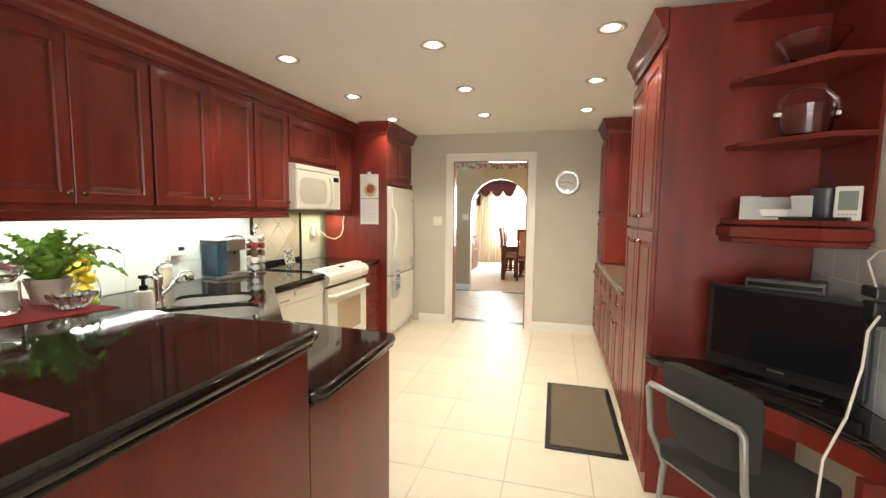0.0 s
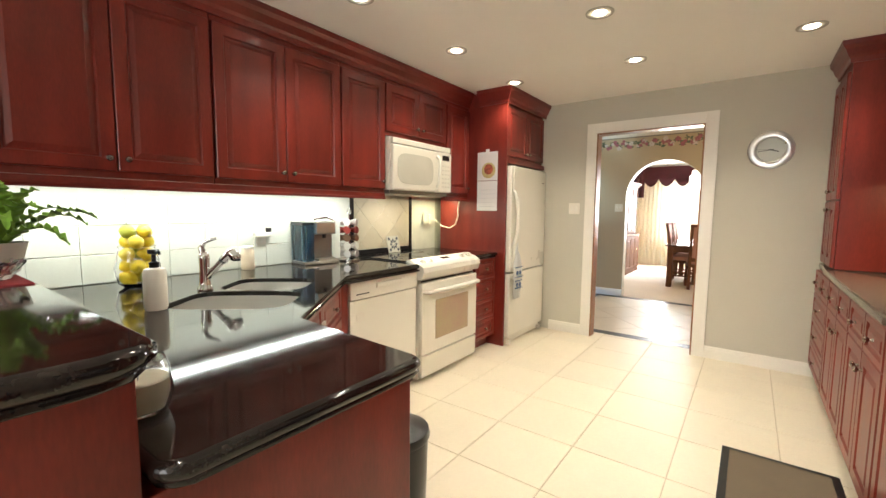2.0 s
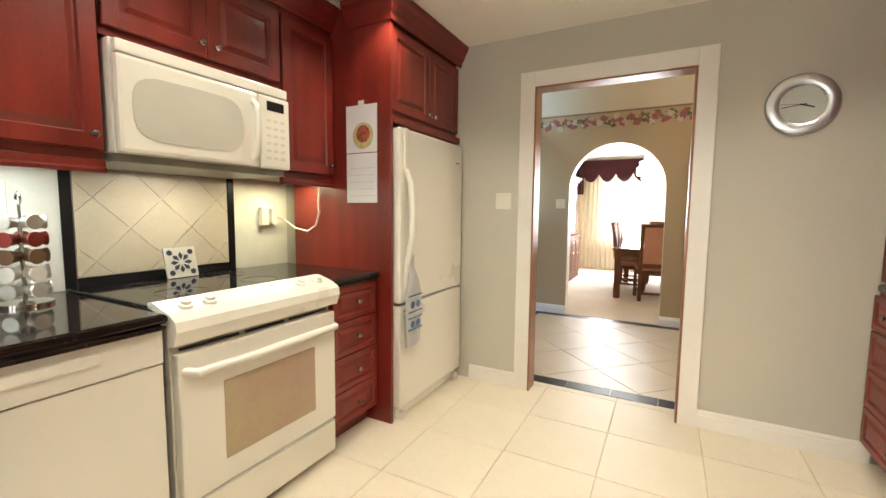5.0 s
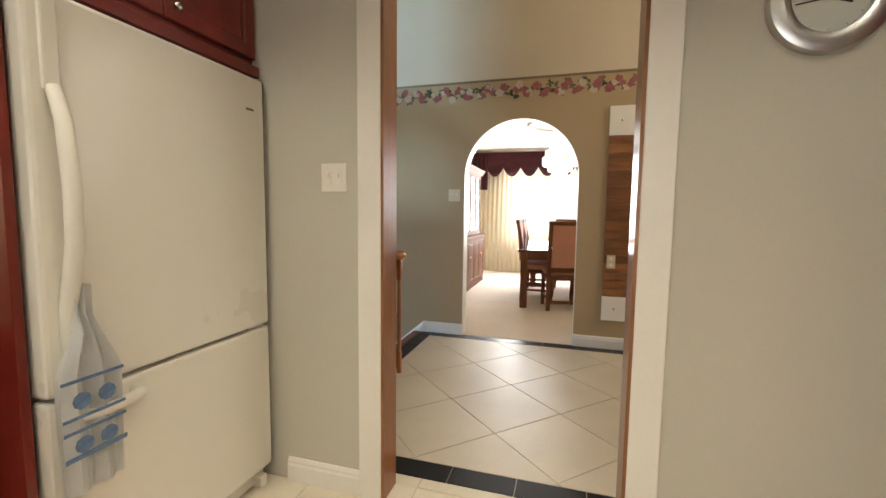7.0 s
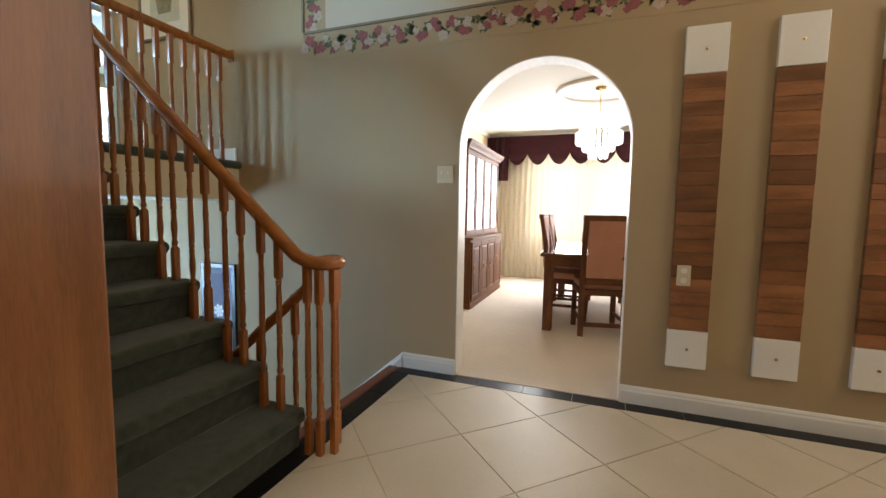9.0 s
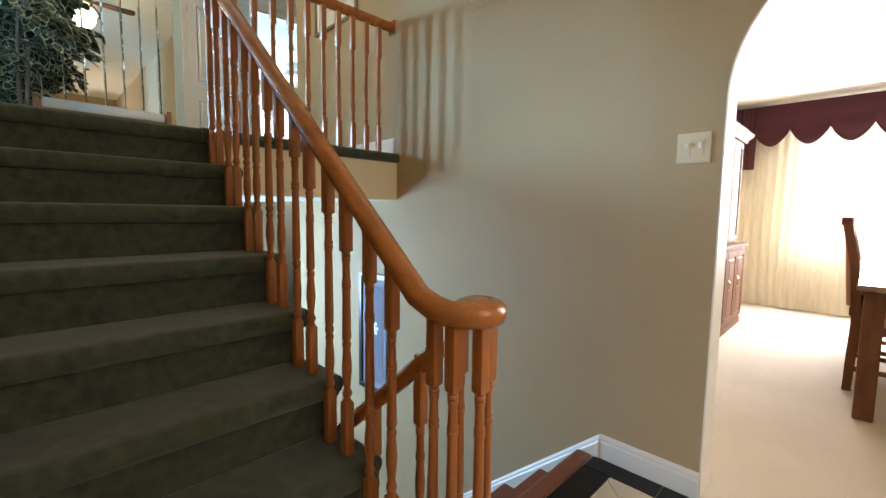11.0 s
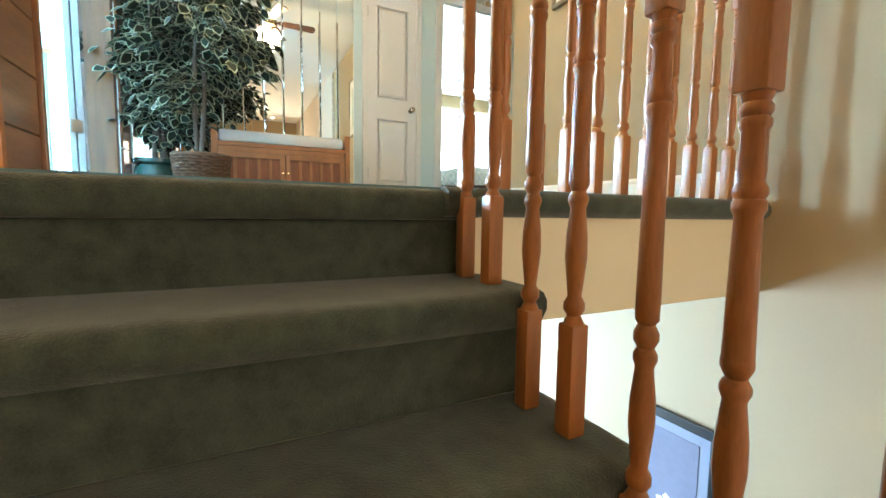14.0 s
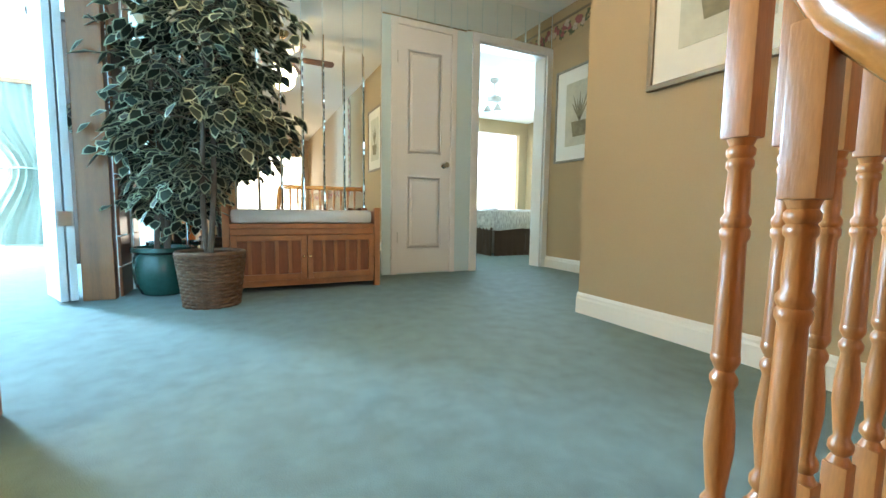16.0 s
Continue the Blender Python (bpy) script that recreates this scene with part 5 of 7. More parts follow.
def fern():
    ob = thing("potted_fern", pose(-1.975, 1.205, 1.117) @ Matrix.Scale(0.88, 4), "crinkled bird's nest fern in a white tapered pot", "plant")
    part("pot", lathe(nb(), [(0.046, 0), (0.052, 0.004), (0.074, 0.09), (0.077, 0.102), (0.071, 0.102), (0.066, 0.085)], 28), mat("white_ceramic_pot", (0.62, 0.57, 0.50), 0.4, vary=0.1), ob, "", True)
    part("soil", lathe(nb(), [(0.01, 0.08), (0.067, 0.085), (0.01, 0.092)], 18), mat("potting_soil", (0.05, 0.035, 0.025), 0.95, vary=0.5, bump=0.5), ob)
    gm = mat("fern_green", (0.24, 0.46, 0.065), 0.38, vary=0.5, scale=14, fine=70, bump=0.08)
    rng = random.Random(11)
    for k in range(18):
        a = k * 2.399 + rng.uniform(-0.25, 0.25)
        lift = 1.48 - 0.95 * (k / 18) ** 0.9 + rng.uniform(-0.1, 0.1)
        L = rng.uniform(0.20, 0.25) + 0.07 * (k / 18)
        wide = rng.uniform(0.026, 0.038) * (1.3 - 0.7 * k / 18)
        bm = nb()
        rows = []
        n = 26
        for j in range(n + 1):
            t = j / n
            bend = lift - 0.6 * t * t
            r = 0.02 + L * t * math.cos(lift - 0.3 * t)
            z = 0.085 + L * t * math.sin(bend) + 0.02 * t
            w = wide * (math.sin(math.pi * min(0.97, 0.16 + 0.80 * t)) ** 0.8) + 0.002
            ruffle = 0.010 * math.sin(j * 1.9 + k) * min(1, 3 * t)
            c = Vector((r * math.cos(a), r * math.sin(a), z))
            sd = Vector((-math.sin(a), math.cos(a), 0))
            up = Vector((-math.sin(bend) * math.cos(a), -math.sin(bend) * math.sin(a), math.cos(bend)))
            e = w * (1 + 0.22 * math.sin(j * 1.9 + 0.8))
            e2 = w * (1 + 0.22 * math.sin(j * 2.1 + 2.0))
            rows.append([bm.verts.new(c - sd * e + up * (0.010 + ruffle)), bm.verts.new(c - sd * e * 0.5 + up * (0.003 + ruffle * 0.5)), bm.verts.new(c),
                         bm.verts.new(c + sd * e2 * 0.5 + up * (0.003 - ruffle * 0.5)), bm.verts.new(c + sd * e2 + up * (0.010 - ruffle))])
        for p, q in zip(rows, rows[1:]):
            for i in range(4):
                bm.faces.new((p[i], p[i + 1], q[i + 1], q[i]))
        part("frond", bm, gm, ob, "", True)


fern()


def crystal_bowl():
    """Thick cut glass with a toothed rim and facets down its sides."""
    bm = nb()
    n = 24
    rings = []
    for r, z, cut in ((0.03, 0.0, 0.0), (0.045, 0.004, 0.06), (0.062, 0.028, 0.10), (0.078, 0.050, 0.12), (0.080, 0.060, 0.10), (0.068, 0.052, 0.05), (0.045, 0.026, 0.02), (0.01, 0.016, 0.0)):
        rings.append([bm.verts.new((r * (1 + (cut if k % 2 else -cut)) * math.cos(2 * math.pi * k / n), r * (1 + (cut if k % 2 else -cut)) * math.sin(2 * math.pi * k / n), z + (0.006 if k % 2 and cut > 0.09 else 0))) for k in range(n)])
    for a, b in zip(rings, rings[1:]):
        for k in range(n):
            bm.faces.new((a[k], a[(k + 1) % n], b[(k + 1) % n], b[k]))
    bm.faces.new(rings[0][::-1])
    bm.faces.new(rings[-1])
    return bm


CB = solo("crystal_bowl", crystal_bowl(), GLASS, "low cut crystal bowl on the red runner", "bowl", pose(-1.81, 1.17, 1.117) @ Matrix.Scale(0.8, 4))
CG = thing("glass_candle_holder", pose(-1.93, 1.05, 1.117), "white candle in a clear glass holder", "candle")
part("holder", lathe(nb(), [(0.035, 0), (0.045, 0.01), (0.045, 0.10), (0.042, 0.10), (0.042, 0.012)], 22), GLASS, CG, "", True)
part("candle", lathe(nb(), [(0.036, 0.013), (0.036, 0.07), (0.004, 0.072)], 18), PLASTIC_W, CG, "", True)
part("crystal_top", lathe(nb(), [(0.03, 0.10), (0.055, 0.13), (0.05, 0.15), (0.02, 0.16)], 12), GLASS, CG)
CL = thing("jar_candle", pose(-1.15, 1.28, 0.916), "cream candle in a clear glass jar on the low counter", "candle")
part("jar", lathe(nb(), [(0.035, 0), (0.05, 0.008), (0.058, 0.04), (0.054, 0.085), (0.047, 0.105), (0.044, 0.105), (0.051, 0.084), (0.054, 0.042), (0.046, 0.013), (0.02, 0.008)], 26), GLASS, CL, "", True)
wax = part("wax", lathe(nb(), [(0.045, 0.0135), (0.053, 0.042), (0.052, 0.068), (0.01, 0.066)], 22), mat("cream_wax", (0.66, 0.62, 0.46), 0.4, vary=0.1), CL, "cream wax", True)
part("wick", tube(nb(), [(0, 0, 0.066), (0.002, 0, 0.078)], 0.0015, 5), BLACKPL, wax)
DT = thing("hanging_dish_towel", pose(-1.83, 2.165, 0.47, 0, 0, math.degrees(math.atan2(dy, dx)) + 0), "white towel hung on the sink cabinet knob", "towel")
part("cloth", box(nb(), -0.02, -0.045, 0, 0.11, -0.032, 0.30, 0.006), mat("pale_towel_cloth", (0.65, 0.62, 0.56), 0.9, vary=0.15, scale=14, fine=300, bump=0.4), DT)

# ---- kitchen: desk corner beside the pantry ----
DESK = thing("writing_desk", pose(0.26, 2.44, 0), "black granite desk top with a cherry apron set into the niche", "desk")
part("top", prism(nb(), [(-0.05, 0.0), (-0.035, -0.05), (0.36, -0.46), (0.48, -0.69), (0.50, -0.95), (0.50, -1.9), (0.634, -1.9), (0.634, 0.0)], 0.705, 0.742, 0.012), GRANITE, DESK, "", True)
part("apron", prism(nb(), [(0.0, -0.005), (0.005, -0.07), (0.395, -0.47), (0.515, -0.70), (0.535, -0.98), (0.535, -1.85), (0.634, -1.85), (0.634, -0.005)], 0.60, 0.704), CHERRY, DESK)
part("leg_panel", box(nb(), 0.47, -0.70, 0, 0.634, -0.66, 0.60, 0.003), CHERRY, DESK)
solo("desk_baseboard", box(nb(), 0.88, 0.6, 0.0, 0.896, 2.43, 0.10, 0.003), WHITE, "white baseboard behind the desk", "baseboard")

# corner shelves
SHELF = thing("corner_shelf_unit", pose(0.0, 2.438, 0), "cherry corner shelves with clipped fronts against the pantry side", "shelf")
for z, t in ((1.435, 0.022), (1.775, 0.022), (2.065, 0.022), (2.36, 0.022)):
    part("shelf", prism(nb(), [(0.505, 0.0), (0.52, -0.11), (0.735, -0.35), (0.895, -0.345), (0.895, 0.0)], z - t, z, 0.003), CHERRY, SHELF)
part("bottom_moulding", prism(nb(), [(0.49, 0.0), (0.505, -0.12), (0.725, -0.365), (0.895, -0.36), (0.895, 0.0)], 1.355, 1.405, 0.006), CHERRY_DARK, SHELF)
part("lower_moulding", prism(nb(), [(0.505, 0.0), (0.52, -0.11), (0.735, -0.35), (0.895, -0.345), (0.895, 0.0)], 1.33, 1.354, 0.004), CHERRY_DARK, SHELF)
part("back_panel", box(nb(), 0.885, -0.345, 1.437, 0.897, 0.0, 2.43), CHERRY, SHELF)

# tiles on the wall behind the desk
DT_W = tagged(part("wall_desk_tiles", box(nb(), 0.892, 0.5, 0.74, 0.897, 2.437, 1.34), GROUT_W), "grey-white wall tiles behind the desk", "", "", "structure")
dt = box(nb(), 0.0, 0.0, 0.0, 0.006, 0.146, 0.146, 0.002)
dme = mesh_of("wall_tile", dt, mat("grey_white_tile", (0.55, 0.56, 0.55), 0.2, vary=0.1, scale=5, fine=60, bump=0.02, per_object=0.05))
for r in range(4):
    for c in range(13):
        o = new("tile", dme)
        o.parent = DT_W
        o.matrix_basis = pose(0.888, 2.288 - 0.15 * c, 0.744 + 0.15 * r)


def television():
    ob = thing("television", pose(0.66, 2.16, 0.742, 0, 0, -42), "black flat television standing on the desk", "television")
    part("bezel", box(nb(), -0.27, -0.02, 0.045, 0.27, 0.03, 0.40, 0.008), BLACKPL, ob)
    part("screen", box(nb(), -0.25, -0.0225, 0.085, 0.25, -0.019, 0.385), SCREEN, ob, "dark glossy screen")
    part("speaker_bar", box(nb(), -0.27, -0.024, 0.03, 0.27, 0.02, 0.055, 0.006), BLACKPL, ob)
    part("back_shell", box(nb(), -0.20, 0.03, 0.08, 0.20, 0.075, 0.34, 0.02), BLACKPL, ob)
    part("stand", box(nb(), -0.16, -0.05, 0, 0.16, 0.10, 0.012, 0.005), BLACKPL, ob)
    part("neck", box(nb(), -0.04, 0.0, 0.01, 0.04, 0.035, 0.06, 0.004), BLACKPL, ob)
    part("badge", box(nb(), -0.03, -0.0245, 0.062, 0.03, -0.0222, 0.070), STEEL, ob, "small silver badge")
    b = thing("set_top_box", pose(0.68, 2.20, 1.143, 0, 0, -30), "black set-top box lying on the television", "set-top box")
    part("case", box(nb(), -0.13, -0.05, 0, 0.13, 0.09, 0.045, 0.006), mat("dark_grey_case", (0.05, 0.05, 0.05), 0.4, vary=0.2), b)
    part("front_strip", box(nb(), -0.12, -0.0515, 0.012, 0.12, -0.049, 0.03), SCREEN, b)


television()


def swivel_chair():
    ob = thing("desk_chair", pose(0.458, 1.953, 0.0, 0, 0, -59.3), "charcoal fabric chair with a grey metal back frame", "chair")
    grey = mat("grey_powder_metal", (0.34, 0.34, 0.33), 0.4, metal=0.6, vary=0.1)
    bm = nb()
    rows = []
    for j in range(9):
        v = j / 8
        row = []
        for i in range(13):
            u = i / 12 * 2 - 1
            w = 0.215 * (1 - 0.10 * (1 - v)) * (1 - 0.06 * max(0, v - 0.8) * 5)
            z = 0.56 + 0.31 * v - 0.03 * abs(u) ** 3 * (1 if v > 0.5 else -1) * abs(v - 0.5) * 2
            row.append(bm.verts.new((u * w, -0.21 - 0.03 * v + 0.06 * u * u, z)))
        rows.append(row)
    for a, b in zip(rows, rows[1:]):
        for i in range(12):
            bm.faces.new((a[i], a[i + 1], b[i + 1], b[i]))
    bmesh.ops.recalc_face_normals(bm, faces=bm.faces)
    bmesh.ops.solidify(bm, geom=bm.faces[:], thickness=0.04)
    part("backrest", bm, FABRIC_DK, ob, "charcoal padded back", True)
    part("back_frame", tube(nb(), [(-0.19, -0.16, 0.40), (-0.205, -0.225, 0.55), (-0.205, -0.245, 0.74), (-0.19, -0.25, 0.76), (0.19, -0.25, 0.76), (0.205, -0.245, 0.74), (0.205, -0.225, 0.55), (0.19, -0.16, 0.40)], 0.013, 10), grey, ob, "grey metal frame", True)
    bm = box(nb(), -0.22, -0.19, 0.43, 0.22, 0.23, 0.50, 0.028)
    part("seat", bm, FABRIC_DK, ob, "", True)
    for sx in (-0.19, 0.19):
        part("front_leg", tube(nb(), [(sx, 0.19, 0.43), (sx, 0.21, 0.0)], 0.012, 10), grey, ob, "", True)
        part("back_leg", tube(nb(), [(sx, -0.16, 0.42), (sx, -0.20, 0.0)], 0.012, 10), grey, ob, "", True)
    part("seat_frame", tube(nb(), [(-0.19, -0.16, 0.42), (-0.19, 0.19, 0.42), (0.19, 0.19, 0.42), (0.19, -0.16, 0.42)], 0.011, 8, True), grey, ob)


swivel_chair()
# glassware and desk things on the shelves
BW = solo("glass_bowl", lathe(nb(), [(0.05, 0), (0.06, 0.006), (0.05, 0.014), (0.075, 0.05), (0.105, 0.10), (0.125, 0.125), (0.121, 0.125), (0.10, 0.10), (0.07, 0.052), (0.03, 0.02)], 28), GLASS, "clear glass footed bowl on the top shelf", "bowl", pose(0.745, 2.29, 2.0655), smooth=True)
IB = thing("glass_ice_bucket", pose(0.745, 2.28, 1.7755), "clear glass ice bucket with an arched handle", "ice bucket")
part("bucket", lathe(nb(), [(0.07, 0), (0.078, 0.01), (0.095, 0.13), (0.092, 0.13), (0.075, 0.016), (0.02, 0.012)], 24), GLASS, IB, "", True)
part("handle", tube(nb(), [(-0.105, 0, 0.10), (-0.10, 0, 0.16), (-0.06, 0, 0.20), (0, 0, 0.212), (0.06, 0, 0.20), (0.10, 0, 0.16), (0.105, 0, 0.10)], 0.009, 10), GLASS, IB, "", True)
for sx in (-0.108, 0.108):
    part("handle_boss", lathe(nb(), [(0.004, -0.02), (0.02, -0.008), (0.02, 0.008), (0.004, 0.02)], 12, Matrix.Translation((sx, 0, 0.10))), CHROME, IB)
NB = thing("white_napkin_box", pose(0.66, 2.30, 1.4355, 0, 0, -20), "white textured napkin box, open on top", "box")
wb = mat("white_textured_card", (0.60, 0.59, 0.57), 0.7, vary=0.15, scale=20, fine=200, bump=0.4)
part("tray", box(nb(), -0.12, -0.08, 0, 0.12, 0.08, 0.012, 0.002), wb, NB)
part("end", prism(nb(), [(-0.12, 0.012), (-0.04, 0.012), (-0.055, 0.05), (-0.05, 0.10), (-0.12, 0.10)], 0.07, 0.08), wb, NB, at=pose(0, 0, 0, 90))
part("end", prism(nb(), [(0.12, 0.012), (0.04, 0.012), (0.055, 0.05), (0.05, 0.10), (0.12, 0.10)][::-1], 0.07, 0.08), wb, NB, at=pose(0, 0, 0, 90))
part("side", box(nb(), -0.12, 0.07, 0.012, 0.12, 0.08, 0.10), wb, NB)
part("end_wall", box(nb(), -0.12, -0.069, 0.012, -0.112, 0.069, 0.10), wb, NB)
part("napkins", box(nb(), -0.10, -0.06, 0.0125, 0.10, 0.06, 0.045, 0.004), PLASTIC_W, NB)
KB = solo("black_tray", box(nb(), -0.14, -0.05, 0, 0.14, 0.05, 0.014, 0.005), BLACKPL, "flat black plastic tray on the shelf", "tray", pose(0.735, 2.21, 1.4355, 0, 0, -40))
PC = solo("grey_plastic_cup", lathe(nb(), [(0.04, 0), (0.045, 0.005), (0.055, 0.13), (0.052, 0.13), (0.042, 0.012)], 20), mat("translucent_grey_plastic", (0.10, 0.10, 0.12), 0.3, vary=0.2), "dark grey plastic measuring cup", "cup", pose(0.825, 2.25, 1.4355), smooth=True)
TH = thing("weather_display", pose(0.835, 2.135, 1.4355, 0, 0, -30), "white digital thermometer with a grey display", "thermometer")
part("case", box(nb(), -0.04, -0.012, 0, 0.04, 0.012, 0.135, 0.005), PLASTIC_W, TH, at=pose(0, 0, 0, -8))
part("display", box(nb(), -0.028, -0.0135, 0.04, 0.028, -0.0115, 0.115), mat("lcd_grey", (0.20, 0.24, 0.20), 0.3, vary=0.1), TH, "grey-green display", at=pose(0, 0, 0, -8))
for k in range(5):
    part("button", box(nb(), -0.028 + 0.012 * k, -0.0135, 0.02, -0.020 + 0.012 * k, -0.0115, 0.026), mat_grey, TH, at=pose(0, 0, 0, -8))
# cords and plugs at the desk outlet
DO = outlet("desk_outlet", pose(0.886, 1.95, 1.16, 0, 0, -90), "wall outlet with black power adapters and cords")
part("adapter", box(nb(), -0.04, -0.07, 0.01, 0.04, -0.007, 0.05, 0.006), BLACKPL, DO, "black power adapter")
part("adapter", box(nb(), -0.045, -0.06, -0.09, 0.02, -0.007, -0.005, 0.006), BLACKPL, DO, "black power adapter")
part("black_cord", tube(nb(), [(0.0, -0.04, -0.09), (-0.03, -0.05, -0.16), (-0.09, -0.04, -0.2), (-0.13, -0.04, -0.14), (-0.08, -0.03, -0.04)], 0.004, 6), BLACKPL, DO, "black cord", True)
part("white_cord", tube(nb(), [(0.02, -0.06, 0.045), (-0.06, -0.03, 0.09), (-0.10, -0.02, 0.13), (-0.06, -0.015, 0.17), (-0.02, -0.015, 0.178)], 0.004, 6), PLASTIC_W, DO, "white cord", True)
part("hanging_cord", tube(nb(), [(0.03, -0.05, -0.05), (0.05, -0.09, -0.10), (0.09, -0.12, -0.22), (0.14, -0.18, -0.38), (0.17, -0.25, -0.52), (0.17, -0.26, -0.8), (0.17, -0.26, -1.13)], 0.0045, 8), PLASTIC_W, DO, "white cord hanging over the desk edge", True)
# waste bin tucked behind the peninsula end
ST = thing("waste_bin", pose(-1.135, 1.99, 0), "black plastic waste bin beside the peninsula end", "bin")
part("body", lathe(nb(), [(0.085, 0), (0.09, 0.01), (0.105, 0.55), (0.10, 0.555)], 28), BLACKPL, ST, "", True)
part("lid", lathe(nb(), [(0.108, 0.555), (0.112, 0.565), (0.108, 0.585), (0.07, 0.60), (0.01, 0.603)], 28), BLACKPL, ST, "", True)

K_SHIFT = Vector((-0.02, -0.11, 0))
for ob in [o for o in scene.objects if o not in KITCHEN_FIRST and o.parent is None]:
    ob.location += K_SHIFT


# ---- foyer ----
def wall_panel(x):
    """Tall decorative strip of stained planks between two white blocks."""
    ob = thing("decorative_wall_panel", pose(x, NORTH_Y, 0.266), "tall strip of stained wooden planks with white ends on the wall", "wall panel", "foyer wall panels")
    w = 0.20
    for z0, z1 in ((0.0, 0.213), (1.612, 1.86)):
        b = part("white_block", box(nb(), 0, -0.03, z0, w, -0.001, z1, 0.004), WHITE, ob)
        part("screw", lathe(nb(), [(0.008, 0), (0.008, 0.004), (0.003, 0.006)], 10), BRASS, b, at=pose(w / 2, -0.03, (z0 + z1) / 2, 90))
    n = 19
    for k in range(n):
        z = 0.214 + 1.397 * k / n
        part("plank", box(nb(), 0.002, -0.024 - 0.002 * (k % 3), z, w - 0.002, -0.001, z + 1.397 / n - 0.0015, 0.002), PLANK, ob)
    return ob


for x in (-0.522, -0.108, 0.31):
    wall_panel(x)
outlet("intercom_plate", pose(-0.46, NORTH_Y - 0.027, 0.79), "cream switch plate on the wooden wall panel", plate=IVORY)
outlet("foyer_switch", pose(-1.895, NORTH_Y - 0.001, 1.37), "cream double light switch beside the arch", True, IVORY)

# ---- upper landing ----
def mirror_wall():
    """Floor to ceiling mirror strips with bevelled edges, cut round the two doors."""
    ob = tagged(new("mirror_wall"), "floor to ceiling wall of bevelled mirror strips", "mirror", "", "structure")
    w = 0.150
    k = 0
    while 8.74 - w * (k + 1) > 5.40:
        y1 = 8.745 - w * k
        y0 = y1 - w
        k += 1
        spans = [(LAND + 0.002, CEIL_H - 0.002)]
        for a, b, top in ((7.165, 7.745, 3.55), (7.885, 8.755, 3.56)):
            if y1 > a + 0.03 and y0 < b - 0.03:
                spans = [(top, CEIL_H - 0.002)]
        lo, hi = y0, y1
        for z0, z1 in spans:
            bm = nb()
            x = MIR_X + 0.001
            e, t = 0.009, 0.005
            outer = [bm.verts.new(c) for c in ((x, lo + 0.0015, z0), (x, hi - 0.0015, z0), (x, hi - 0.0015, z1), (x, lo + 0.0015, z1))]
            inner = [bm.verts.new(c) for c in ((x + t, lo + e, z0 + e), (x + t, hi - e, z0 + e), (x + t, hi - e, z1 - e), (x + t, lo + e, z1 - e))]
            for q in range(4):
                bm.faces.new((outer[q], outer[(q + 1) % 4], inner[(q + 1) % 4], inner[q]))
            bm.faces.new(inner)
            bm.faces.new(outer[::-1])
            part("mirror_strip", bm, MIRROR, ob)


mirror_wall()


def casing_x(name, y0, y1, top, x, w, base, material, label):
    bm = nb()
    box(bm, x, y0 - w, base, x + 0.02, y0, top + w, 0.004)
    box(bm, x, y1, base, x + 0.02, y1 + w, top + w, 0.004)
    box(bm, x, y0, top, x + 0.02, y1, top + w, 0.004)
    return structure(name, bm, material, label)


DOORW = mat("white_door_paint", (0.80, 0.79, 0.78), 0.35, vary=0.04, scale=3, fine=80, bump=0.02)
casing_x("trim_linen_door", 7.215, 7.695, 3.49, MIR_X + 0.006, 0.048, LAND, DOORW, "white casing of the linen door")
casing_x("trim_bedroom_door", 7.96, 8.69, 3.49, MIR_X + 0.006, 0.065, LAND, DOORW, "white casing of the open bedroom doorway")
bm = nb()
for a, b in ((7.96, 7.975), (8.675, 8.69)):
    box(bm, MIR_X - 0.14, a, LAND, MIR_X + 0.004, b, 3.49)
box(bm, MIR_X - 0.14, 7.975, 3.475, MIR_X + 0.004, 8.675, 3.49)
structure("trim_bedroom_jamb", bm, DOORW, "white jamb of the bedroom doorway")


def linen_door():
    ob = tagged(new("door_linen"), "closed narrow white panelled closet door with a steel knob", "door", "", "structure")
    ob.matrix_world = pose(MIR_X + 0.016, 7.217, LAND + 0.012, 0, 0, 90)
    w, h = 0.476, 1.972
    bm = nb()
    box(bm, 0, 0.0, 0, w, 0.03, h, 0.002)
    part("leaf", bm, DOORW, ob)
    for z0, z1 in ((0.20, 0.80), (0.98, 1.80)):
        part("panel", raised_panel(nb(), 0.085, z0, w - 0.085, z1, 0.003, 0.013, 0.008), DOORW, ob)
    k = part("knob", lathe(nb(), [(0.026, 0), (0.026, 0.006), (0.012, 0.012), (0.011, 0.03), (0.026, 0.042), (0.03, 0.056), (0.022, 0.068), (0.006, 0.072)], 20), CHROME, ob, "round chrome knob", True, at=pose(w - 0.06, 0.0, 0.90, 90))
    for z in (0.25, 1.68):
        part("hinge", tube(nb(), [(0.0, -0.006, z), (0.0, -0.006, z + 0.09)], 0.006, 8), STEEL, ob)


linen_door()

# wood casing and panelling at the wide bedroom opening
structure("trim_opening_post", box(nb(), -6.47, 5.27, LAND, -6.395, 5.42, 3.66, 0.004), OAK_CASING, "oak corner post of the wide opening")
PANELW = tagged(new("wall_panelling_stub"), "short stretch of dark walnut board panelling", "panelling", "", "structure")
for k in range(13):
    part("board", box(nb(), -6.722, 5.422, LAND + 0.18 * k, -6.475, 5.438, LAND + 0.18 * k + 0.174, 0.004), PLANK, PANELW)
structure("trim_opening_near", box(nb(), -4.862, 5.29, LAND, -4.842, 5.53, 3.66, 0.004), OAK_CASING, "oak jamb of the wide opening")
NEARP = tagged(new("wall_panelling_near"), "walnut board panelling beside the opening", "panelling", "", "structure")
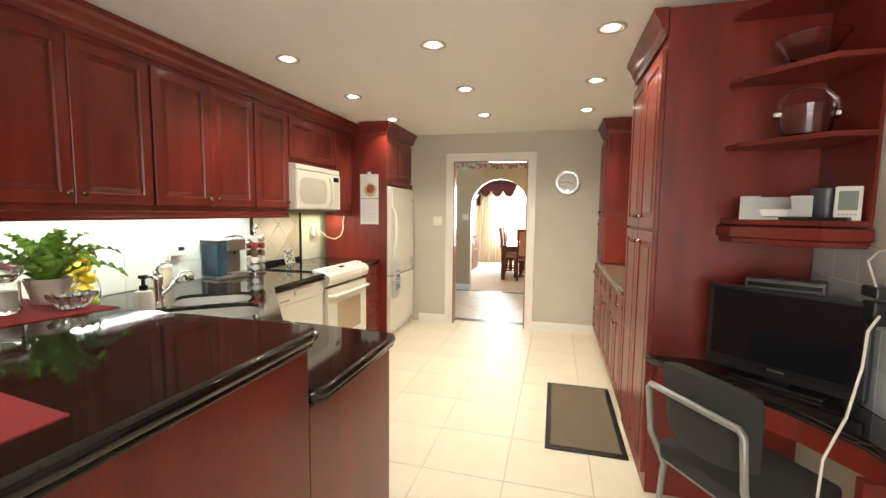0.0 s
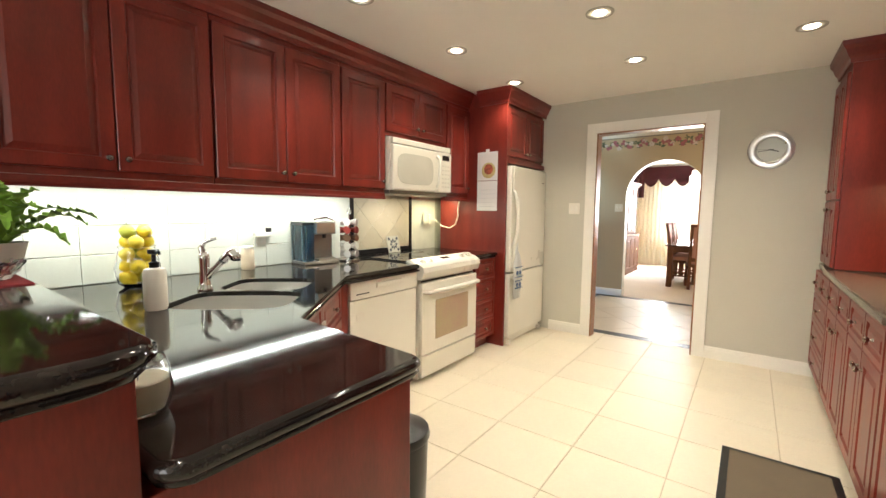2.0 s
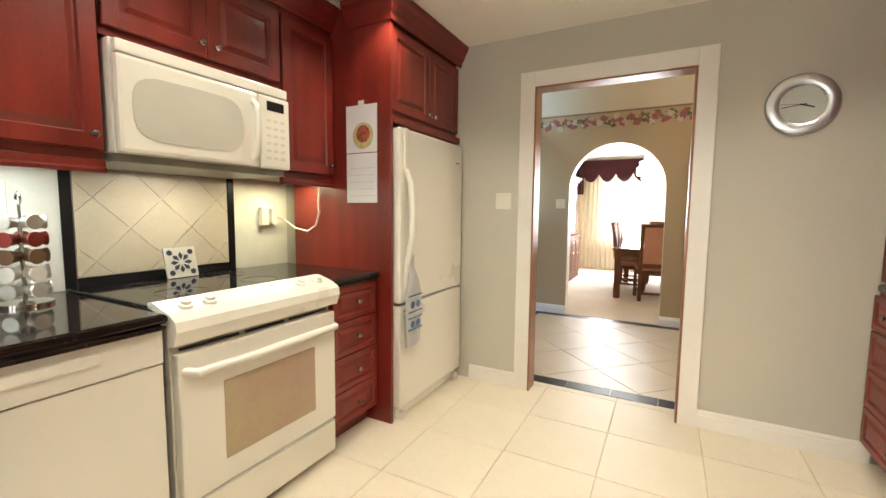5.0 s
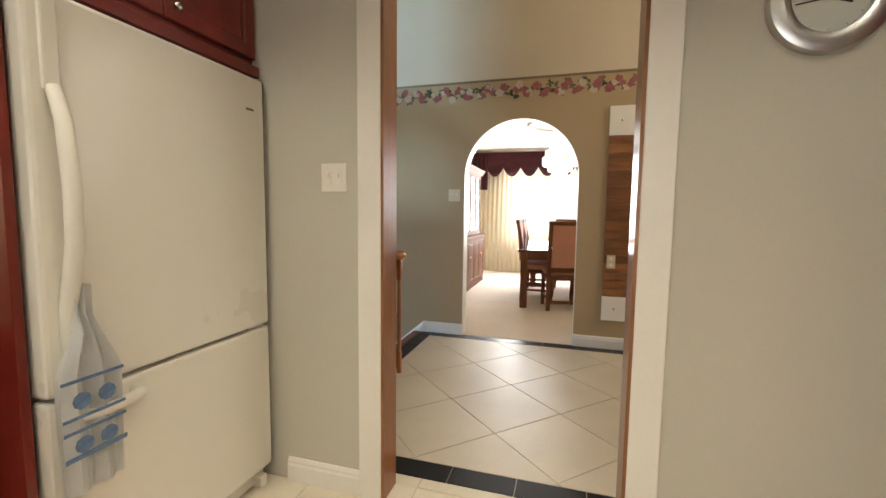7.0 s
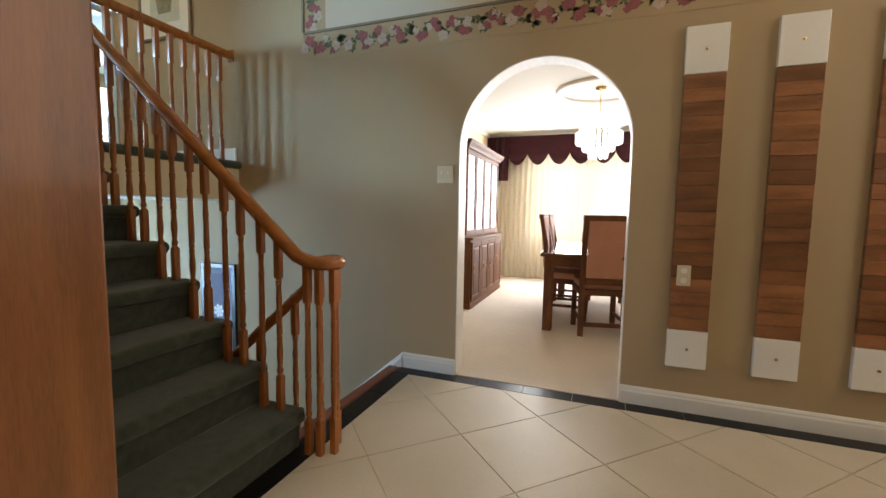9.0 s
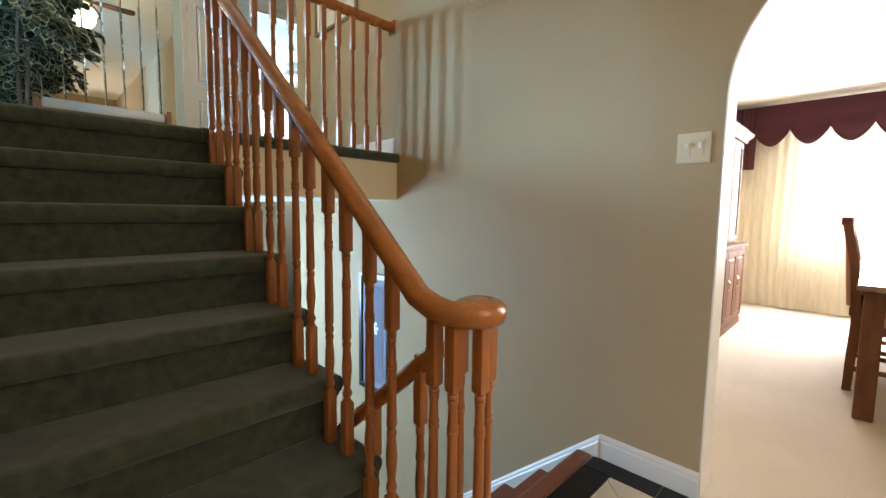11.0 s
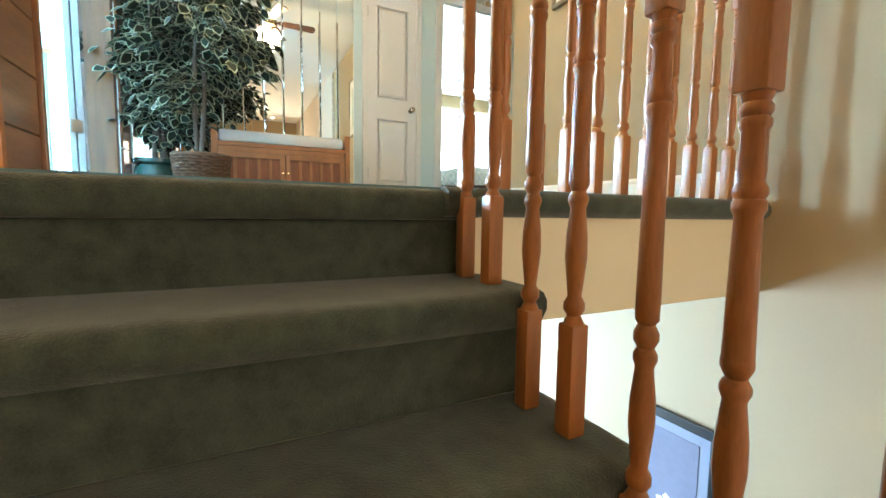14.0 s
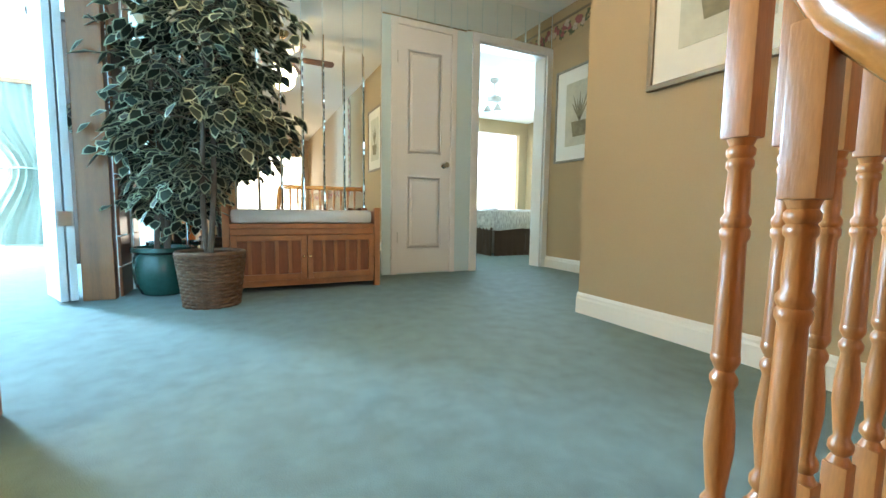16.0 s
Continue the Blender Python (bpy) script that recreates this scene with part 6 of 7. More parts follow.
for k in range(12):
    part("board", box(nb(), -4.84, 5.50, LAND + 0.19 * k, -4.575, 5.516, LAND + 0.19 * k + 0.185, 0.004), PLANK, NEARP)
bm = nb()
box(bm, -4.572, 5.37, LAND, -4.545, 5.522, 3.55, 0.003)
box(bm, -3.80, 5.37, LAND, -3.782, 5.522, 3.55, 0.003)
box(bm, -4.545, 5.37, 3.53, -3.80, 5.522, 3.55, 0.003)
structure("trim_bathroom_jamb", bm, OAK, "honey oak jamb of the bathroom doorway")
BATH = tagged(new("door_bathroom"), "cream painted bathroom door standing open", "door", "", "structure")
BATH.matrix_world = pose(-4.50, 5.355, LAND + 0.012)
part("leaf", box(nb(), -0.02, -0.70, 0, 0.015, 0.0, 2.0, 0.003), PAINT_CREAM, BATH)
for z in (0.30, 1.62):
    part("hinge", box(nb(), 0.015, -0.035, z, 0.019, 0.0, z + 0.10, 0.001), BRASS, BATH, "brass hinge")
BIF = thing("folding_door", pose(-6.375, 5.262, LAND, 0, 0, 27), "white folding door pushed back against the jamb", "door")
BLUEW = mat("bluish_white_paint", (0.72, 0.78, 0.80), 0.4, vary=0.05)
for k in range(2):
    part("leaf", box(nb(), -0.33, -0.036 - 0.042 * k, 0.012, 0.0, -0.002 - 0.042 * k, 2.05, 0.003), BLUEW, BIF)
part("hinge", box(nb(), 0.0005, -0.07, 0.42, 0.004, -0.01, 0.50, 0.001), STEEL, BIF)
part("hinge", box(nb(), 0.0005, -0.07, 1.62, 0.004, -0.01, 1.70, 0.001), STEEL, BIF)


BENCH_PANEL = mat("bench_panel_wood", (0.27, 0.085, 0.032), 0.45, vary=0.4, scale=5, fine=60, bump=0.04, stretch=(4, 4, 1))


def bench():
    ob = thing("storage_bench", pose(-6.30, 5.97, LAND, 0, 0, 90), "brown wooden storage bench with slatted doors and a white cushion", "bench")
    w, d, h = 0.975, 0.38, 0.545
    for x in (0.0, w - 0.035):
        part("side_panel", box(nb(), x, 0.02, 0.03, x + 0.035, d - 0.02, h - 0.02, 0.003), BENCH_OAK, ob)
        for y in (0.0, d - 0.04):
            part("leg", box(nb(), x, y, 0, x + 0.04, y + 0.04, h, 0.004), BENCH_OAK, ob)
    part("seat_board", box(nb(), 0.036, 0.004, 0.405, w - 0.036, d - 0.004, 0.435, 0.003), BENCH_OAK, ob)
    part("apron", box(nb(), 0.041, 0.004, 0.365, w - 0.041, 0.03, 0.403, 0.003), BENCH_OAK, ob)
    part("bottom_rail", box(nb(), 0.041, 0.004, 0.035, w - 0.041, 0.03, 0.075, 0.003), BENCH_OAK, ob)
    part("back_panel", box(nb(), 0.036, d - 0.03, 0.03, w - 0.036, d - 0.01, 0.40, 0.002), BENCH_OAK, ob)
    part("bottom_board", box(nb(), 0.036, 0.03, 0.05, w - 0.036, d - 0.03, 0.065, 0.002), BENCH_OAK, ob)
    for a in (0.043, w / 2 + 0.002):
        b = a + (w - 0.09) / 2
        dr = part("door", box(nb(), a, 0.006, 0.078, b, 0.018, 0.362, 0.002), BENCH_PANEL, ob)
        for x0, x1, z0, z1 in ((a, a + 0.035, 0.078, 0.362), (b - 0.035, b, 0.078, 0.362), (a + 0.035, b - 0.035, 0.325, 0.362), (a + 0.035, b - 0.035, 0.078, 0.115)):
            part("stile", box(nb(), x0, -0.014, z0, x1, 0.006, z1, 0.002), BENCH_OAK, dr)
        for q in range(4):
            x0 = a + 0.035 + 0.058 + q * 0.0785
            part("slat", box(nb(), x0, -0.008, 0.116, x0 + 0.0215, 0.006, 0.324, 0.002), BENCH_OAK, dr)
        kx = b - 0.018 if a < 0.3 else a + 0.018
        part("knob", lathe(nb(), [(0.006, 0), (0.005, 0.008), (0.010, 0.014), (0.006, 0.02)], 10), BRASS, dr, "", True, at=pose(kx, -0.006, 0.225, 90))
    cu = part("cushion", box(nb(), 0.045, 0.012, 0.436, w - 0.045, d - 0.012, 0.525, 0.03), mat("white_cushion_cloth", (0.68, 0.68, 0.66), 0.9, vary=0.08, scale=5, fine=300, bump=0.2), ob, "white cloth cushion", True)


bench()


def leaf_mats():
    dark = mat("ficus_leaf_green", (0.014, 0.036, 0.021), 0.5, vary=0.5, scale=3, fine=30, bump=0.02)
    edge = mat("ficus_leaf_margin", (0.42, 0.46, 0.32), 0.5, vary=0.25, scale=4, fine=30, bump=0.02)
    return dark, edge


LEAF_D, LEAF_E = leaf_mats()


def leafy_tree(name, m, pot, height, crown_r, crown_z, leaves, seed, label):
    rng = random.Random(seed)
    ob = thing(name, m, label, "plant")
    if pot == "basket":
        prof = [(0.125, 0), (0.132, 0.02), (0.155, 0.25), (0.166, 0.28), (0.16, 0.295), (0.145, 0.28)]
        bm = nb()
        # woven rings of short canes
        bw = mat("woven_cane", (0.17, 0.09, 0.05), 0.55, vary=0.45, scale=30, fine=120, bump=0.2)
        for r in range(15):
            z = 0.01 + r * 0.0185
            rad = 0.128 + 0.033 * z / 0.28
            pts = []
            for k in range(60):
                a = 2 * math.pi * k / 60
                wob = 0.006 * (1 if (k // 2 + r) % 2 else -1)
                pts.append(((rad + wob) * math.cos(a), (rad + wob) * math.sin(a), z))
            tube(bm, pts, 0.0105, 5, True)
        p = part("basket", bm, bw, ob, "dark woven cane basket", True)
        part("rim", tube(nb(), [(0.163 * math.cos(a), 0.163 * math.sin(a), 0.288) for a in (2 * math.pi * k / 40 for k in range(40))], 0.012, 8, True), bw, p, "", True)
        part("liner", lathe(nb(), [(0.115, 0.003), (0.145, 0.25), (0.143, 0.262)], 24), mat("dry_moss", (0.10, 0.07, 0.045), 0.95, vary=0.6, scale=30, fine=150, bump=0.8), ob)
        top = 0.262
    else:
        part("pot", lathe(nb(), [(0.10, 0), (0.12, 0.01), (0.15, 0.08), (0.16, 0.15), (0.15, 0.23), (0.14, 0.25), (0.165, 0.265), (0.165, 0.29), (0.15, 0.29), (0.14, 0.25)], 32), mat("dark_green_glaze", (0.018, 0.075, 0.062), 0.22, vary=0.35, scale=6, fine=50, bump=0.02), ob, "dark green glazed ceramic pot", True)
        part("soil", lathe(nb(), [(0.01, 0.24), (0.146, 0.245), (0.01, 0.262)], 20), mat("soil", (0.06, 0.045, 0.03), 0.95, vary=0.5, scale=30, bump=0.6), ob)
        top = 0.25
    bark = mat("grey_bark", (0.17, 0.135, 0.105), 0.85, vary=0.45, scale=12, fine=60, bump=0.4, stretch=(4, 4, 1))
    bm = nb()
    tips = []
    for s in range(2 if pot == "basket" else 3):
        ph = s * 2.4 + seed
        pts = [(0.03 * math.cos(ph + z * 3.0) * (1 - 0.2 * z), 0.03 * math.sin(ph + z * 3.0), z) for z in [top - 0.02 + (height * 0.82 - top) * q / 10 for q in range(11)]]
        tube(bm, pts, [0.016 - 0.0009 * q for q in range(11)], 8)
    for q in range(46):
        z = rng.uniform(crown_z[0] - 0.1, height * 0.85)
        a = rng.uniform(0, 2 * math.pi)
        fr = (z - crown_z[0]) / (crown_z[1] - crown_z[0])
        ln = crown_r * rng.uniform(0.5, 0.98) * max(0.35, math.sin(math.pi * min(max(0.18 + 0.72 * fr, 0), 1)))
        d = Vector((math.cos(a), math.sin(a), rng.uniform(0.1, 0.9)))
        p0 = Vector((0, 0, z))
        p1 = p0 + d * ln * 0.6
        p2 = p0 + Vector((d.x * ln, d.y * ln, d.z * ln * 0.55 - 0.08))
        tube(bm, [p0, p1, p2], [0.007, 0.005, 0.002], 5)
        tips += [(p0.lerp(p1, t) if t < 1 else p1.lerp(p2, t - 1), t) for t in (0.6, 0.9, 1.2, 1.5, 1.8, 2.0)]
    part("trunk", bm, bark, ob, "slim twisted grey-brown trunk", True)
    verts, faces, mids = [], [], []
    for q in range(leaves):
        c, t = rng.choice(tips)
        c = c + Vector((rng.gauss(0, 0.055), rng.gauss(0, 0.055), rng.gauss(0, 0.05)))
        a = math.atan2(c.y, c.x) + rng.gauss(0, 0.9)
        ln, wd = rng.uniform(0.075, 0.125), rng.uniform(0.023, 0.035)
        d = Vector((math.cos(a), math.sin(a), rng.uniform(-1.2, 0.1))).normalized()
        sd = d.cross(Vector((rng.gauss(0, 0.3), rng.gauss(0, 0.3), 1))).normalized()
        up = sd.cross(d).normalized()
        b = len(verts)
        droop = up * -0.012
        outer = [c, c + d * ln * 0.35 + sd * wd + up * 0.004, c + d * ln * 0.7 + sd * wd * 0.75 + droop * 0.4, c + d * ln + droop, c + d * ln * 0.7 - sd * wd * 0.75 + droop * 0.4, c + d * ln * 0.35 - sd * wd + up * 0.004]
        inner = [c + d * ln * 0.1, c + d * ln * 0.36 + sd * wd * 0.86, c + d * ln * 0.65 + sd * wd * 0.58 + droop * 0.4, c + d * ln * 0.86 + droop * 0.8, c + d * ln * 0.65 - sd * wd * 0.58 + droop * 0.4, c + d * ln * 0.36 - sd * wd * 0.86]
        verts += [tuple(v) for v in outer + inner]
        faces.append(tuple(b + 6 + k for k in range(6)))
        mids.append(0)
        for k in range(6):
            faces.append((b + k, b + (k + 1) % 6, b + 6 + (k + 1) % 6, b + 6 + k))
            mids.append(1)
    me = bpy.data.meshes.new("foliage")
    me.from_pydata(verts, [], faces)
    me.materials.append(LEAF_D)
    me.materials.append(LEAF_E)
    me.polygons.foreach_set("material_index", mids)
    o = new("foliage", me)
    o.parent = ob
    o["label"] = "dark green leaves with pale cream edges"
    return ob


leafy_tree("ficus_tree", pose(-6.05, 5.925, LAND), "basket", 2.15, 0.50, (0.72, 2.1), 1650, 3, "artificial ficus tree with variegated leaves in a woven basket")
leafy_tree("ficus_shrub", pose(-6.50, 5.64, LAND), "pot", 1.75, 0.36, (0.60, 1.7), 900, 8, "smaller variegated ficus in a green ceramic pot")


def picture(name, m, w, h, fw, frame_mat, label, plant=True, mount=(0.78, 0.74, 0.64)):
    """A framed print that hangs on a wall; it looks to -y of its own frame."""
    ob = thing(name, m, label, "picture")
    bm = nb()
    for x0, x1, z0, z1 in ((0, w, 0, fw), (0, w, h - fw, h), (0, fw, fw, h - fw), (w - fw, w, fw, h - fw)):
        box(bm, x0, -0.022, z0, x1, 0, z1, 0.004)
    part("frame", bm, frame_mat, ob)
    part("mount", box(nb(), fw, -0.010, fw, w - fw, -0.002, h - fw), mat("mount_board", mount, 0.8, vary=0.05), ob)
    ml = 0.22 * w
    part("print", box(nb(), ml, -0.0125, ml, w - ml, -0.0102, h - ml), mat("botanical_print", (0.62, 0.60, 0.48) if plant else (0.20, 0.20, 0.26), 0.8, vary=0.2, scale=6, fine=40), ob, "faded botanical print")
    if plant:
        g = mat("print_ink", (0.30, 0.27, 0.17), 0.8, vary=0.4, scale=14)
        bm = nb()
        prism(bm, [(w * 0.38, h * 0.26), (w * 0.62, h * 0.26), (w * 0.66, h * 0.42), (w * 0.34, h * 0.42)], 0.0126, 0.0134)
        for k in range(7):
            a = radians(60 + 10 * k)
            x, z = w * 0.5, h * 0.42
            L = h * (0.30 if k % 2 else 0.24)
            dx, dz = math.cos(a), math.sin(a)
            prism(bm, [(x - 0.006, z), (x + 0.006, z), (x + dx * L * 0.6 + 0.008, z + dz * L * 0.6), (x + dx * L, z + dz * L), (x + dx * L * 0.6 - 0.008, z + dz * L * 0.6)], 0.0126, 0.0134)
        part("printed_plant", bm, g, ob, "", at=pose(0, 0, 0, 90))
    return ob


SILVER = mat("dark_silver_frame", (0.30, 0.29, 0.25), 0.35, metal=0.7, vary=0.3, scale=20)
picture("framed_print", pose(-6.62, 8.748, 2.487), 0.62, 0.82, 0.018, SILVER, "framed botanical print with a pale mount", mount=(0.82, 0.82, 0.78))
picture("framed_print_near", pose(-4.78, 7.698, 2.555), 0.62, 0.82, 0.024, mat("bronze_frame", (0.26, 0.20, 0.13), 0.4, metal=0.5, vary=0.3), "framed print of a potted plant on the tan wall")
PIC = picture("framed_flower_picture", pose(-4.14, 7.698, -0.26), 0.385, 0.91, 0.04, BLACKPL, "narrow black framed picture of white flowers beside the lower flight", False, (0.25, 0.27, 0.32))
bm = nb()
for k in range(7):
    a = 2 * math.pi * k / 7
    prism(bm, [(0.19, 0.5), (0.19 + 0.05 * math.cos(a - 0.35), 0.5 + 0.05 * math.sin(a - 0.35)), (0.19 + 0.062 * math.cos(a), 0.5 + 0.062 * math.sin(a)), (0.19 + 0.05 * math.cos(a + 0.35), 0.5 + 0.05 * math.sin(a + 0.35))], 0.0136, 0.0146)
part("flower", bm, DOORW, PIC, "white printed flower", at=pose(0, 0, 0, 90))


# wallpaper border: band with small flat blossoms and leaves
ROSE = [mat("border_rose", (0.36, 0.12, 0.12), 0.8, vary=0.3, scale=30), mat("border_cream_bloom", (0.55, 0.44, 0.34), 0.8, vary=0.2, scale=30), mat("border_leaf", (0.13, 0.15, 0.08), 0.8, vary=0.4, scale=30)]


def border(name, m, length, h, label, seed):
    """A printed paper band in the x-z plane that looks to -y, with raised paper-thin motifs."""
    rng = random.Random(seed)
    ob = tagged(new(name), label, "wallpaper", "", "structure")
    ob.matrix_world = m
    part("band", box(nb(), 0, -0.002, 0, length, 0, h), PAINT_HALL, ob)
    part("upper_edge", box(nb(), 0, -0.012, h, length, 0, h + 0.018, 0.003), mat("border_edge", (0.24, 0.19, 0.12), 0.6, vary=0.2), ob)
    bms = [nb(), nb(), nb()]
    n = int(length / 0.030)
    for k in range(n):
        cx = (k + 0.5) * length / n + rng.uniform(-0.01, 0.01)
        cz = h * (0.52 + 0.22 * math.sin(k * 1.35)) + rng.uniform(-0.01, 0.01)
        for q in range(6):
            a = rng.uniform(0, 2 * math.pi)
            L = rng.uniform(0.03, 0.06)
            dx, dz = math.cos(a) * L, math.sin(a) * L * 0.8
            px, pz = -dz * 0.28, dx * 0.28
            z1 = min(max(cz + dz, 0.008), h - 0.008)
            prism(bms[2], [(cx, cz), (cx + dx * 0.5 + px, cz + dz * 0.5 + pz), (cx + dx, z1), (cx + dx * 0.5 - px, cz + dz * 0.5 - pz)], 0.0022, 0.0030)
        which = 0 if k % 3 else 1
        if rng.random() < 0.72:
            rad = rng.uniform(0.022, 0.036)
            for q in range(5):
                a = 2 * math.pi * q / 5 + rng.random()
                x, z = cx + math.cos(a) * rad * 0.6, min(max(cz + math.sin(a) * rad * 0.6, 0.022), h - 0.022)
                prism(bms[which], [(x + rad * 0.55 * math.cos(t), z + rad * 0.55 * math.sin(t)) for t in (2 * math.pi * s / 7 for s in range(7))], 0.0032, 0.0040 + 0.0002 * q)
    for b, mt, nm in zip(bms, ROSE, ("rose_blossoms", "cream_blossoms", "leaves")):
        if len(b.verts):
            p = part(nm, b, mt, ob, at=pose(0, 0, 0, 90))
            p["kind"] = "stuff"
    return ob


border("wallpaper_border_foyer", pose(-3.03, NORTH_Y - 0.001, 2.22), 4.91, 0.19, "floral wallpaper border of roses with a dark top edge", 4)
border("wallpaper_border_rising", pose(-2.84, NORTH_Y - 0.001, 2.43, 0, -90, 0), 1.43, 0.19, "floral wallpaper border rising along the stair wall", 6)
structure("wall_foyer_upper", box(nb(), -2.84, NORTH_Y - 0.004, 2.429, EAST_X, NORTH_Y, CEIL_H), PAINT_UPPER, "light beige upper wall over the wallpaper border")
border("wallpaper_border_upper", pose(MIR_X + 0.02, 8.749, 3.575), 1.56, 0.185, "floral wallpaper border under the hall ceiling", 5)


# ceiling fan over the landing
def ceiling_fan(name, m, lit, label):
    ob = thing(name, m, label, "ceiling fan")
    part("canopy", lathe(nb(), [(0.03, -0.06), (0.06, -0.03), (0.07, 0)], 20), BRASS if lit else DOORW, ob, "", True)
    part("rod", tube(nb(), [(0, 0, -0.22), (0, 0, -0.05)], 0.012, 10), BRASS if lit else DOORW, ob)
    part("motor", lathe(nb(), [(0.05, -0.33), (0.10, -0.31), (0.11, -0.25), (0.06, -0.215), (0.02, -0.21)], 24), BRASS if lit else DOORW, ob, "", True)
    for k in range(5):
        mm = Matrix.Rotation(2 * math.pi * k / 5 + 0.3, 4, "Z") @ Matrix.Rotation(radians(9), 4, "X")
        bm = nb()
        prism(bm, [(0.10, -0.015), (0.16, -0.05), (0.50, -0.062), (0.52, -0.03), (0.52, 0.03), (0.50, 0.062), (0.16, 0.05), (0.10, 0.015)], -0.275, -0.267)
        part("blade", bm, WALNUT if lit else DOORW, ob, at=mm)
    shade = glow("frosted_shade_lit", (1.0, 0.9, 0.72), 9.0) if lit else mat("frosted_shade", (0.8, 0.8, 0.78), 0.3)
    for k in range(3):
        a = 2 * math.pi * k / 3
        p = part("lamp_shade", lathe(nb(), [(0.02, -0.02), (0.035, -0.04), (0.06, -0.09), (0.058, -0.11), (0.03, -0.125)][::-1], 18), shade, ob, "frosted glass shade", True, at=pose(0.09 * math.cos(a), 0.09 * math.sin(a), -0.33))
    return ob


ceiling_fan("ceiling_fan", pose(-5.15, 6.5, CEIL_H), True, "brass ceiling fan with lit frosted lamp shades")
ceiling_fan("bedroom_ceiling_fan", pose(-8.6, 9.3, CEIL_H), False, "white ceiling fan in the far bedroom")


def curtain_mesh(w, h, folds, depth, pinch=None, seed=1):
    """Hanging cloth in the x-z plane with folds along it; pinch = (height, share of width) gathers it to its left side."""
    rng = random.Random(seed)
    bm = nb()
    nx, nz = folds * 8, 14
    rows = []
    for j in range(nz + 1):
        z = h * j / nz
        row = []
        for i in range(nx + 1):
            u = i / nx
            x = u * w
            amp = depth * (0.7 + 0.3 * math.sin(u * 9 + seed))
            if pinch:
                pz, ps = pinch
                k = math.exp(-((z - pz) / (0.45 if z > pz else 0.6)) ** 2)
                x = x * (1 - k * (1 - ps))
            row.append(bm.verts.new((x, amp * math.sin(u * folds * 2 * math.pi + 0.6 * math.sin(z * 2)), z)))
        rows.append(row)
    for a, b in zip(rows, rows[1:]):
        for k in range(nx):
            bm.faces.new((a[k], a[k + 1], b[k + 1], b[k]))
    bmesh.ops.solidify(bm, geom=bm.faces[:], thickness=0.004)
    return bm


def bowl_lamp():
    ob = thing("foyer_hanging_lamp", pose(-0.3, 6.46, CEIL_H), "brass hanging lamp with three lit upturned bowls", "hanging lamp")
    part("canopy", lathe(nb(), [(0.02, -0.05), (0.06, -0.02), (0.065, 0)], 18), BRASS, ob, "", True)
    part("stem", tube(nb(), [(0, 0, -1.42), (0, 0, -0.04)], 0.008, 8), BRASS, ob)
    lit = glow("lit_bowl_glass", (1.0, 0.86, 0.60), 5.0)
    for k in range(3):
        a = 2 * math.pi * k / 3 + 0.5
        dx, dy = math.cos(a), math.sin(a)
        arm = part("arm", tube(nb(), [(0, 0, -1.40), (0.10 * dx, 0.10 * dy, -1.43), (0.20 * dx, 0.20 * dy, -1.38), (0.24 * dx, 0.24 * dy, -1.31)], 0.008, 8), BRASS, ob, "", True)
        part("bowl", lathe(nb(), [(0.02, -1.31), (0.06, -1.28), (0.09, -1.22), (0.095, -1.20), (0.09, -1.20), (0.055, -1.27), (0.01, -1.295)], 20), lit, arm, "lit frosted bowl", True, at=pose(0.24 * dx, 0.24 * dy, 0))
    spot = thing("foyer_downlight", pose(1.45, 7.05, CEIL_H), "recessed foyer downlight, lit", "ceiling light")
    part("trim_ring", lathe(nb(), [(0.058, -0.002), (0.060, -0.006), (0.078, -0.006), (0.080, -0.001)], 28, caps=False), WHITE, spot, "", True)
    part("bulb", lathe(nb(), [(0.04, -0.0035), (0.038, -0.006), (0.02, -0.009), (0.001, -0.010)], 20), DOWN, spot, "", True)


bowl_lamp()
# bedroom seen past the landing
GREENC = sheer("pale_green_curtain", (0.40, 0.42, 0.35), 0.15)
C = thing("bedroom_curtain", pose(-10.56, 3.87, LAND + 0.03, 0, 0, -90), "pale green tied-back bedroom curtain", "curtain")
part("cloth", curtain_mesh(0.95, 2.0, 6, 0.05, (0.95, 0.45), 2), GREENC, C, "", True)
part("tie_band", tube(nb(), [(-0.02, 0.05, 0.95), (0.25, 0.07, 0.97), (0.52, 0.05, 0.95), (0.52, -0.05, 0.95), (0.25, -0.07, 0.97), (-0.02, -0.05, 0.95)], 0.012, 8, True), GREENC, C)
part("rod", box(nb(), -0.1, -0.03, 2.0, 1.9, 0.03, 2.06, 0.006), OAK_CASING, C, "oak pelmet board")
structure("wall_bedroom_window_glow", box(nb(), -10.775, 1.15, LAND + 0.05, -10.77, 3.5, 3.55), COOLGLOW, "bright window behind the bedroom curtain")


def armoire():
    ob = thing("armoire", pose(-7.95, 4.66, LAND, 0, 0, 0), "dark mahogany wardrobe with turned feet and a cornice", "wardrobe")
    part("body", box(nb(), -0.45, 0.0, 0.14, 0.0 - 0.0, 0.60, 2.0, 0.006), WALNUT, ob)
    part("cornice", box(nb(), -0.50, -0.06, 2.0, 0.04, 0.62, 2.07, 0.02), WALNUT, ob)
    for x in (-0.42, -0.03):
        for y in (0.04, 0.56):
            part("foot", lathe(nb(), [(0.02, 0), (0.03, 0.03), (0.018, 0.06), (0.035, 0.10), (0.03, 0.142)], 14, Matrix.Translation((x, y, 0))), WALNUT, ob, "", True)


armoire()


